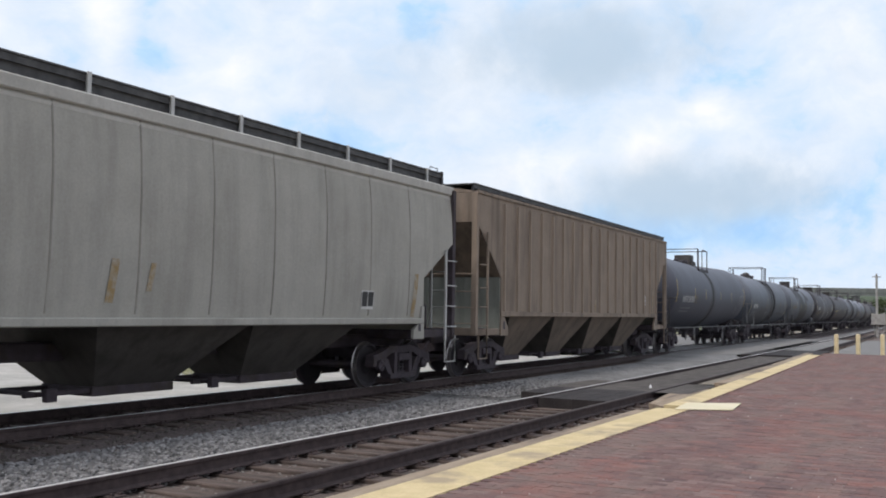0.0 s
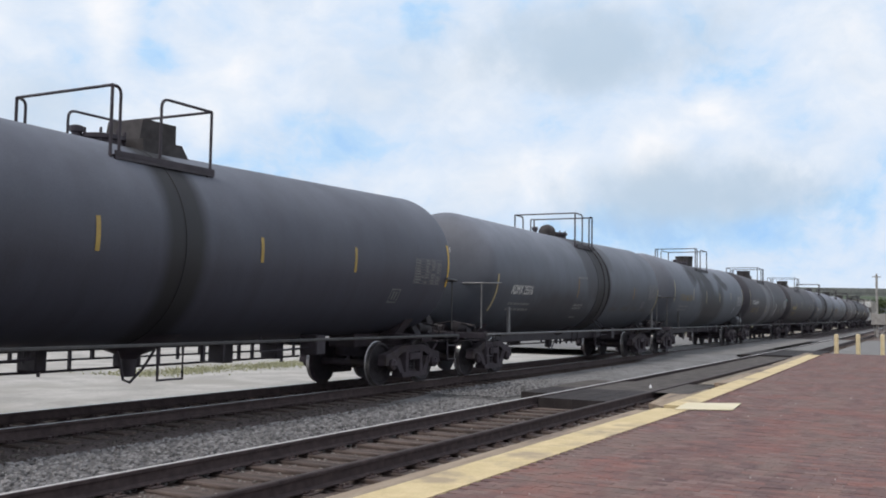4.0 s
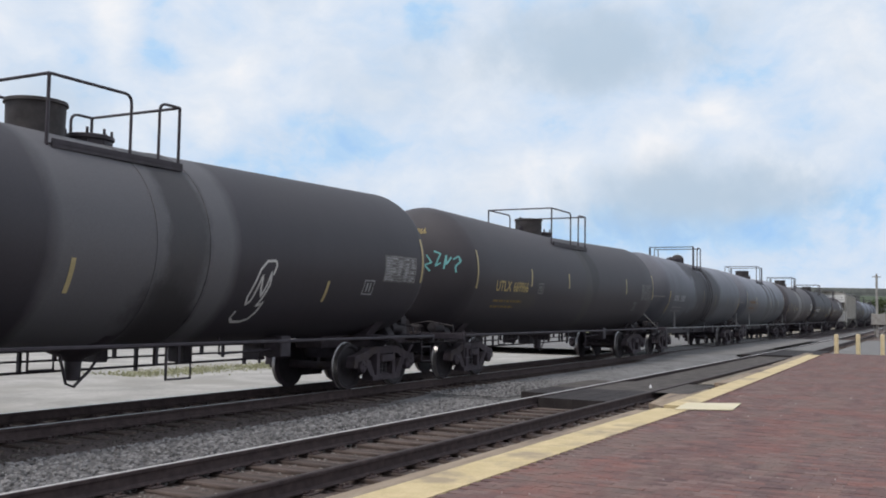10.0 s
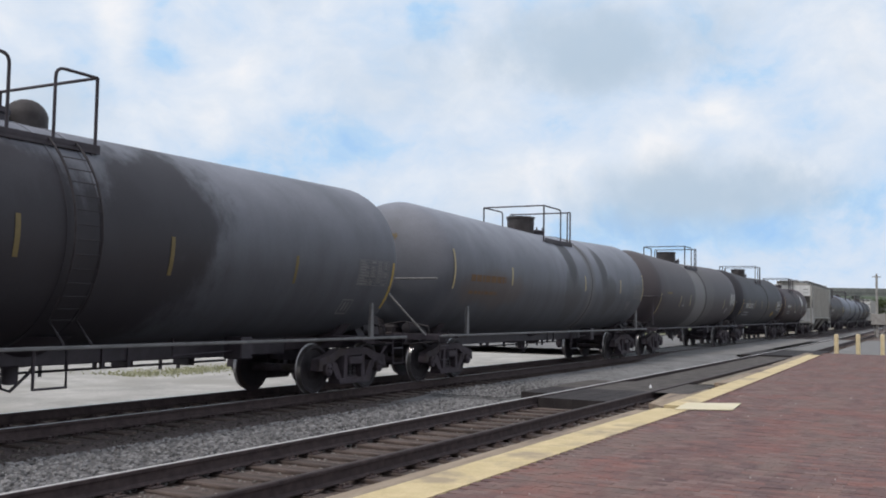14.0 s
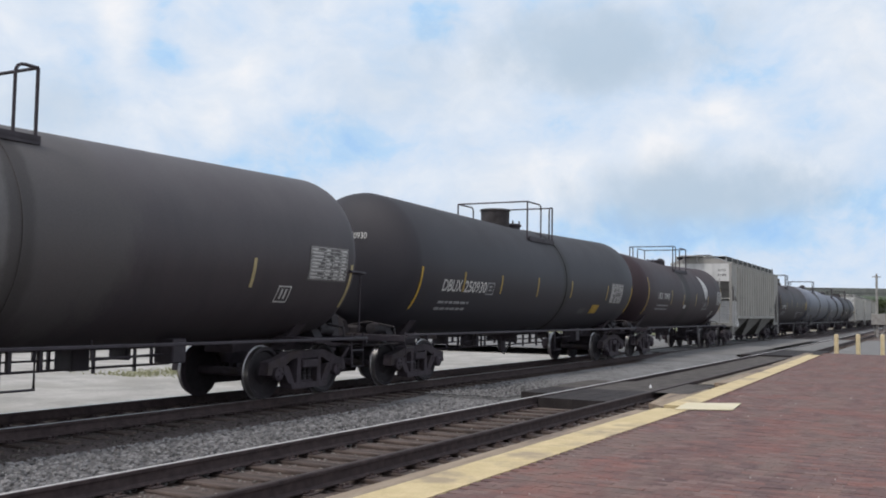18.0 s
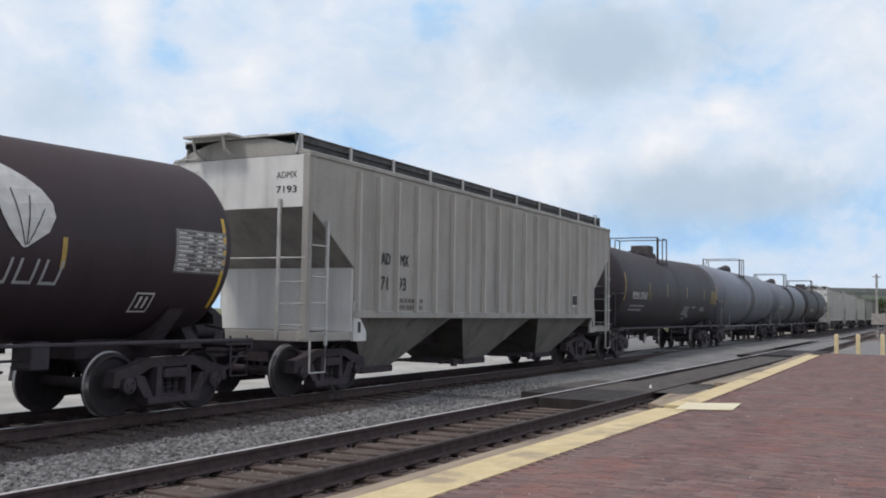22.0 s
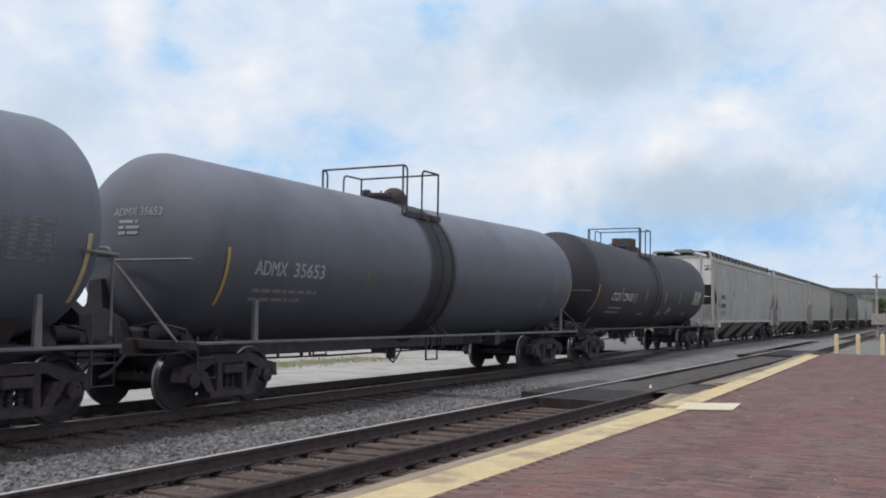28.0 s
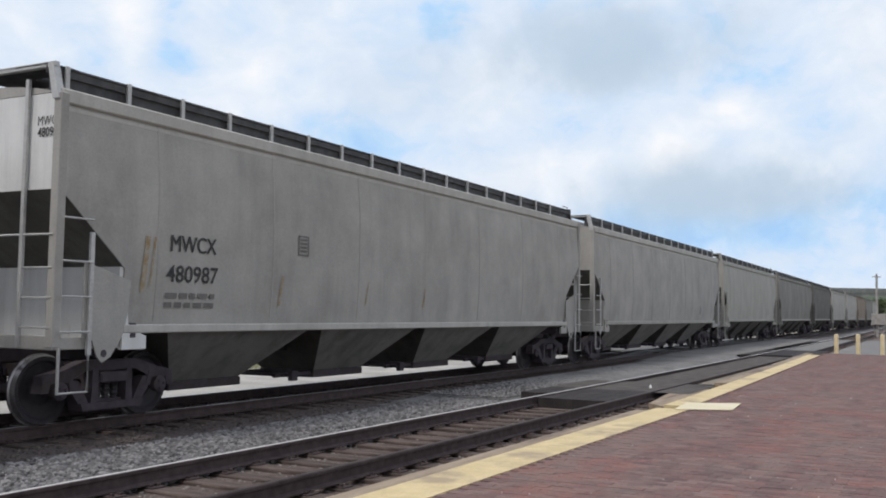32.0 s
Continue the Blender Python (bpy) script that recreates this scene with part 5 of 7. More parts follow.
                box(bm, *sorted((sx * (E - d), sx * E)), *sorted((sy * (W - 0.09), sy * (W - 0.03))), 1.02, 1.18, 0.01)
        part("end_frame", finish_of(endframe, spec.get("post_paint", paint)), car)
        for sy in (-1, 1):
            def bracket_plate(bm):
                prism(bm, [(sx * (E - d + 0.02), zb - 0.6), (sx * (E - d + 0.02), 1.0), (sx * (E - d - 0.42), 1.0), (sx * (E - d - 0.42), 1.18), (sx * (E - d - 0.10), low + 0.02), (sx * (E - d - 0.06), zb - 0.6)], "y", *sorted((sy * (W - 0.05), sy * (W + 0.012))))
            part("corner_bracket", finish_of(bracket_plate, end_paint), car)
            if spec.get("corner_plate"):
                def corner_plate(bm):
                    prism(bm, [(sx * (E - a), z) for a, z in ((0.42, 2.16), (1.22, 1.93), (1.17, 1.45), (1.09, 1.18), (0.90, 0.91), (0.76, 0.84), (0.67, 0.92), (0.58, 1.14), (0.42, 1.16))], "y", *sorted((sy * (W + 0.002), sy * (W + 0.022))))
                part("corner_plate", finish_of(corner_plate, paint), car)
                part("jacking_eye", finish_of(lambda bm: lathe(bm, [(-0.008, 0.005), (-0.008, 0.05), (0.008, 0.05), (0.008, 0.005)], "y", (sx * (E - 0.78), sy * (W + 0.02), 0.96), 12), M["black"]), car)

            def slot(bm):
                box(bm, *sorted((sx * (E - d - 0.12), sx * (E - d - 0.22))), *sorted((sy * (W - 0.03), sy * (W + 0.016))), 1.16, 1.36, 0.002)
            part("jacking_slot", finish_of(slot, M["black"]), car)

        def bulkhead(bm):
            xb = sx * (E - d + 0.03)
            box(bm, *sorted((xb - 0.03, xb + 0.03)), -W + 0.03, W - 0.03, 1.02, zb + 0.02)
        part("end_bulkhead", finish_of(bulkhead, spec.get("bulk_paint", end_paint)), car)

        def brake_box(bm):
            box(bm, *sorted((sx * (E - 0.35), sx * (E - 0.80))), -0.25, 0.45, 1.25, 1.75, 0.03)
            lathe(bm, [(sx * (E - 0.75), 0.14), (sx * (E - 0.30), 0.16), (sx * (E - 0.26), 0.08)], "x", (0, -0.75, 1.45), 14)
            tube(bm, [(sx * (E - 0.5), -1.1, 1.2), (sx * (E - 0.5), -1.1, 1.7), (sx * (E - 0.5), 0.9, 1.7), (sx * (E - 0.5), 0.9, 2.1)], 0.03)
            tube(bm, [(sx * (E - 0.9), -1.2, 1.15), (sx * (E - 0.9), -1.15, 1.95), (sx * (E - 0.7), -0.3, 2.0), (sx * (E - 0.7), 0.6, 1.9)], 0.035)
            box(bm, *sorted((sx * (E - 0.15), sx * (E - 1.1))), -1.30, 1.30, 1.12, 1.18, 0.01)
            box(bm, *sorted((sx * (E - 0.62), sx * (E - 0.98))), -1.05, -0.62, 1.62, 2.02, 0.04)
        # dark plates added to close the view through the open car end
        def infill(bm):
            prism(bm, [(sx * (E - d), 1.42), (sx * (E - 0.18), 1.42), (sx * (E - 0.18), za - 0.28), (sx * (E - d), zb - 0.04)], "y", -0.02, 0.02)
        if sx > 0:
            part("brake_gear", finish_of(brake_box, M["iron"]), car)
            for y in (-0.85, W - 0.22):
                part("web_plate", finish_of(infill, H["slope"]), car, m=pose(0, y, 0))

        xe = sx * (E + 0.04)

        rails = {}
        for y in (-W + 0.62, W - 0.62):
            rails[y < 0] = part("ladder", finish_of(lambda bm: box(bm, *sorted((xe - 0.02, xe + 0.02)), y - 0.03, y + 0.03, 1.05, spec.get("ladder_top", za + 0.15)), trim), car)
        cross_rung = cached(("rung_cross", trim.name), "rung", trim, lambda bm: tube(bm, [(0, -0.285, 0), (0, 0.285, 0)], 0.014, 5))
        for y in (-W + 0.335, W - 0.335):
            for z in (1.30, 1.68, 2.06):
                part("rung", cross_rung, rails[y < 0], m=pose(xe, y, z))
        for k in range(4):
            part("rung", cross_rung, rails[False], m=pose(xe, W - 0.335, za + 0.2 + 0.26 * k))
        part("grab_iron", finish_of(lambda bm: tube(bm, [(xe, -W + 0.05, 2.48), (xe, W - 0.05, 2.48)], 0.016), trim), car)
        for sy in (-1, 1):
            xs = (sx * (E - 0.03), sx * (E - 0.50))

            def side_ladder(bm):
                box(bm, *sorted((xs[1] - 0.03, xs[1] + 0.03)), *sorted((sy * (W + 0.03), sy * (W + 0.07))), 0.95, za - spec.get("ladder_drop", 0.22))
            part("stirrup", finish_of(lambda bm: tube(bm, [(xs[0], sy * (W + 0.05), 1.05), (xs[0], sy * (W + 0.05), 0.48), (xs[1], sy * (W + 0.05), 0.48), (xs[1], sy * (W + 0.05), 1.05)], 0.022), trim), car)
            side = part("side_ladder", finish_of(side_ladder, trim), car)
            along_rung = cached(("rung_along", trim.name), "rung", trim, lambda bm: tube(bm, [(-0.235, 0, 0), (0.235, 0, 0)], 0.014, 5))
            for z in (1.25, 1.70, 2.15, 2.70):
                part("rung", along_rung, side, m=pose(sx * (E - 0.265), sy * (W + 0.07), z))

    # roof: hatches and walkway on brackets
    zw = eave + spec.get("walk_h", 0.30)

    def hatches(bm):
        box(bm, -(E - 0.9), E - 0.9, -0.32, 0.32, eave + 0.10, zw + 0.02, 0.03)
        for k in range(6):
            x = -(E - 1.2) + (2 * E - 2.4) * k / 5
            box(bm, x - 0.05, x + 0.05, -0.36, 0.36, zw + 0.0, zw + 0.06, 0.01)
    part("roof_hatch", finish_of(hatches, paint), car)
    for sy in (-1, 1):
        def board(bm):
            ya, yb = sorted((sy * 0.66, sy * spec.get("walk_y", 1.30)))
            box(bm, -E - 0.05, E - 0.12, ya, yb, zw - 0.035, zw, 0.008)
            yo = sy * (spec.get("walk_y", 1.30) - 0.03)
            box(bm, -E - 0.05, E - 0.12, *sorted((yo - 0.012, yo + 0.012)), zw - 0.13, zw, 0.0)
        part("walkway", finish_of(board, M["walk"]), car, "dark grated roof walkway")
        n = spec.get("brackets", 12)
        # strips added between roof and walkway, standing for the dark underside there
        if not n:
            part("walkway_fascia", finish_of(lambda bm: box(bm, -E + 0.02, E - 0.12, *sorted((sy * (W - 0.18), sy * (W - 0.12))), eave - 0.02, zw - 0.03), M["walk"]), car)
        else:
            def infill_strip(bm):
                box(bm, -E + 0.05, E - 0.05, *sorted((sy * (spec.get("walk_y", 1.30) - 0.10), sy * (spec.get("walk_y", 1.30) - 0.06))), eave + 0.02, zw - 0.02)
            part("walkway_fascia", finish_of(infill_strip, M["walk"]), car)

            def bracket(bm):
                box(bm, -0.035, 0.035, *sorted((sy * (spec.get("walk_y", 1.30) - 0.02), sy * (spec.get("walk_y", 1.30) + 0.025))), eave - 0.02, zw + 0.01, 0.006)
            me = finish_of(bracket, trim)
            for k in range(n):
                b0, b1 = spec.get("bracket_span", (-E + 0.35, E - 0.35))
                part("bracket", me, car, m=pose(b0 + (b1 - b0) * k / (n - 1), 0, 0))
    for sx in (-1, 1):
        def cross(bm):
            xa, xb = sorted((sx * (E - 0.45), sx * (E + (-0.12 if sx > 0 else 0.05))))
            box(bm, xa, xb, -1.30, 1.30, zw - 0.032, zw + 0.004, 0.008)
            xo = sx * (E - 0.16)
            for sy in ((-1, 1) if sx > 0 else ()):
                box(bm, xo - 0.03, xo + 0.03, *sorted((sy * 1.24, sy * 1.30)), eave + 0.02, zw + 0.03, 0.006)
                tube(bm, [(xo - 0.55, sy * 1.27, zw), (xo - 0.55, sy * 1.27, zw + 0.07), (xo - 0.2, sy * 1.27, zw + 0.07), (xo - 0.2, sy * 1.27, zw)], 0.012, 5)
        part("end_walkway", finish_of(cross, M["walk"]), car)

        def beam(bm):
            xo = sx * (E + 0.01)
            box(bm, *sorted((xo - 0.04, xo + 0.04)), -1.42, 1.42, zw - 0.06, zw + 0.012, 0.008)
            for sy in (-1, 1):
                prism(bm, [(sy * 1.40, zw - 0.02), (sy * 1.30, zw - 0.02), (sy * (W - 0.14), eave - 0.1), (sy * (W - 0.02), eave - 0.1)], "x", *sorted((xo - 0.05, xo + 0.05)))
        def end_step(bm):
            xo = sx * (E + 0.10)
            box(bm, *sorted((xo - 0.28, xo + 0.30)), -0.05, 1.05, zw - 0.01, zw + 0.04, 0.01)
            for y in (0.15, 0.85):
                tube(bm, [(xo + sx * 0.22, y, zw - 0.01), (xo + sx * 0.16, y, zw - 0.22), (sx * E, y, zw - 0.36)], 0.03)
            for y in (-1.28, 1.28):
                tube(bm, [(sx * (E - 0.05), y, zw), (sx * (E + 0.02), y, eave + 0.02)], 0.025)
            tube(bm, [(sx * (E + 0.05), 1.28, zw - 0.03), (sx * (E + 0.05), 1.0, zw - 0.01), (sx * (E + 0.05), -1.28, zw - 0.01)], 0.022)
        if sx < 0 and spec.get("end_step"):
            part("end_step", finish_of(end_step, trim), car, "pale brake step on the roof end")
        elif sx < 0 and spec.get("brackets"):
            part("end_beam", finish_of(beam, trim), car, "pale roof end beam")

        def lid(bm):
            box(bm, *sorted((sx * (E - 0.25), sx * (E - 1.0))), -0.42, 0.42, zw - 0.02, zw + 0.10, 0.03)
        part("roof_lid", finish_of(lid, M["walk"]), car)

    # marks
    def skin(x, z):
        return -(half_width(z) + 0.012 + (0.0 if curved else 0.004))
    rng = random.Random(300 + number)
    for body, x, z, h, fit in spec.get("text", ()):
        mark("lettering", car, M["ink_black"], [letters(body, x, z, h, fit)], skin, "black stencilled reporting mark")
    if spec.get("end_text"):
        pts, faces, k = [], [], 0
        for body, dz in spec["end_text"]:
            p, f = text_mesh(body, 0.12, 0.45)
            pts += [(-(E + 0.012), spec.get("end_y", -0.85) - u, eave - dz + w) for u, w in p.tolist()]
            faces += [[i + k for i in q] for q in f]
            k += len(p)
        me = bpy.data.meshes.new("lettering")
        me.from_pydata(pts, [], faces)
        me.materials.append(M["ink_black"])
        part("lettering", me, car, "small black mark on the end sheet")
    if spec.get("text"):
        x, z = spec["text"][-1][1], spec["text"][-1][2]
        for k in range(2):
            mark("lettering", car, M["ink_faint"], rows_of_bars(x, z - 0.24 - 0.136 * k, 1.2, 1, 0.08, rng), skin)
    bx = spec.get("box_x", 5.3)
    if not spec.get("frame_box"):
      mark("data_panel", car, spec.get("box_ink", M["ink_faint"]),
         [bar_shape(bx, bx + 0.30, spec.get("box_z", low + 0.35) + a, spec.get("box_z", low + 0.35) + 0.025 + a, n=2) for a in (0, 0.32)] + [bar_shape(bx + a, bx + a + 0.025, spec.get("box_z", low + 0.35), spec.get("box_z", low + 0.35) + 0.34) for a in (0, 0.275)]
         + [bar_shape(bx + 0.05, bx + 0.25, spec.get("box_z", low + 0.35) + 0.06 + 0.065 * i, spec.get("box_z", low + 0.35) + 0.10 + 0.065 * i, n=2) for i in range(4)], skin)
    if spec.get("frame_box"):
        mark("panel_backing", car, M["ink_white"], [bar_shape(bx - 0.06, bx + 0.38, low + 0.24, low + 0.60)], lambda x, z: skin(x, z) + 0.004, "white framed data box")
        mark("data_panel", car, M["ink_black"], [bar_shape(bx - 0.035, bx + 0.145, low + 0.295, low + 0.575), bar_shape(bx + 0.170, bx + 0.355, low + 0.295, low + 0.575)], lambda x, z: skin(x, z) - 0.002, "black data squares")
    for x, z, w, h in spec.get("stains", ()):
        mark("rust_stain", car, M["rust_yellow"], [bar_shape(x - w / 2, x + w / 2, z - h / 2, z + h / 2, 0.08)], lambda x, z: skin(x, z) + 0.003, "yellow rust streak")
    for x in spec.get("strips", ()):
        mark("reflective_strip", car, M["reflect_pale"], [bar_shape(x - 0.035, x + 0.035, low + 0.3, low + 0.95)], skin)
    return car


def finish_of(draw, mat, smooth=30):
    bm = bmesh.new()
    draw(bm)
    return finish(bm, "part", mat, smooth)


M["hatch"] = surface("hatch", (0.034, 0.030, 0.031), (0.066, 0.060, 0.060), 0.75, 4, 0, 40, 0.2, 0.003)
M["panel_olive"] = surface("panel_olive", (0.17, 0.15, 0.085), (0.29, 0.26, 0.17), 0.85, 6, 0, 40, 0.1, 0.001)
M["white"] = plain("white", (0.8, 0.8, 0.79), 0.5)
M["galv_dark"] = surface("galv_dark", (0.085, 0.088, 0.098), (0.140, 0.145, 0.158), 0.6, 4, 0.2, 40, 0.15, 0.002)
M["walk"] = surface("walk", (0.055, 0.055, 0.058), (0.10, 0.10, 0.10), 0.7, 5, 0.3, 60, 0.3, 0.003)
M["ink_faint"] = plain("ink_faint", (0.17, 0.165, 0.155), 0.8)
M["trim_dark"] = surface("trim_dark", (0.045, 0.045, 0.047), (0.085, 0.083, 0.08), 0.6, 4, 0, 40, 0.2, 0.003)
M["trim_grey"] = surface("trim_grey", (0.13, 0.13, 0.13), (0.20, 0.20, 0.20), 0.6, 4, 0, 40, 0.2, 0.003)

M["rust_yellow"] = surface("rust_yellow", (0.32, 0.23, 0.11), (0.38, 0.345, 0.28), 0.85, 7, 0, 40, 0.1, 0.001, spread=(0.4, 0.6))
M["bridge"] = surface("bridge", (0.15, 0.165, 0.16), (0.22, 0.24, 0.23), 0.9, 0.5, 0, 5, 0.2, 0.02)
M["ink_mid"] = plain("ink_mid", (0.36, 0.37, 0.38), 0.8)
M["ink_dark"] = plain("ink_dark", (0.105, 0.105, 0.108), 0.8)
M["ink_rust"] = plain("ink_rust", (0.17, 0.105, 0.055), 0.8)
M["ink_pale"] = plain("ink_pale", (0.20, 0.215, 0.24), 0.8)
M["tag_yellow"] = plain("tag_yellow", (0.40, 0.26, 0.035), 0.6)
M["panel_grey"] = surface("panel_grey", (0.14, 0.145, 0.155), (0.22, 0.225, 0.235), 0.85, 5, 0, 40, 0.1, 0.001)
M["panel_back"] = surface("panel_back", (0.10, 0.098, 0.10), (0.19, 0.185, 0.18), 0.85, 5, 0, 40, 0.1, 0.001)
BLACK, DUST = (0.030, 0.031, 0.034), (0.135, 0.135, 0.138)
P = {}
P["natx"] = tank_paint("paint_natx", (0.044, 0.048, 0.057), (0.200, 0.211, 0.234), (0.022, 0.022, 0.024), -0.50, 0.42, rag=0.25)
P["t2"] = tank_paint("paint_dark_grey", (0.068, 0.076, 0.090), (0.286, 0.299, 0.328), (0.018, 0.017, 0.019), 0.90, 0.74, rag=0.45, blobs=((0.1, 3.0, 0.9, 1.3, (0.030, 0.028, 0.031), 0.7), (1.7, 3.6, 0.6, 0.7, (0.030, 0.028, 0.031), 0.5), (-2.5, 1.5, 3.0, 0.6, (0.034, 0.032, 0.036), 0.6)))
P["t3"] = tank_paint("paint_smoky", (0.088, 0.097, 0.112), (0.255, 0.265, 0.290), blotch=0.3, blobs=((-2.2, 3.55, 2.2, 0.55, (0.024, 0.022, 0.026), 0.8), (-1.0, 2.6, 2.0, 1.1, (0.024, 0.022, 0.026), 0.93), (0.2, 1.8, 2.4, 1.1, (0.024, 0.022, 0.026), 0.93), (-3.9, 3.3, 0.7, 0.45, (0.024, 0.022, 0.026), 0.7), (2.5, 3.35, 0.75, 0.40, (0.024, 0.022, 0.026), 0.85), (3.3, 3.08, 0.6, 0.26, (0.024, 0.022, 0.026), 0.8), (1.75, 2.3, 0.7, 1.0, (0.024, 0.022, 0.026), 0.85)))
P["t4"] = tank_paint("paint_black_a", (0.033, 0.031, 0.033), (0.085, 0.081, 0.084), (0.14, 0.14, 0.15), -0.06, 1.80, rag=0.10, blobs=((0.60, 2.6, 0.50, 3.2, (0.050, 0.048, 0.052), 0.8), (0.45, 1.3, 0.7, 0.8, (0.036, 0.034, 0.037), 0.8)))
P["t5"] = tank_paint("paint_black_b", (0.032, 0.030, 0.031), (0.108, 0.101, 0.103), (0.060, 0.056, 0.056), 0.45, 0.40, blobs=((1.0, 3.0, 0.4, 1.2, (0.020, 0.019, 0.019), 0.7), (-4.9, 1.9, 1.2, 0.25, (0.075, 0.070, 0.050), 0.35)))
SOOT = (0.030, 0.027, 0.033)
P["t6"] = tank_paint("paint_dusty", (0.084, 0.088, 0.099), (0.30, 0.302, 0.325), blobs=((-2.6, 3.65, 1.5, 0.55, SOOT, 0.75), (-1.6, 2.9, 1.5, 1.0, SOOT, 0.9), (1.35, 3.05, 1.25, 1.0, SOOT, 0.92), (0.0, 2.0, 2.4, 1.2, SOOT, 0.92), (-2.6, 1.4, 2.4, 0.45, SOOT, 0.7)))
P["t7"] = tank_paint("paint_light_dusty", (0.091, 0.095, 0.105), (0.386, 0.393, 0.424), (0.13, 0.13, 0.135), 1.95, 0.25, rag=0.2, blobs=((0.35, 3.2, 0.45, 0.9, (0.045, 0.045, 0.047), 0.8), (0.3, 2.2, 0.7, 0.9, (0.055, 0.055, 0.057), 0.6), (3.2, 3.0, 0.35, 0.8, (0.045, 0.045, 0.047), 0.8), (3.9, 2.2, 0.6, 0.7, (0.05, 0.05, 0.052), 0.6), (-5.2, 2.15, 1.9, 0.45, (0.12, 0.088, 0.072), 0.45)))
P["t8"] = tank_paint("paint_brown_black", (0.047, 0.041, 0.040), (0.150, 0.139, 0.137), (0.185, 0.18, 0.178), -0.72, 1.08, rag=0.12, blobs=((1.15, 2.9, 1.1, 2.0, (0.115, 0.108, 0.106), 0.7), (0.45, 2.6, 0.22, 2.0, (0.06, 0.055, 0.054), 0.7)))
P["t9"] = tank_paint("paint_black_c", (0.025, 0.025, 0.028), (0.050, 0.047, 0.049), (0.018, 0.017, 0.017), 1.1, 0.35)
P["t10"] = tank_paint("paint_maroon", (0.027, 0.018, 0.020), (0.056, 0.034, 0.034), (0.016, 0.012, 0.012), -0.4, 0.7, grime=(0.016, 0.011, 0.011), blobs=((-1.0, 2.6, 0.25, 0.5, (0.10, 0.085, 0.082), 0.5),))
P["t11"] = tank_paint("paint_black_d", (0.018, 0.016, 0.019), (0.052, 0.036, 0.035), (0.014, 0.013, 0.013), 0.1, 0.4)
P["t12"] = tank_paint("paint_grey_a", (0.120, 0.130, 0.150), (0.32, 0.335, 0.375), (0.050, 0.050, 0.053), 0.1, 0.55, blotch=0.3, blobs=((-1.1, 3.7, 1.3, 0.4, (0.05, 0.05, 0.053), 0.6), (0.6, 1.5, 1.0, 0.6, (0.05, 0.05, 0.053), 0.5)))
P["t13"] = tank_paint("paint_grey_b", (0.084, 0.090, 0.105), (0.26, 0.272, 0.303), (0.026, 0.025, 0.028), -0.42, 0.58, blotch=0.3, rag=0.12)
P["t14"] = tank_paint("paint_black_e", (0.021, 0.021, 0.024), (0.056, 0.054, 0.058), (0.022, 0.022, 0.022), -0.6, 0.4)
H = {}
H["pale"] = hopper_paint("hopper_pale", (0.445, 0.435, 0.39), (0.36, 0.35, 0.31), (0.24, 0.17, 0.10), 0.35)
H["brown"] = hopper_paint("hopper_brown", (0.315, 0.252, 0.194), (0.235, 0.184, 0.142), (0.12, 0.07, 0.045), 0.75)
H["ribbed"] = hopper_paint("hopper_ribbed", (0.44, 0.432, 0.40), (0.345, 0.338, 0.312), (0.20, 0.15, 0.10), 0.4)
H["mill"] = hopper_paint("hopper_mill", (0.465, 0.454, 0.42), (0.33, 0.321, 0.295), (0.30, 0.21, 0.13), 0.22)
H["dirty"] = hopper_paint("hopper_dirty", (0.30, 0.29, 0.26), (0.21, 0.20, 0.18), (0.16, 0.11, 0.07), 0.8)
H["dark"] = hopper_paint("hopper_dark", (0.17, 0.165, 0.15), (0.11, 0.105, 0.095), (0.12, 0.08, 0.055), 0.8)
H["seam"] = hopper_paint("hopper_seam", (0.36, 0.35, 0.31), (0.20, 0.19, 0.165), (0.14, 0.10, 0.07), 0.5)
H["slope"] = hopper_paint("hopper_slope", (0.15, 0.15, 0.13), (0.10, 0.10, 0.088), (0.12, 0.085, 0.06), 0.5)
H["slope_grey"] = hopper_paint("hopper_slope_grey", (0.37, 0.365, 0.345), (0.27, 0.265, 0.25), (0.16, 0.12, 0.09), 0.5)
# bay colours darker than the bodies: shade below the sills put into them
H["bay_shaded"] = hopper_paint("hopper_bay_shaded", (0.105, 0.098, 0.088), (0.065, 0.060, 0.054), (0.07, 0.05, 0.038), 0.7)
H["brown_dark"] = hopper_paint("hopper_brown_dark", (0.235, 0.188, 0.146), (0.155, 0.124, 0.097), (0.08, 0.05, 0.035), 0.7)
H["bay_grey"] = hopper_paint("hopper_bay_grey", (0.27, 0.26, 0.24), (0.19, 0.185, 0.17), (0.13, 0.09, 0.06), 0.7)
H["brown_rib_lit"] = hopper_paint("hopper_brown_rib_lit", (0.37, 0.30, 0.232), (0.29, 0.23, 0.18), (0.16, 0.10, 0.065), 0.4)
# also colours the grey car's ribs, for the light they catch
H["lip"] = hopper_paint("hopper_lip", (0.56, 0.55, 0.51), (0.45, 0.44, 0.40), (0.30, 0.22, 0.15), 0.3)
# near ends whiter than the sides: sunlight on them put into the colour
H["white_end"] = hopper_paint("hopper_lit_end", (0.80, 0.81, 0.79), (0.66, 0.67, 0.65), (0.30, 0.22, 0.15), 0.35)
H["green_grey"] = hopper_paint("hopper_green_grey", (0.26, 0.28, 0.25), (0.19, 0.20, 0.175), (0.15, 0.10, 0.06), 0.6)

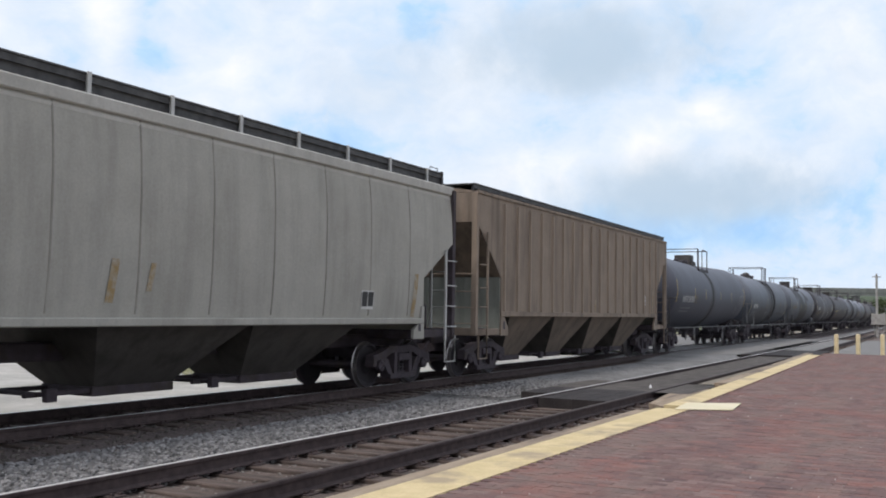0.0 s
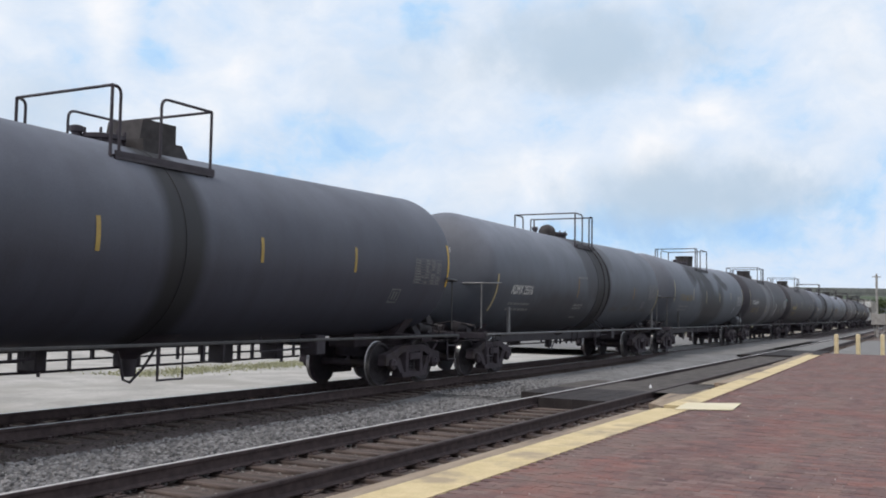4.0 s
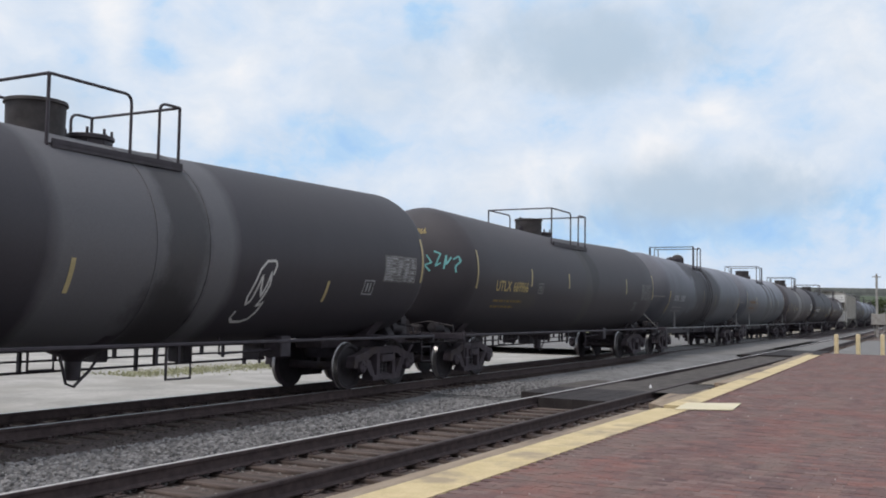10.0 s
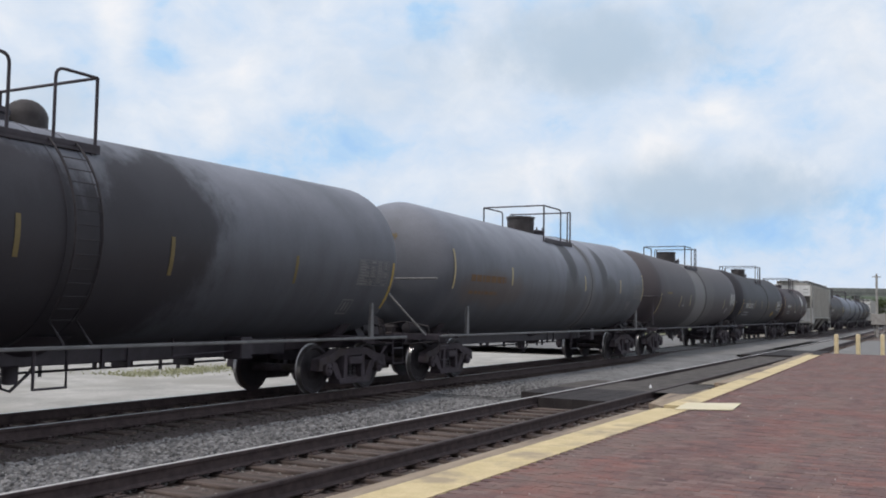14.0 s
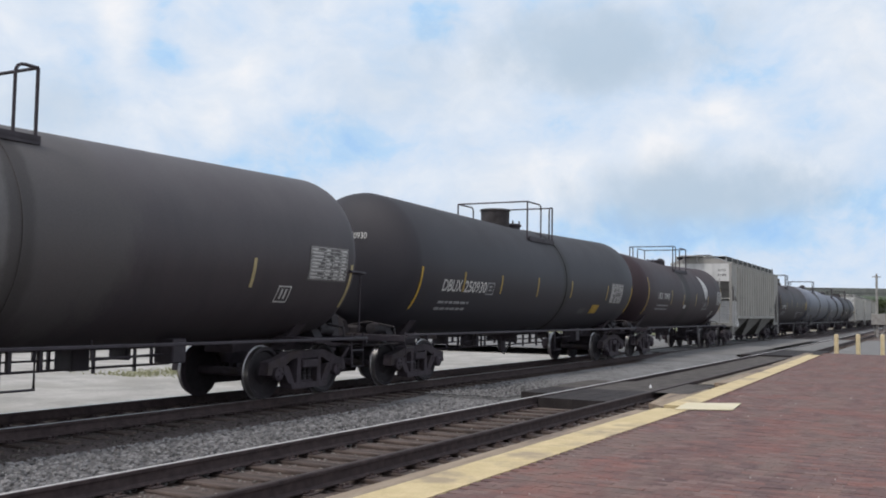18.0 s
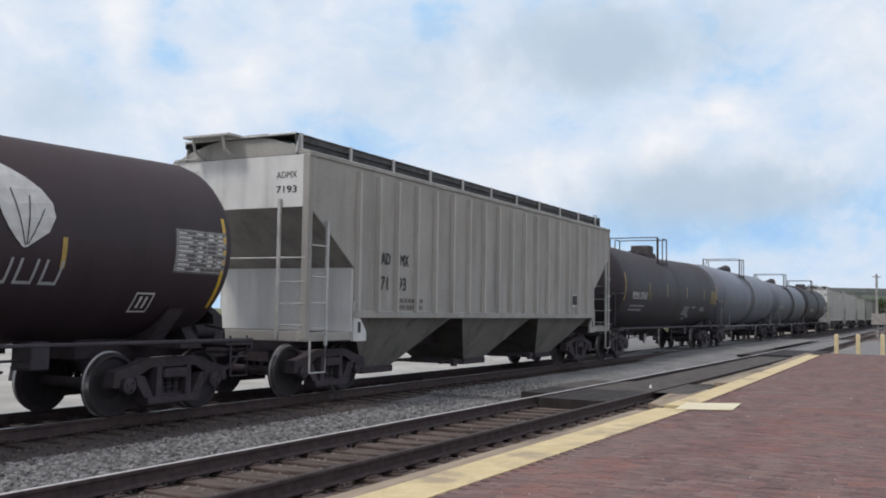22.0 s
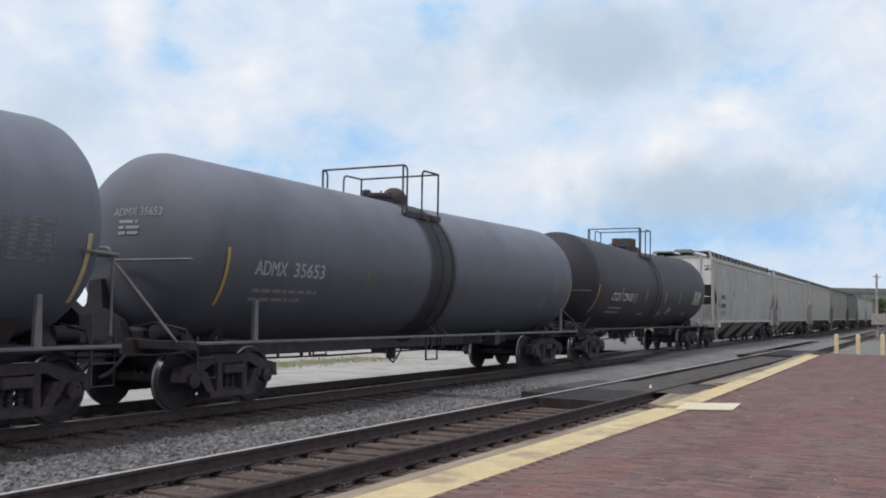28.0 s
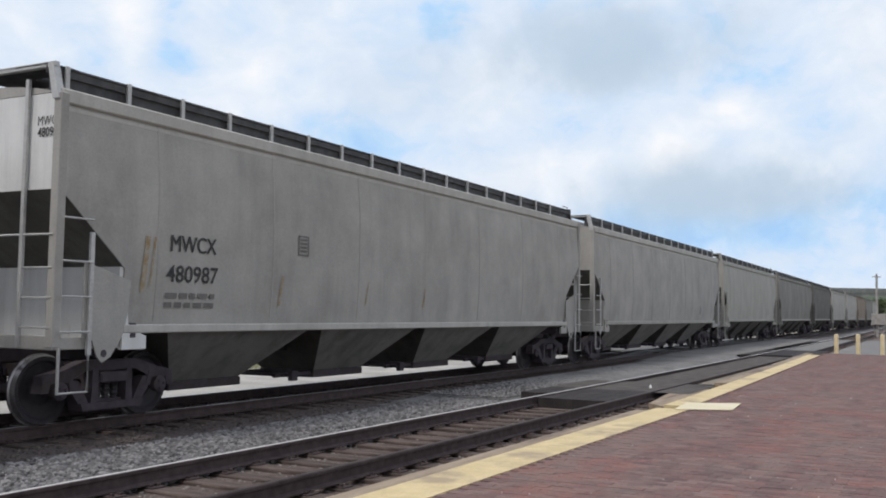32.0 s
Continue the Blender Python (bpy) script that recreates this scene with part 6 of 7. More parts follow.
TANK, HOP = tank_car, hopper_car
CARS = [
    (-0.4, 19.7, HOP, dict(post_paint=M["iron"], paint=H["pale"], lip_paint=H["lip"], eave=4.33, sill=1.36, curved=True, bays=(-6.5, -3.45, 0.98, 4.2), bay_half=1.58, bay_out=0.75, bay_y=0.5, gap=0.60, brackets=12, bracket_span=(-8.55, 8.55), walk_h=0.38, bay_paint=H["bay_shaded"], trim=M["galv"], stains=((-0.5, 1.93, 0.14, 0.6), (0.2, 2.0, 0.10, 0.4), (7.65, 1.9, 0.16, 0.9)), box_x=5.72, frame_box=True, seams=11, seam_paint=H["seam"], za=3.15, zb=2.28, d=1.40,
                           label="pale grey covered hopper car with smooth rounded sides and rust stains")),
    (19.7, 38.1, HOP, dict(rib_d=0.05, ladder_top=4.05, tc=7.15, paint=H["brown"], eave=4.44, sill=1.57, curved=False, bays=(-4.83, -1.60, 1.63, 4.83), bay_half=1.58, gap=0.55, za=3.72, zb=2.43, d=1.42, stains=((6.6, 2.05, 0.09, 0.85), (-0.05, 1.85, 0.09, 0.35)), box_x=5.4, box_ink=M["ink_white"], rib_paint=H["brown_rib_lit"], ribs=18, brackets=0, bay_paint=H["brown_dark"], walk_h=0.20, walk_y=1.50, trim=H["brown"], bulk_paint=H["green_grey"], slope_paint=H["brown_dark"],
                           label="weathered brown covered hopper car with ribbed sides")),
    (38.1, 56.25, TANK, dict(paint=P["natx"], top=4.12, strip_z=(2.12, 3.05), end_rail="bar", rail=(-1.54, 0.52, 1.01, 4.72, 0.16, 1.10), hatch="flare", hatch_x=0.03, foot_x=-0.7, text=[("NATX 251563", -6.60, 2.14, 0.27, 2.05)], bars=((-4.42, 2.31, 2.78), (-2.18, 2.31, 2.78), (1.23, 2.33, 2.74), (4.0, 2.29, 2.76)), square=(-4.36, 2.13), panel=(6.25, 2.16, 1.15, 0.52), bright=True, trim=M["trim_dark"], bands=(-0.5,),
                             label="dark blue-grey tank car with white stencilled marks")),
    (56.25, 73.76, TANK, dict(bar_ink=M["reflect_rust"], paint=P["t2"], bend=0.06, top=4.08, posts=True, end_rail="bar", rail=(-0.49, 1.15, 1.03, 4.74, 0.68, 0.30), hatch="dome", hatch_x=-0.27, man_dx=0.78, dome_r=0.27, valve_x=-1.05, foot_x=0.49, text=[("ADMX 25516", -6.47, 2.06, 0.24, 1.38)], bars=((-1.52, 2.06, 2.62), (1.38, 2.10, 2.42), (4.3, 2.1, 2.5)), tags=((1.9, 1.68, 0.9, 0.12, "ink_dark"), (3.3, 1.70, 0.8, 0.14, "ink_dark"), (4.6, 1.68, 0.55, 0.16, "ink_dark"), (5.72, 1.68, 0.6, 0.12, "ink_dark")),
                              notes=((-1.6, 2.63, 0.92, 1, 0.06, "ink_dim"), (-1.6, 1.80, 0.9, 2, 0.06, "ink_dim"), (-1.35, 1.44, 0.6, 1, 0.05, "ink_dim")), trim=M["trim_grey"], bands=(0.3, 1.5), ladder_x=0.85,
                              label="sooty dark grey tank car with a dark spill ring")),
    (73.76, 91.85, TANK, dict(paint=P["t3"], head_at=(0.43, 0.62), top=4.06, posts=True, strip_z=(2.12, 3.0), end_rail="bar", rail=(-1.32, 1.20, 0.95, 4.72, 0.40, 1.45), hatch="drum", hatch_x=0.50, man_dx=-0.85, foot_x=-0.58, text=[("UTLX 661130", -6.66, 2.20, 0.24, 2.04)], ink=M["ink_amber"], bars=((-4.28, 2.25, 2.73), (-1.6, 2.17, 2.69), (1.45, 2.22, 2.67), (4.24, 2.40, 2.74)), panel=(6.11, 2.12, 1.17, 0.48), panel_back=M["panel_grey"], panel_ink=M["ink_mid"], placards=((5.45, 1.73),), trim=M["trim_dark"], reservoir=True,
                              label="smoke-stained grey tank car with faded amber marks")),
    (91.85, 109.82, TANK, dict(paint=P["t4"], head_at=(0.53, 0.72), top=4.08, panel_ink=M["ink_mid"], panel_back=M["panel_back"], strip_z=(2.18, 3.10), scrawl=(2.05, 1.36), rail=(-1.49, 0.94, 0.96, 4.66, 1.45, 0.42), hatch="drum", hatch_x=-0.91, foot_x=0.55, head_ink=M["ink_yellow"], head_rows=6, text=[("UTLX", -6.79, 2.25, 0.25, 1.02), ("667139", -5.68, 2.25, 0.25, 0.95)], ink=M["ink_white"], ink_small=M["ink_amber"], bars=((-4.52, 1.72, 2.17), (-1.45, 1.74, 2.20), (4.30, 1.72, 2.10)), panel=(6.15, 2.18, 1.21, 0.48), placards=((5.48, 1.88),), trim=M["black"], bands=(1.10, 0.0), end_rail=False,
                               label="black tank car with a dusty grey band and white marks")),
    (109.82, 127.80, TANK, dict(paint=P["t5"], head_at=(0.50, 0.85), top=4.05, strip_z=(2.14, 3.05), rail=(-1.58, 1.40, 1.03, 4.69, 1.63, 0.65), hatch="drum", hatch_x=-0.88, foot_x=0.48, head_rows=4, text=[("UTLX", -6.52, 2.12, 0.25, 0.92), ("669966", -5.46, 2.12, 0.25, 0.96)], ink=M["ink_yellow"], ink_small=M["ink_amber"], bars=((-4.29, 2.28, 2.74), (-1.42, 2.30, 2.73), (4.28, 2.27, 2.78)), placards=((-3.8, 2.10), (5.47, 1.72)), panel=(6.17, 2.10, 1.16, 0.56), trim=M["black"], end_rail=False, graffiti=True,
                                label="dull black tank car with yellow marks and teal graffiti")),
    (127.80, 145.54, TANK, dict(bar_ink=M["reflect_dim"], strip_ink=M["reflect_mid"], paint=P["t6"], bend=0.06, head_at=(0.29, 0.28), top=4.10, posts=True, rail=(-1.25, 0.34, 1.02, 4.75, 0.18, 0.70), hatch="dome", hatch_x=0.0, foot_x=-0.63, ladder_x=-0.25, text=[("ADMX", -6.76, 2.15, 0.24, 0.73), ("26307", -5.76, 2.15, 0.24, 0.88)], ink=M["ink_mid"], bars=((-1.25, 2.16, 2.69), (1.36, 2.04, 2.60), (4.34, 2.02, 2.50)), panel=(6.28, 2.06, 1.08, 0.48), placards=((6.05, 1.50),), trim=M["trim_grey"], bright=True, bands=(-0.5, 0.05),
                                label="dusty grey tank car with dark spill stains")),
    (145.54, 163.33, TANK, dict(paint=P["t7"], head_at=(0.55, 0.62), top=4.06, posts=True, strip_z=(2.10, 3.0), rail=(-0.76, 1.45, 0.97, 4.72, 1.38, 0.25), hatch="drum", hatch_x=-0.21, foot_x=0.5, bars=((-4.3, 2.27, 2.73), (1.3, 2.27, 2.73), (4.86, 2.27, 2.73)), notes=((-6.7, 2.30, 2.0, 1, 0.16, "ink_rust"), (-6.7, 2.0, 1.6, 1, 0.08, "ink_rust")), head="UTLX 661139", head_ink=M["ink_amber"], panel=(6.45, 2.12, 1.06, 0.5), placards=((5.89, 1.74),), trim=M["trim_grey"], bands=(1.95,),
                                label="light dusty grey tank car streaked with soot")),
    (163.33, 181.28, TANK, dict(paint=P["t8"], head_at=(0.55, 0.70), top=4.06, end_rail="bar", strip_z=(1.63, 2.42), rail=(-1.24, 1.03, 0.94, 4.69, 1.30, 0.34), hatch="drum", hatch_x=-0.85, foot_x=0.49, bars=((-4.41, 1.92, 2.37), (-2.66, 1.99, 2.42), (4.83, 1.92, 2.40)), notes=((-6.71, 2.42, 0.85, 1, 0.07, "ink_amber"), (-3.95, 1.95, 0.42, 1, 0.06, "ink_mid"), (-6.7, 1.75, 1.6, 2, 0.08, "ink_dark")), tags=((-3.78, 2.0, 0.03, 0.35, "ink_mid"),), head="UTLX 663135", head_ink=M["ink_amber"], panel=(6.32, 2.12, 1.14, 0.56), placards=((5.57, 1.69),), panel_back=M["panel_back"], panel_ink=M["ink_white"], trim=M["black"], bands=(0.45,),
                                label="brownish black tank car with a pale dusty band")),
    (181.28, 199.2, TANK, dict(paint=P["t9"], top=4.10, panel_back=M["panel_back"], panel_ink=M["ink_white"], placards=(), rail_low=1.06, end_rail=False, rail=(-0.83, 1.06, 1.08, 4.67, 1.0, 0.24), hatch="drum", hatch_x=-0.62, foot_x=0.58, text=[("DBUX", -6.56, 2.04, 0.26, 0.92), ("250930", -5.50, 2.04, 0.26, 1.16)], ink_small=M["ink_mid"], bars=((-5.56, 2.04, 2.50), (-3.48, 2.04, 2.50), (-1.08, 2.02, 2.53), (1.55, 2.03, 2.53), (4.95, 2.02, 2.49)), square=(-4.30, 2.0), square_ink=M["ink_mid"], panel=(5.34, 1.96, 1.25, 0.60),
                               tags=((3.82, 1.59, 0.68, 0.27, "tag_yellow"), (2.75, 1.58, 0.55, 0.16, "ink_dark")), trim=M["black"], bright=True, bands=(1.1,),
                               label="clean black tank car with bold white marks")),
    (199.2, 215.43, TANK, dict(end_rail=False, paint=P["t10"], panel_back=M["panel_back"], panel_ink=M["ink_white"], rail_low=1.06, R=1.42, top=3.87, strip_z=(1.58, 2.98), rail=(-1.25, 1.14, 0.95, 4.54, 0.50, 1.18), hatch="dome", hatch_x=0.30, dome_r=0.20, man_dx=-1.0, valve_x=0.85, foot_x=-0.85, text=[("UELX", -5.36, 2.20, 0.24, 0.72), ("78492", -4.45, 2.20, 0.24, 0.86)], ink_small=M["ink_mid"], bars=((-3.2, 2.0, 2.58), (-1.14, 1.99, 2.46), (1.2, 2.01, 2.51), (3.73, 2.06, 2.46)), tags=((-1.03, 1.86, 0.34, 0.16, "ink_white"),), panel=(5.73, 2.12, 1.05, 0.60), placards=((5.15, 1.50),), trim=M["black"], leaf=True, bright=True,
                               label="dark maroon tank car with a white leaf emblem")),
    (215.43, 233.33, HOP, dict(tc=6.85, paint=H["ribbed"], W=1.58, eave=4.32, sill=1.53, curved=False, bays=(-4.65, 0.0, 4.65), bay_half=2.15, rib_paint=H["lip"], za=3.38, zb=2.35, d=1.48, box_x=4.9, frame_box=True, rib_x=[-6.79, -6.08, -5.36] + [-4.56 + 0.818 * k for k in range(14)], end_step=True, roof_rise=0.38, slope_paint=H["slope_grey"], brackets=11, bracket_span=(-8.25, 7.7), bay_paint=H["bay_grey"], bay_end=H["bay_shaded"], walk_h=0.37, trim=M["galv"], end_paint=H["white_end"],
                               end_text=(("ADMX", 0.42), ("7193", 0.68)), text=[("AD", -5.93, 2.49, 0.23, 0.34), ("MX", -5.20, 2.49, 0.23, 0.34), ("71", -5.94, 1.99, 0.26, 0.28), ("93", -5.28, 1.99, 0.26, 0.33)], label="light grey covered hopper car with ribbed sides and white ends")),
    (233.33, 251.18, TANK, dict(paint=P["t11"], head_at=(0.26, 0.48), top=4.07, rail_low=1.06, strip_z=(2.06, 3.03), notes=((1.3, 1.88, 1.2, 4, 0.06, "ink_mid"), (2.8, 1.89, 0.85, 1, 0.06, "ink_mid"), (4.5, 1.88, 0.95, 2, 0.06, "ink_mid")), smudge=(2.5, 1.50), end_rail="bar", rail=(-1.44, 0.06, 1.01, 4.71, 0.16, 0.66), hatch="flare", hatch_x=-0.05, foot_x=-0.74, text=[("PLMX", -6.61, 2.14, 0.25, 0.86), ("25167", -5.59, 2.14, 0.25, 0.89)], ink_small=M["ink_mid"], bars=((-4.49, 2.27, 2.75), (-1.84, 2.30, 2.79), (1.48, 2.28, 2.78), (4.83, 2.26, 2.77)), square=(-4.50, 2.12), panel=(6.33, 2.14, 1.16, 0.55), panel_back=M["panel_olive"], placards=(), panel_ink=M["ink_amber"], trim=M["black"], bright=True,
                                label="black tank car with a brown dusty top and white marks")),
    (251.18, 269.65, TANK, dict(paint=P["t12"], bend=0.06, posts=True, end_rail="bar", top=4.18, rail=(-1.42, 0.06, 1.02, 4.84, 0.16, 0.66), hatch="dome", hatch_x=-0.10, foot_x=-0.7, bars=((-1.3, 2.05, 2.5), (1.6, 2.05, 2.5), (4.6, 2.02, 2.47)), notes=((-6.1, 2.22, 1.9, 1, 0.2, "ink_pale"),), trim=M["trim_grey"], bands=(-0.45, 0.5),
                                label="plain blue-grey tank car with faint soot streaks")),
    (269.65, 287.53, TANK, dict(bar_ink=M["reflect_dim"], strip_ink=M["reflect_mid"], paint=P["t13"], bend=0.06, head_at=(0.22, 0.45), top=4.07, posts=True, rail=(-1.45, 0.15, 1.05, 4.72, 0.18, 0.76), hatch="dome", hatch_x=-0.07, foot_x=-0.82, ladder_x=-0.45, text=[("ADMX", -6.90, 2.13, 0.24, 0.83), ("35653", -5.87, 2.13, 0.24, 0.90)], ink=M["ink_mid"], bars=((-3.5, 2.08, 2.40), (1.37, 2.01, 2.49), (4.3, 2.02, 2.30)), trim=M["trim_grey"], bright=True, bands=(-0.95, 0.1),
                                label="blue-grey tank car with a black ladder ring")),
    (287.53, 305.5, TANK, dict(paint=P["t14"], head_at=(0.50, 0.24), rail_low=1.06, placards=(), top=4.18, rail=(-1.34, 0.21, 1.02, 4.87, 0.18, 0.71), hatch="flare", hatch_x=0.03, foot_x=-0.68, ladder_x=-0.68, text=[("CTCX", -6.10, 2.04, 0.26, 0.90), ("729103", -4.90, 2.04, 0.26, 1.13)], ink_small=M["ink_mid"], bars=((-5.04, 2.03, 2.50), (-2.03, 2.05, 2.49), (0.72, 2.03, 2.50), (3.10, 2.04, 2.46), (5.48, 2.03, 2.40)), square=(-3.62, 2.0), square_ink=M["ink_mid"], panel=(5.62, 2.05, 1.20, 0.55),
                               notes=((0.37, 1.64, 0.45, 2, 0.05, "ink_mid"), (1.59, 1.80, 0.60, 3, 0.06, "ink_mid"), (4.6, 1.64, 0.5, 2, 0.05, "ink_mid"), (-2.3, 1.57, 0.7, 1, 0.05, "ink_mid")), trim=M["black"], bright=True, slant=0.16, panel_back=M["panel_back"], panel_ink=M["ink_white"],
                               label="black tank car with white italic marks")),
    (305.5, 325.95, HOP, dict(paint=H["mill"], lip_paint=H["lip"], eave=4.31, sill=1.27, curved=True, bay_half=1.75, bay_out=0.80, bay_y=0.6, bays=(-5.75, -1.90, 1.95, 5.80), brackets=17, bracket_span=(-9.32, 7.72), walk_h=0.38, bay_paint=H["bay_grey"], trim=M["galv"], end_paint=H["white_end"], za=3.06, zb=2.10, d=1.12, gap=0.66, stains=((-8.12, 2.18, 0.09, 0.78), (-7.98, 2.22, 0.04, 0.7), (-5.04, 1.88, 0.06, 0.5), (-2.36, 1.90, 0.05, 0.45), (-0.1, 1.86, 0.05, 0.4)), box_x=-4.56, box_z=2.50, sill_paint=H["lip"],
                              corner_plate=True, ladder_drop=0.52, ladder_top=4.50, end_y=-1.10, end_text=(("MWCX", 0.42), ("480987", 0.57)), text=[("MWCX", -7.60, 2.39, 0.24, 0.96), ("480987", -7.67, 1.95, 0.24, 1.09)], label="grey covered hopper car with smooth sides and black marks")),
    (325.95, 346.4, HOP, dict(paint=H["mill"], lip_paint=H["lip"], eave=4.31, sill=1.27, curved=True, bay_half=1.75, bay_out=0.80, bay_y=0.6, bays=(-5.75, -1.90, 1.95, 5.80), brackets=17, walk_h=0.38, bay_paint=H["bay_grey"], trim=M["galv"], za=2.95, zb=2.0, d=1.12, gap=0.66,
                              label="grey covered hopper car with smooth stained sides")),
]
_b = 346.4
for _l, _p, _w in ((19.5, "pale", "pale grey covered hopper car with streaked sides"), (21.2, "dirty", "dirty grey covered hopper car"), (17.8, "dark", "dark sooty covered hopper car"), (19.2, "mill", "grey covered hopper car with smooth sides"),
                   (19.2, "mill", "grey covered hopper car with smooth sides"), (19.2, "brown", "weathered brown covered hopper car"), (19.2, "dirty", "dirty grey covered hopper car"), (19.2, "mill", "grey covered hopper car with smooth sides"), (19.2, "dark", "dark sooty covered hopper car")):
    CARS.append((_b, _b + _l, HOP, dict(paint=H[_p], eave=4.31, sill=1.32, curved=True, bay_half=1.75, bay_out=0.80, bay_y=0.6, bays=(-5.6, -1.87, 1.87, 5.6), brackets=12, walk_h=0.40, bay_paint=H["bay_shaded"], trim=H[_p], za=3.0, zb=2.1, d=1.15, label=_w)))
    _b += _l

TRAIN = []
for _i, (_a0, _a1, _make, _spec) in enumerate(CARS):
    _spec["L"] = _a1 - _a0
    TRAIN.append((_make(_spec, _i), (_a0 + _a1) / 2))


def emblem_marks():
    """A pale leaf emblem and painted scrawls on the tank sides."""
    for i, (a0, a1, make, spec) in enumerate(CARS):
        car = TRAIN[i][0]
        if spec.get("leaf"):
            skin = on_side(1.42, 2.45, 0.012, tank_rise(spec))
            edge_l = [(2.72, 3.36), (2.70, 3.18), (2.72, 2.98), (2.76, 2.80), (2.82, 2.64), (2.90, 2.50), (2.99, 2.39), (3.10, 2.29)]
            edge_r = [(2.78, 3.40), (3.02, 3.30), (3.24, 3.19), (3.43, 3.05), (3.56, 2.88), (3.58, 2.70), (3.47, 2.50), (3.16, 2.30)]
            mark("emblem", car, M["ink_white"], [([p for q in zip(edge_l, edge_r) for p in q], [[2 * k, 2 * k + 1, 2 * k + 3, 2 * k + 2] for k in range(7)])], skin, "white leaf emblem")
            for vx, vz, tx, tz in ((3.12, 2.32, 2.96, 3.02), (3.14, 2.32, 3.22, 2.95), (3.16, 2.33, 3.42, 2.80)):
                mark("emblem", car, M["ink_black"], [bar_shape(vx - 0.008, vx + 0.008, vz, tz, tx - vx, 5)], on_side(1.42, 2.45, 0.017, tank_rise(spec)), "dark vein of the leaf emblem")
            for k in range(3):
                mark("emblem", car, M["ink_mid"], [bar_shape(2.66 + 0.38 * k, 2.70 + 0.38 * k, 1.84, 2.16, 0.06, 4), bar_shape(2.90 + 0.38 * k, 2.94 + 0.38 * k, 1.84, 2.16, 0.06, 4), bar_shape(2.70 + 0.38 * k, 2.90 + 0.38 * k, 1.84, 1.88, 0.0, 2)], skin, "faded block shape under the emblem")
        if spec.get("scrawl"):
            cx, cz = spec["scrawl"]
            strokes = ([(0.62, 1.02), (0.40, 1.00), (0.26, 0.86), (0.18, 0.62), (0.12, 0.40), (0.16, 0.28), (0.24, 0.34), (0.30, 0.62), (0.34, 0.78), (0.38, 0.55), (0.44, 0.42), (0.50, 0.60), (0.55, 0.84), (0.58, 0.62), (0.50, 0.38), (0.44, 0.26), (0.54, 0.30)],
                       [(0.62, 1.02), (0.66, 0.94), (0.60, 0.78)], [(0.02, 0.18), (0.00, 0.06), (0.10, 0.0), (0.30, 0.0), (0.46, 0.04), (0.54, 0.16), (0.58, 0.34)])
            for stroke in strokes:
                pts, faces = [], []
                fine = []
                for (xa, za), (xb, zb) in zip(stroke, stroke[1:]):
                    fine += [(cx + xa + (xb - xa) * f / 3, cz + za + (zb - za) * f / 3) for f in range(3)]
                fine.append((cx + stroke[-1][0], cz + stroke[-1][1]))
                for k, (x, z) in enumerate(fine):
                    xa, za = fine[max(k - 1, 0)]
                    xb, zb = fine[min(k + 1, len(fine) - 1)]
                    q = 0.022 / max(math.hypot(xb - xa, zb - za), 1e-6)
                    pts += [(x - (zb - za) * q, z + (xb - xa) * q), (x + (zb - za) * q, z - (xb - xa) * q)]
                faces = [[2 * k, 2 * k + 1, 2 * k + 3, 2 * k + 2] for k in range(len(fine) - 1)]
                mark("graffiti", car, M["ink_white"], [(pts, faces)], on_side(1.55, spec["top"] - 1.55, 0.012, tank_rise(spec)), "pale sprayed scrawl")
        if spec.get("smudge"):
            rng = random.Random(31)
            for k in range(9):
                x, z = spec["smudge"][0] + rng.uniform(-0.42, 0.42), spec["smudge"][1] + rng.uniform(-0.13, 0.13)
                w, h = rng.uniform(0.06, 0.16), rng.uniform(0.03, 0.09)
                ring = [(x + w * math.cos(a) * rng.uniform(0.7, 1.2), z + h * math.sin(a) * rng.uniform(0.7, 1.2)) for a in [6.283 * j / 9 for j in range(9)]]
                mark("graffiti", car, M["ink_mid"], [(ring, [list(range(9))])], on_side(1.55, spec["top"] - 1.55, 0.013, tank_rise(spec)), "pale rubbed chalk smudge")
        if spec.get("graffiti"):
            rng = random.Random(5)
            R, seam, q = 1.55, spec["L"] / 2 - 1.35, 0.019
            zc = spec["top"] - R + tank_rise(spec)(seam + 0.4)

            def head(y, z):
                return -(seam + 0.72 * math.sqrt(max(1 - (y * y + (z - zc) ** 2) / (R * R), 0.0))) - 0.014
            u = 0.66
            for k in range(9):
                w = rng.uniform(0.15, 0.19)
                z0, z1 = zc + 0.06 + rng.uniform(-0.05, 0.05) - 0.012 * k, zc + 0.42 + rng.uniform(-0.05, 0.08) - 0.008 * k
                glyph = (((0.1, 0), (0.35, 1), (0.45, 0.3), (1.1, 0.85)), ((0.2, 0.95), (1.0, 0.5), (0.0, 0.35), (0.8, 0.0)), ((0, 0.4), (1.1, 0.95), (0.6, 0.0), (0.9, 0.5)),
                         ((-0.1, 1), (0.9, 0.85), (0.2, 0.1), (1.0, 0.3)), ((0.0, 0.15), (0.5, 0.9), (1.0, 0.1), (0.3, 0.5)), ((0, 0.8), (0.6, 1), (0.9, 0.7), (0.3, 0.35), (0.4, 0)))[5 if k == 8 else (k * 2 + k // 4) % 5]
                zig = [(u - w * gu, z0 + (z1 - z0) * gz) for gu, gz in glyph]
                pts, faces = [], []
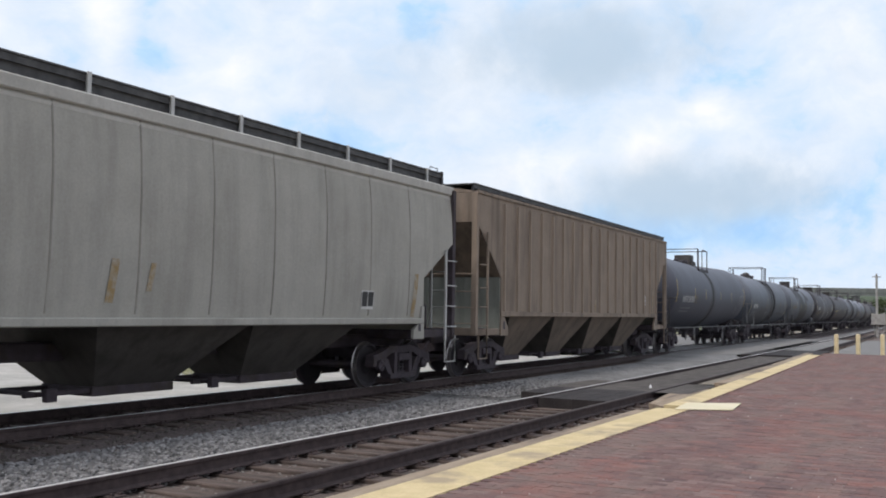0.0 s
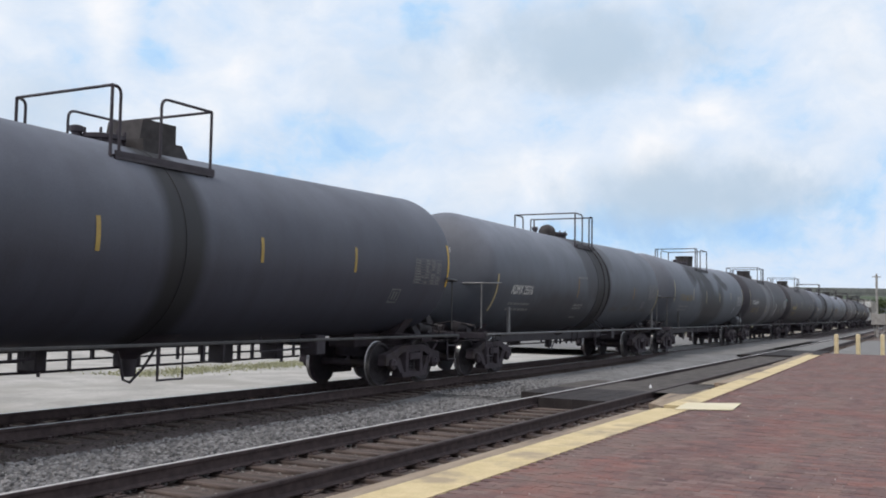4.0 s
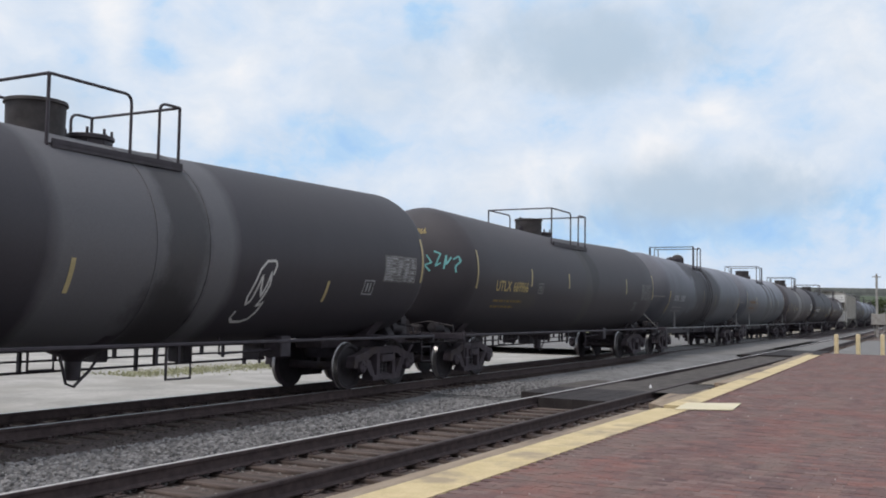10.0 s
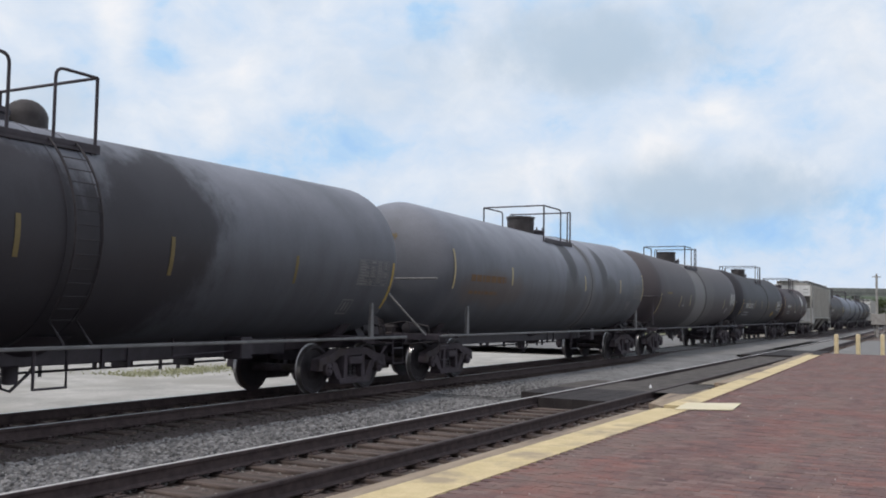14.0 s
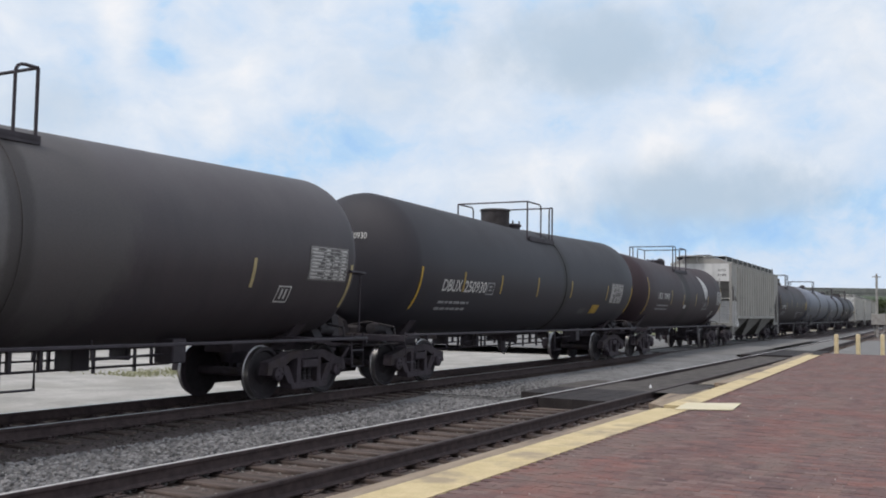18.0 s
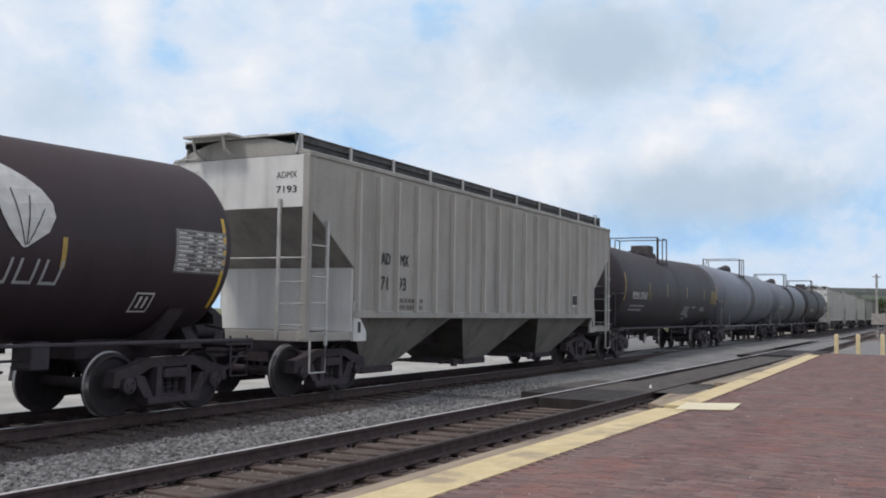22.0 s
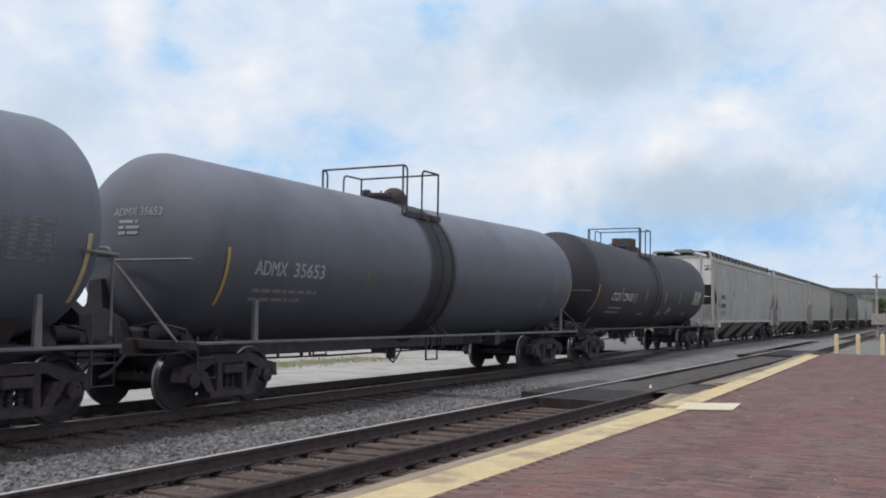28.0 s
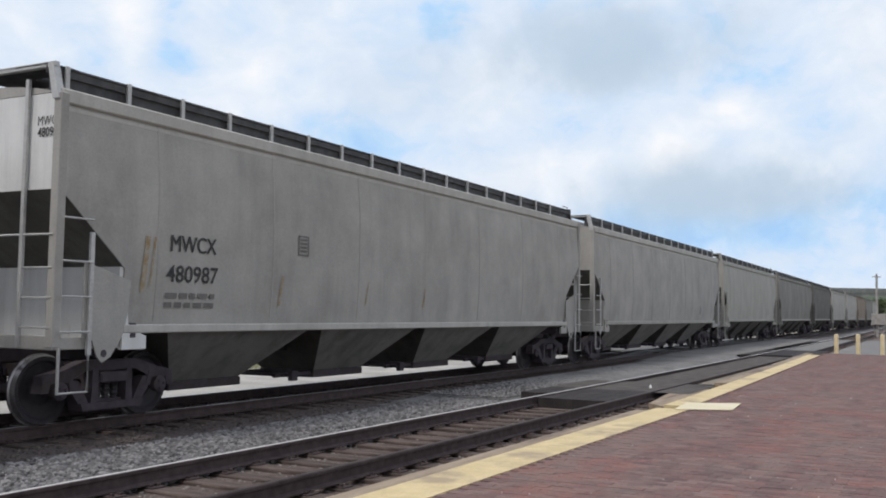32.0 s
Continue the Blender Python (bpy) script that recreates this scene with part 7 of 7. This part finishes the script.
                for (ya, za), (yb, zb) in zip(zig, zig[1:]):
                    for i0 in range(3):
                        p0, p1 = [(ya + (yb - ya) * f, za + (zb - za) * f) for f in (i0 / 3, (i0 + 1) / 3)]
                        ln = math.hypot(p1[0] - p0[0], p1[1] - p0[1]) + 1e-6
                        ny, nz = -(p1[1] - p0[1]) / ln * q, (p1[0] - p0[0]) / ln * q
                        n0 = len(pts)
                        pts += [(head(y, z), y, z) for y, z in ((p0[0] + ny, p0[1] + nz), (p0[0] - ny, p0[1] - nz), (p1[0] - ny, p1[1] - nz), (p1[0] + ny, p1[1] + nz))]
                        faces.append([n0, n0 + 1, n0 + 2, n0 + 3])
                me = bpy.data.meshes.new("graffiti")
                me.from_pydata(pts, [], faces)
                me.materials.append(M["teal"])
                part("graffiti", me, car, "teal sprayed scrawl on the tank head")
                u -= w + 0.055


emblem_marks()


# ---------------------------------------------------------------- far things
def build_bollards():
    def draw(bm):
        lathe(bm, [(-0.05, 0.085), (0.02, 0.085), (0.88, 0.085)] + [(0.88 + 0.06 * math.sin(a), 0.085 * math.cos(a) + 0.002) for a in (0.4, 0.8, 1.2, 1.5)], "z", seg=16)
    me = cached("bollard", "bollard", M["bollard"], draw)
    for x, y in ((41.3, 4.43), (42.1, 3.70), (43.0, 2.86)):
        ob = new("bollard", me)
        ob.matrix_basis = pose(x, y, -0.02)
        tagged(ob, "faded yellow steel bollard at the platform end", "bollard", group="bollards at the platform end")


def build_pole():
    x, y = 95.0, 6.75
    root = tagged(new("utility_pole"), "grey steel pole with a control cabinet at the crossing", "pole")
    root.matrix_basis = pose(x, y, -0.30)
    made("shaft", M["pole"], lambda bm: lathe(bm, [(0, 0.13), (0.3, 0.12), (5.75, 0.09), (5.8, 0.05)], "z", seg=12), root)
    made("crossarm", M["pole"], lambda bm: (box(bm, -0.06, 0.06, -0.35, 0.35, 5.55, 5.63, 0.01), lathe(bm, [(5.8, 0.05), (5.9, 0.05)], "z", seg=8)), root)
    made("cabinet", M["pole"], lambda bm: box(bm, -0.35, 0.35, -0.75, 0.45, 1.25, 2.25, 0.03), root, "grey metal control cabinet")
    made("bracket", M["pole"], lambda bm: (tube(bm, [(0, -0.6, 1.2), (0, -0.6, 0.6), (0, 0.0, 0.25)], 0.05), tube(bm, [(0, 0.3, 1.2), (0, 0.2, 0.3)], 0.04)), root)


def build_tree(x, y, h, seed):
    rng = random.Random(seed)
    root = tagged(new("tree"), "dark green broadleaf tree far along the line", "tree", group="far trees")
    root.matrix_basis = pose(x, y, -0.44)

    def trunk(bm):
        tube(bm, [(0, 0, 0), (0.1, 0, h * 0.25), (0, 0.1, h * 0.6)], h * 0.022, 7)
        for k in range(5):
            a = 6.283 * k / 5
            tube(bm, [(0, 0, h * (0.25 + 0.05 * k)), (h * 0.22 * math.cos(a), h * 0.22 * math.sin(a), h * (0.5 + 0.06 * k))], h * 0.01, 5)
    made("trunk", M["bark"], trunk, root)
    n = 900
    g = np.random.default_rng(seed)
    lobes = [(rng.uniform(-0.25, 0.25) * h, rng.uniform(-0.25, 0.25) * h, rng.uniform(0.4, 0.85) * h, rng.uniform(0.13, 0.24) * h) for _ in range(9)]
    pts, faces = [], []
    for i in range(n):
        lx, ly, lz, lr = lobes[i % len(lobes)]
        d = g.normal(size=3)
        d /= np.linalg.norm(d)
        c = np.array((lx, ly, lz)) + d * lr * g.uniform(0.6, 1.05)
        u = g.normal(size=3)
        u /= np.linalg.norm(u)
        w = np.cross(u, d)
        s = h * 0.035
        pts += [c - u * s, c + w * s * 0.7, c + u * s, c - w * s * 0.7]
        faces.append([4 * i, 4 * i + 1, 4 * i + 2, 4 * i + 3])
    me = bpy.data.meshes.new("crown")
    me.from_pydata([tuple(p) for p in pts], [], faces)
    me.materials.append(M["leaf"])
    part("crown", me, root)


def build_far():
    """A road bridge over the line, a low ridge and trees behind it."""
    root = tagged(new("road_bridge"), "long concrete road bridge over the tracks far away", "bridge")
    made("deck", M["bridge"], lambda bm: prism(bm, [(-1.2, 0), (1.2, 0), (1.2, 1.4), (-1.2, 1.4)], "x", -110, 90), root)
    made("parapet", M["bridge"], lambda bm: box(bm, -110, 90, -1.35, -1.2, 0.9, 2.3), root)
    for k in range(6):
        made("pier", M["bridge"], lambda bm: box(bm, -75 + 28 * k, -73 + 28 * k, -0.9, 0.9, -9.0, 0.0), root)
    root.matrix_basis = pose(300, 62, 8.2, 0, 0, -62)

    def ridge(bm):
        last = None
        rng = random.Random(4)
        for i in range(29):
            a = radians(-40 + 2.4 * i)
            h = 24 + 5 * math.sin(i * 0.7) + rng.uniform(-2, 2)
            ring = [bm.verts.new((r * math.cos(a), r * math.sin(a), z)) for r, z in ((900, -1), (1000, h * 0.7), (1150, h), (1500, h * 0.8))]
            if last:
                for k in range(3):
                    bm.faces.new((last[k], last[k + 1], ring[k + 1], ring[k]))
            last = ring
        bmesh.ops.recalc_face_normals(bm, faces=bm.faces)
    made("backdrop_ridge", M["leaf"], ridge, label="low wooded ridge on the horizon", kind="structure", category="ridge", smooth=60)
    for k, (x, y, h) in enumerate(((205, 14.0, 6.0), (240, 10, 6), (262, 2, 7), (300, -4, 8), (270, 22, 6))):
        build_tree(x, y, h, 20 + k)


def build_grass():
    rng = np.random.default_rng(9)
    n = 5000
    x = 19 + 14 * rng.random(n)
    y = 20.5 + 1.3 * rng.normal(size=n) * 0.5
    pts, faces = [], []
    for i in range(n):
        h, a = rng.uniform(0.02, 0.08), rng.uniform(0, 6.283)
        c, s = math.cos(a) * 0.03, math.sin(a) * 0.03
        pts += [(x[i] - c, y[i] - s, -0.335), (x[i] + c, y[i] + s, -0.335), (x[i] + rng.uniform(-0.04, 0.04), y[i] + rng.uniform(-0.04, 0.04), -0.335 + h)]
        faces.append([3 * i, 3 * i + 1, 3 * i + 2])
    me = bpy.data.meshes.new("grass")
    me.from_pydata(pts, [], faces)
    me.materials.append(M["grass"])
    tagged(new("grass", me), "thin strip of dry green grass on the lot", "grass", kind="stuff")


def build_sky():
    def draw(bm):
        rows = []
        for j in range(15):
            el = radians(-1.5 + 60 * j / 14)
            rows.append([bm.verts.new((2600 * math.cos(el) * math.cos(radians(a)), 2600 * math.cos(el) * math.sin(radians(a)), 2600 * math.sin(el))) for a in range(-60, 121, 6)])
        for r0, r1 in zip(rows, rows[1:]):
            for k in range(len(r0) - 1):
                bm.faces.new((r0[k], r0[k + 1], r1[k + 1], r1[k]))
    return made("backdrop_sky", M["clouds"], draw, label="bright cloudy sky with patches of blue", kind="structure", category="sky", smooth=180)


def build_marker():
    root = made("marker_cone", M["white"], lambda bm: lathe(bm, [(0, 0.07), (0.01, 0.07), (0.012, 0.055), (0.12, 0.012), (0.125, 0.004)], "z", seg=14), label="small white marker cone beside the siding rail", category="marker")
    root.matrix_basis = pose(20.85, 6.05, -0.022) @ Matrix.Scale(0.6, 4)


build_bollards()
build_marker()
build_pole()
build_far()
build_grass()
SKY = build_sky()
build_platform()


# ---------------------------------------------------------------- what moves
def motions():
    # the clouds drift slowly
    walk(SKY, [(0.0, pose(0, 0, 0, 0, 0, 0.6)), (32.0, pose(0, 0, 0, 0, 0, -0.7))])
    # the cars follow the track
    for car, s0 in TRAIN:
        rows = []
        for k in range(0, 65):
            t = k / 2
            x, y, th = track_point(s0 - advance(t))
            rows.append((t, pose(x, y, 0, 0, 0, math.degrees(th))))
        walk(car, rows)
    # wheels roll while their car is near
    for wheel, ax, number in SPINNING:
        s0 = TRAIN[number][1]
        times = [k / 15 for k in range(0, 481)]
        near = [t for t in times if -28 < s0 - advance(t) < 62]
        if not near:
            near = [0.0]
        ts = sorted({0.0, 32.0, *near})
        a0 = advance(near[0])
        rows = []
        for t in ts:
            a = (min(max(advance(t), a0), advance(near[-1])) - a0) / WHEEL_R
            rows.append((t, Matrix.Translation((ax, 0, WHEEL_R)) @ Matrix.Rotation(-a, 4, "Y")))
        walk(wheel, rows)


motions()
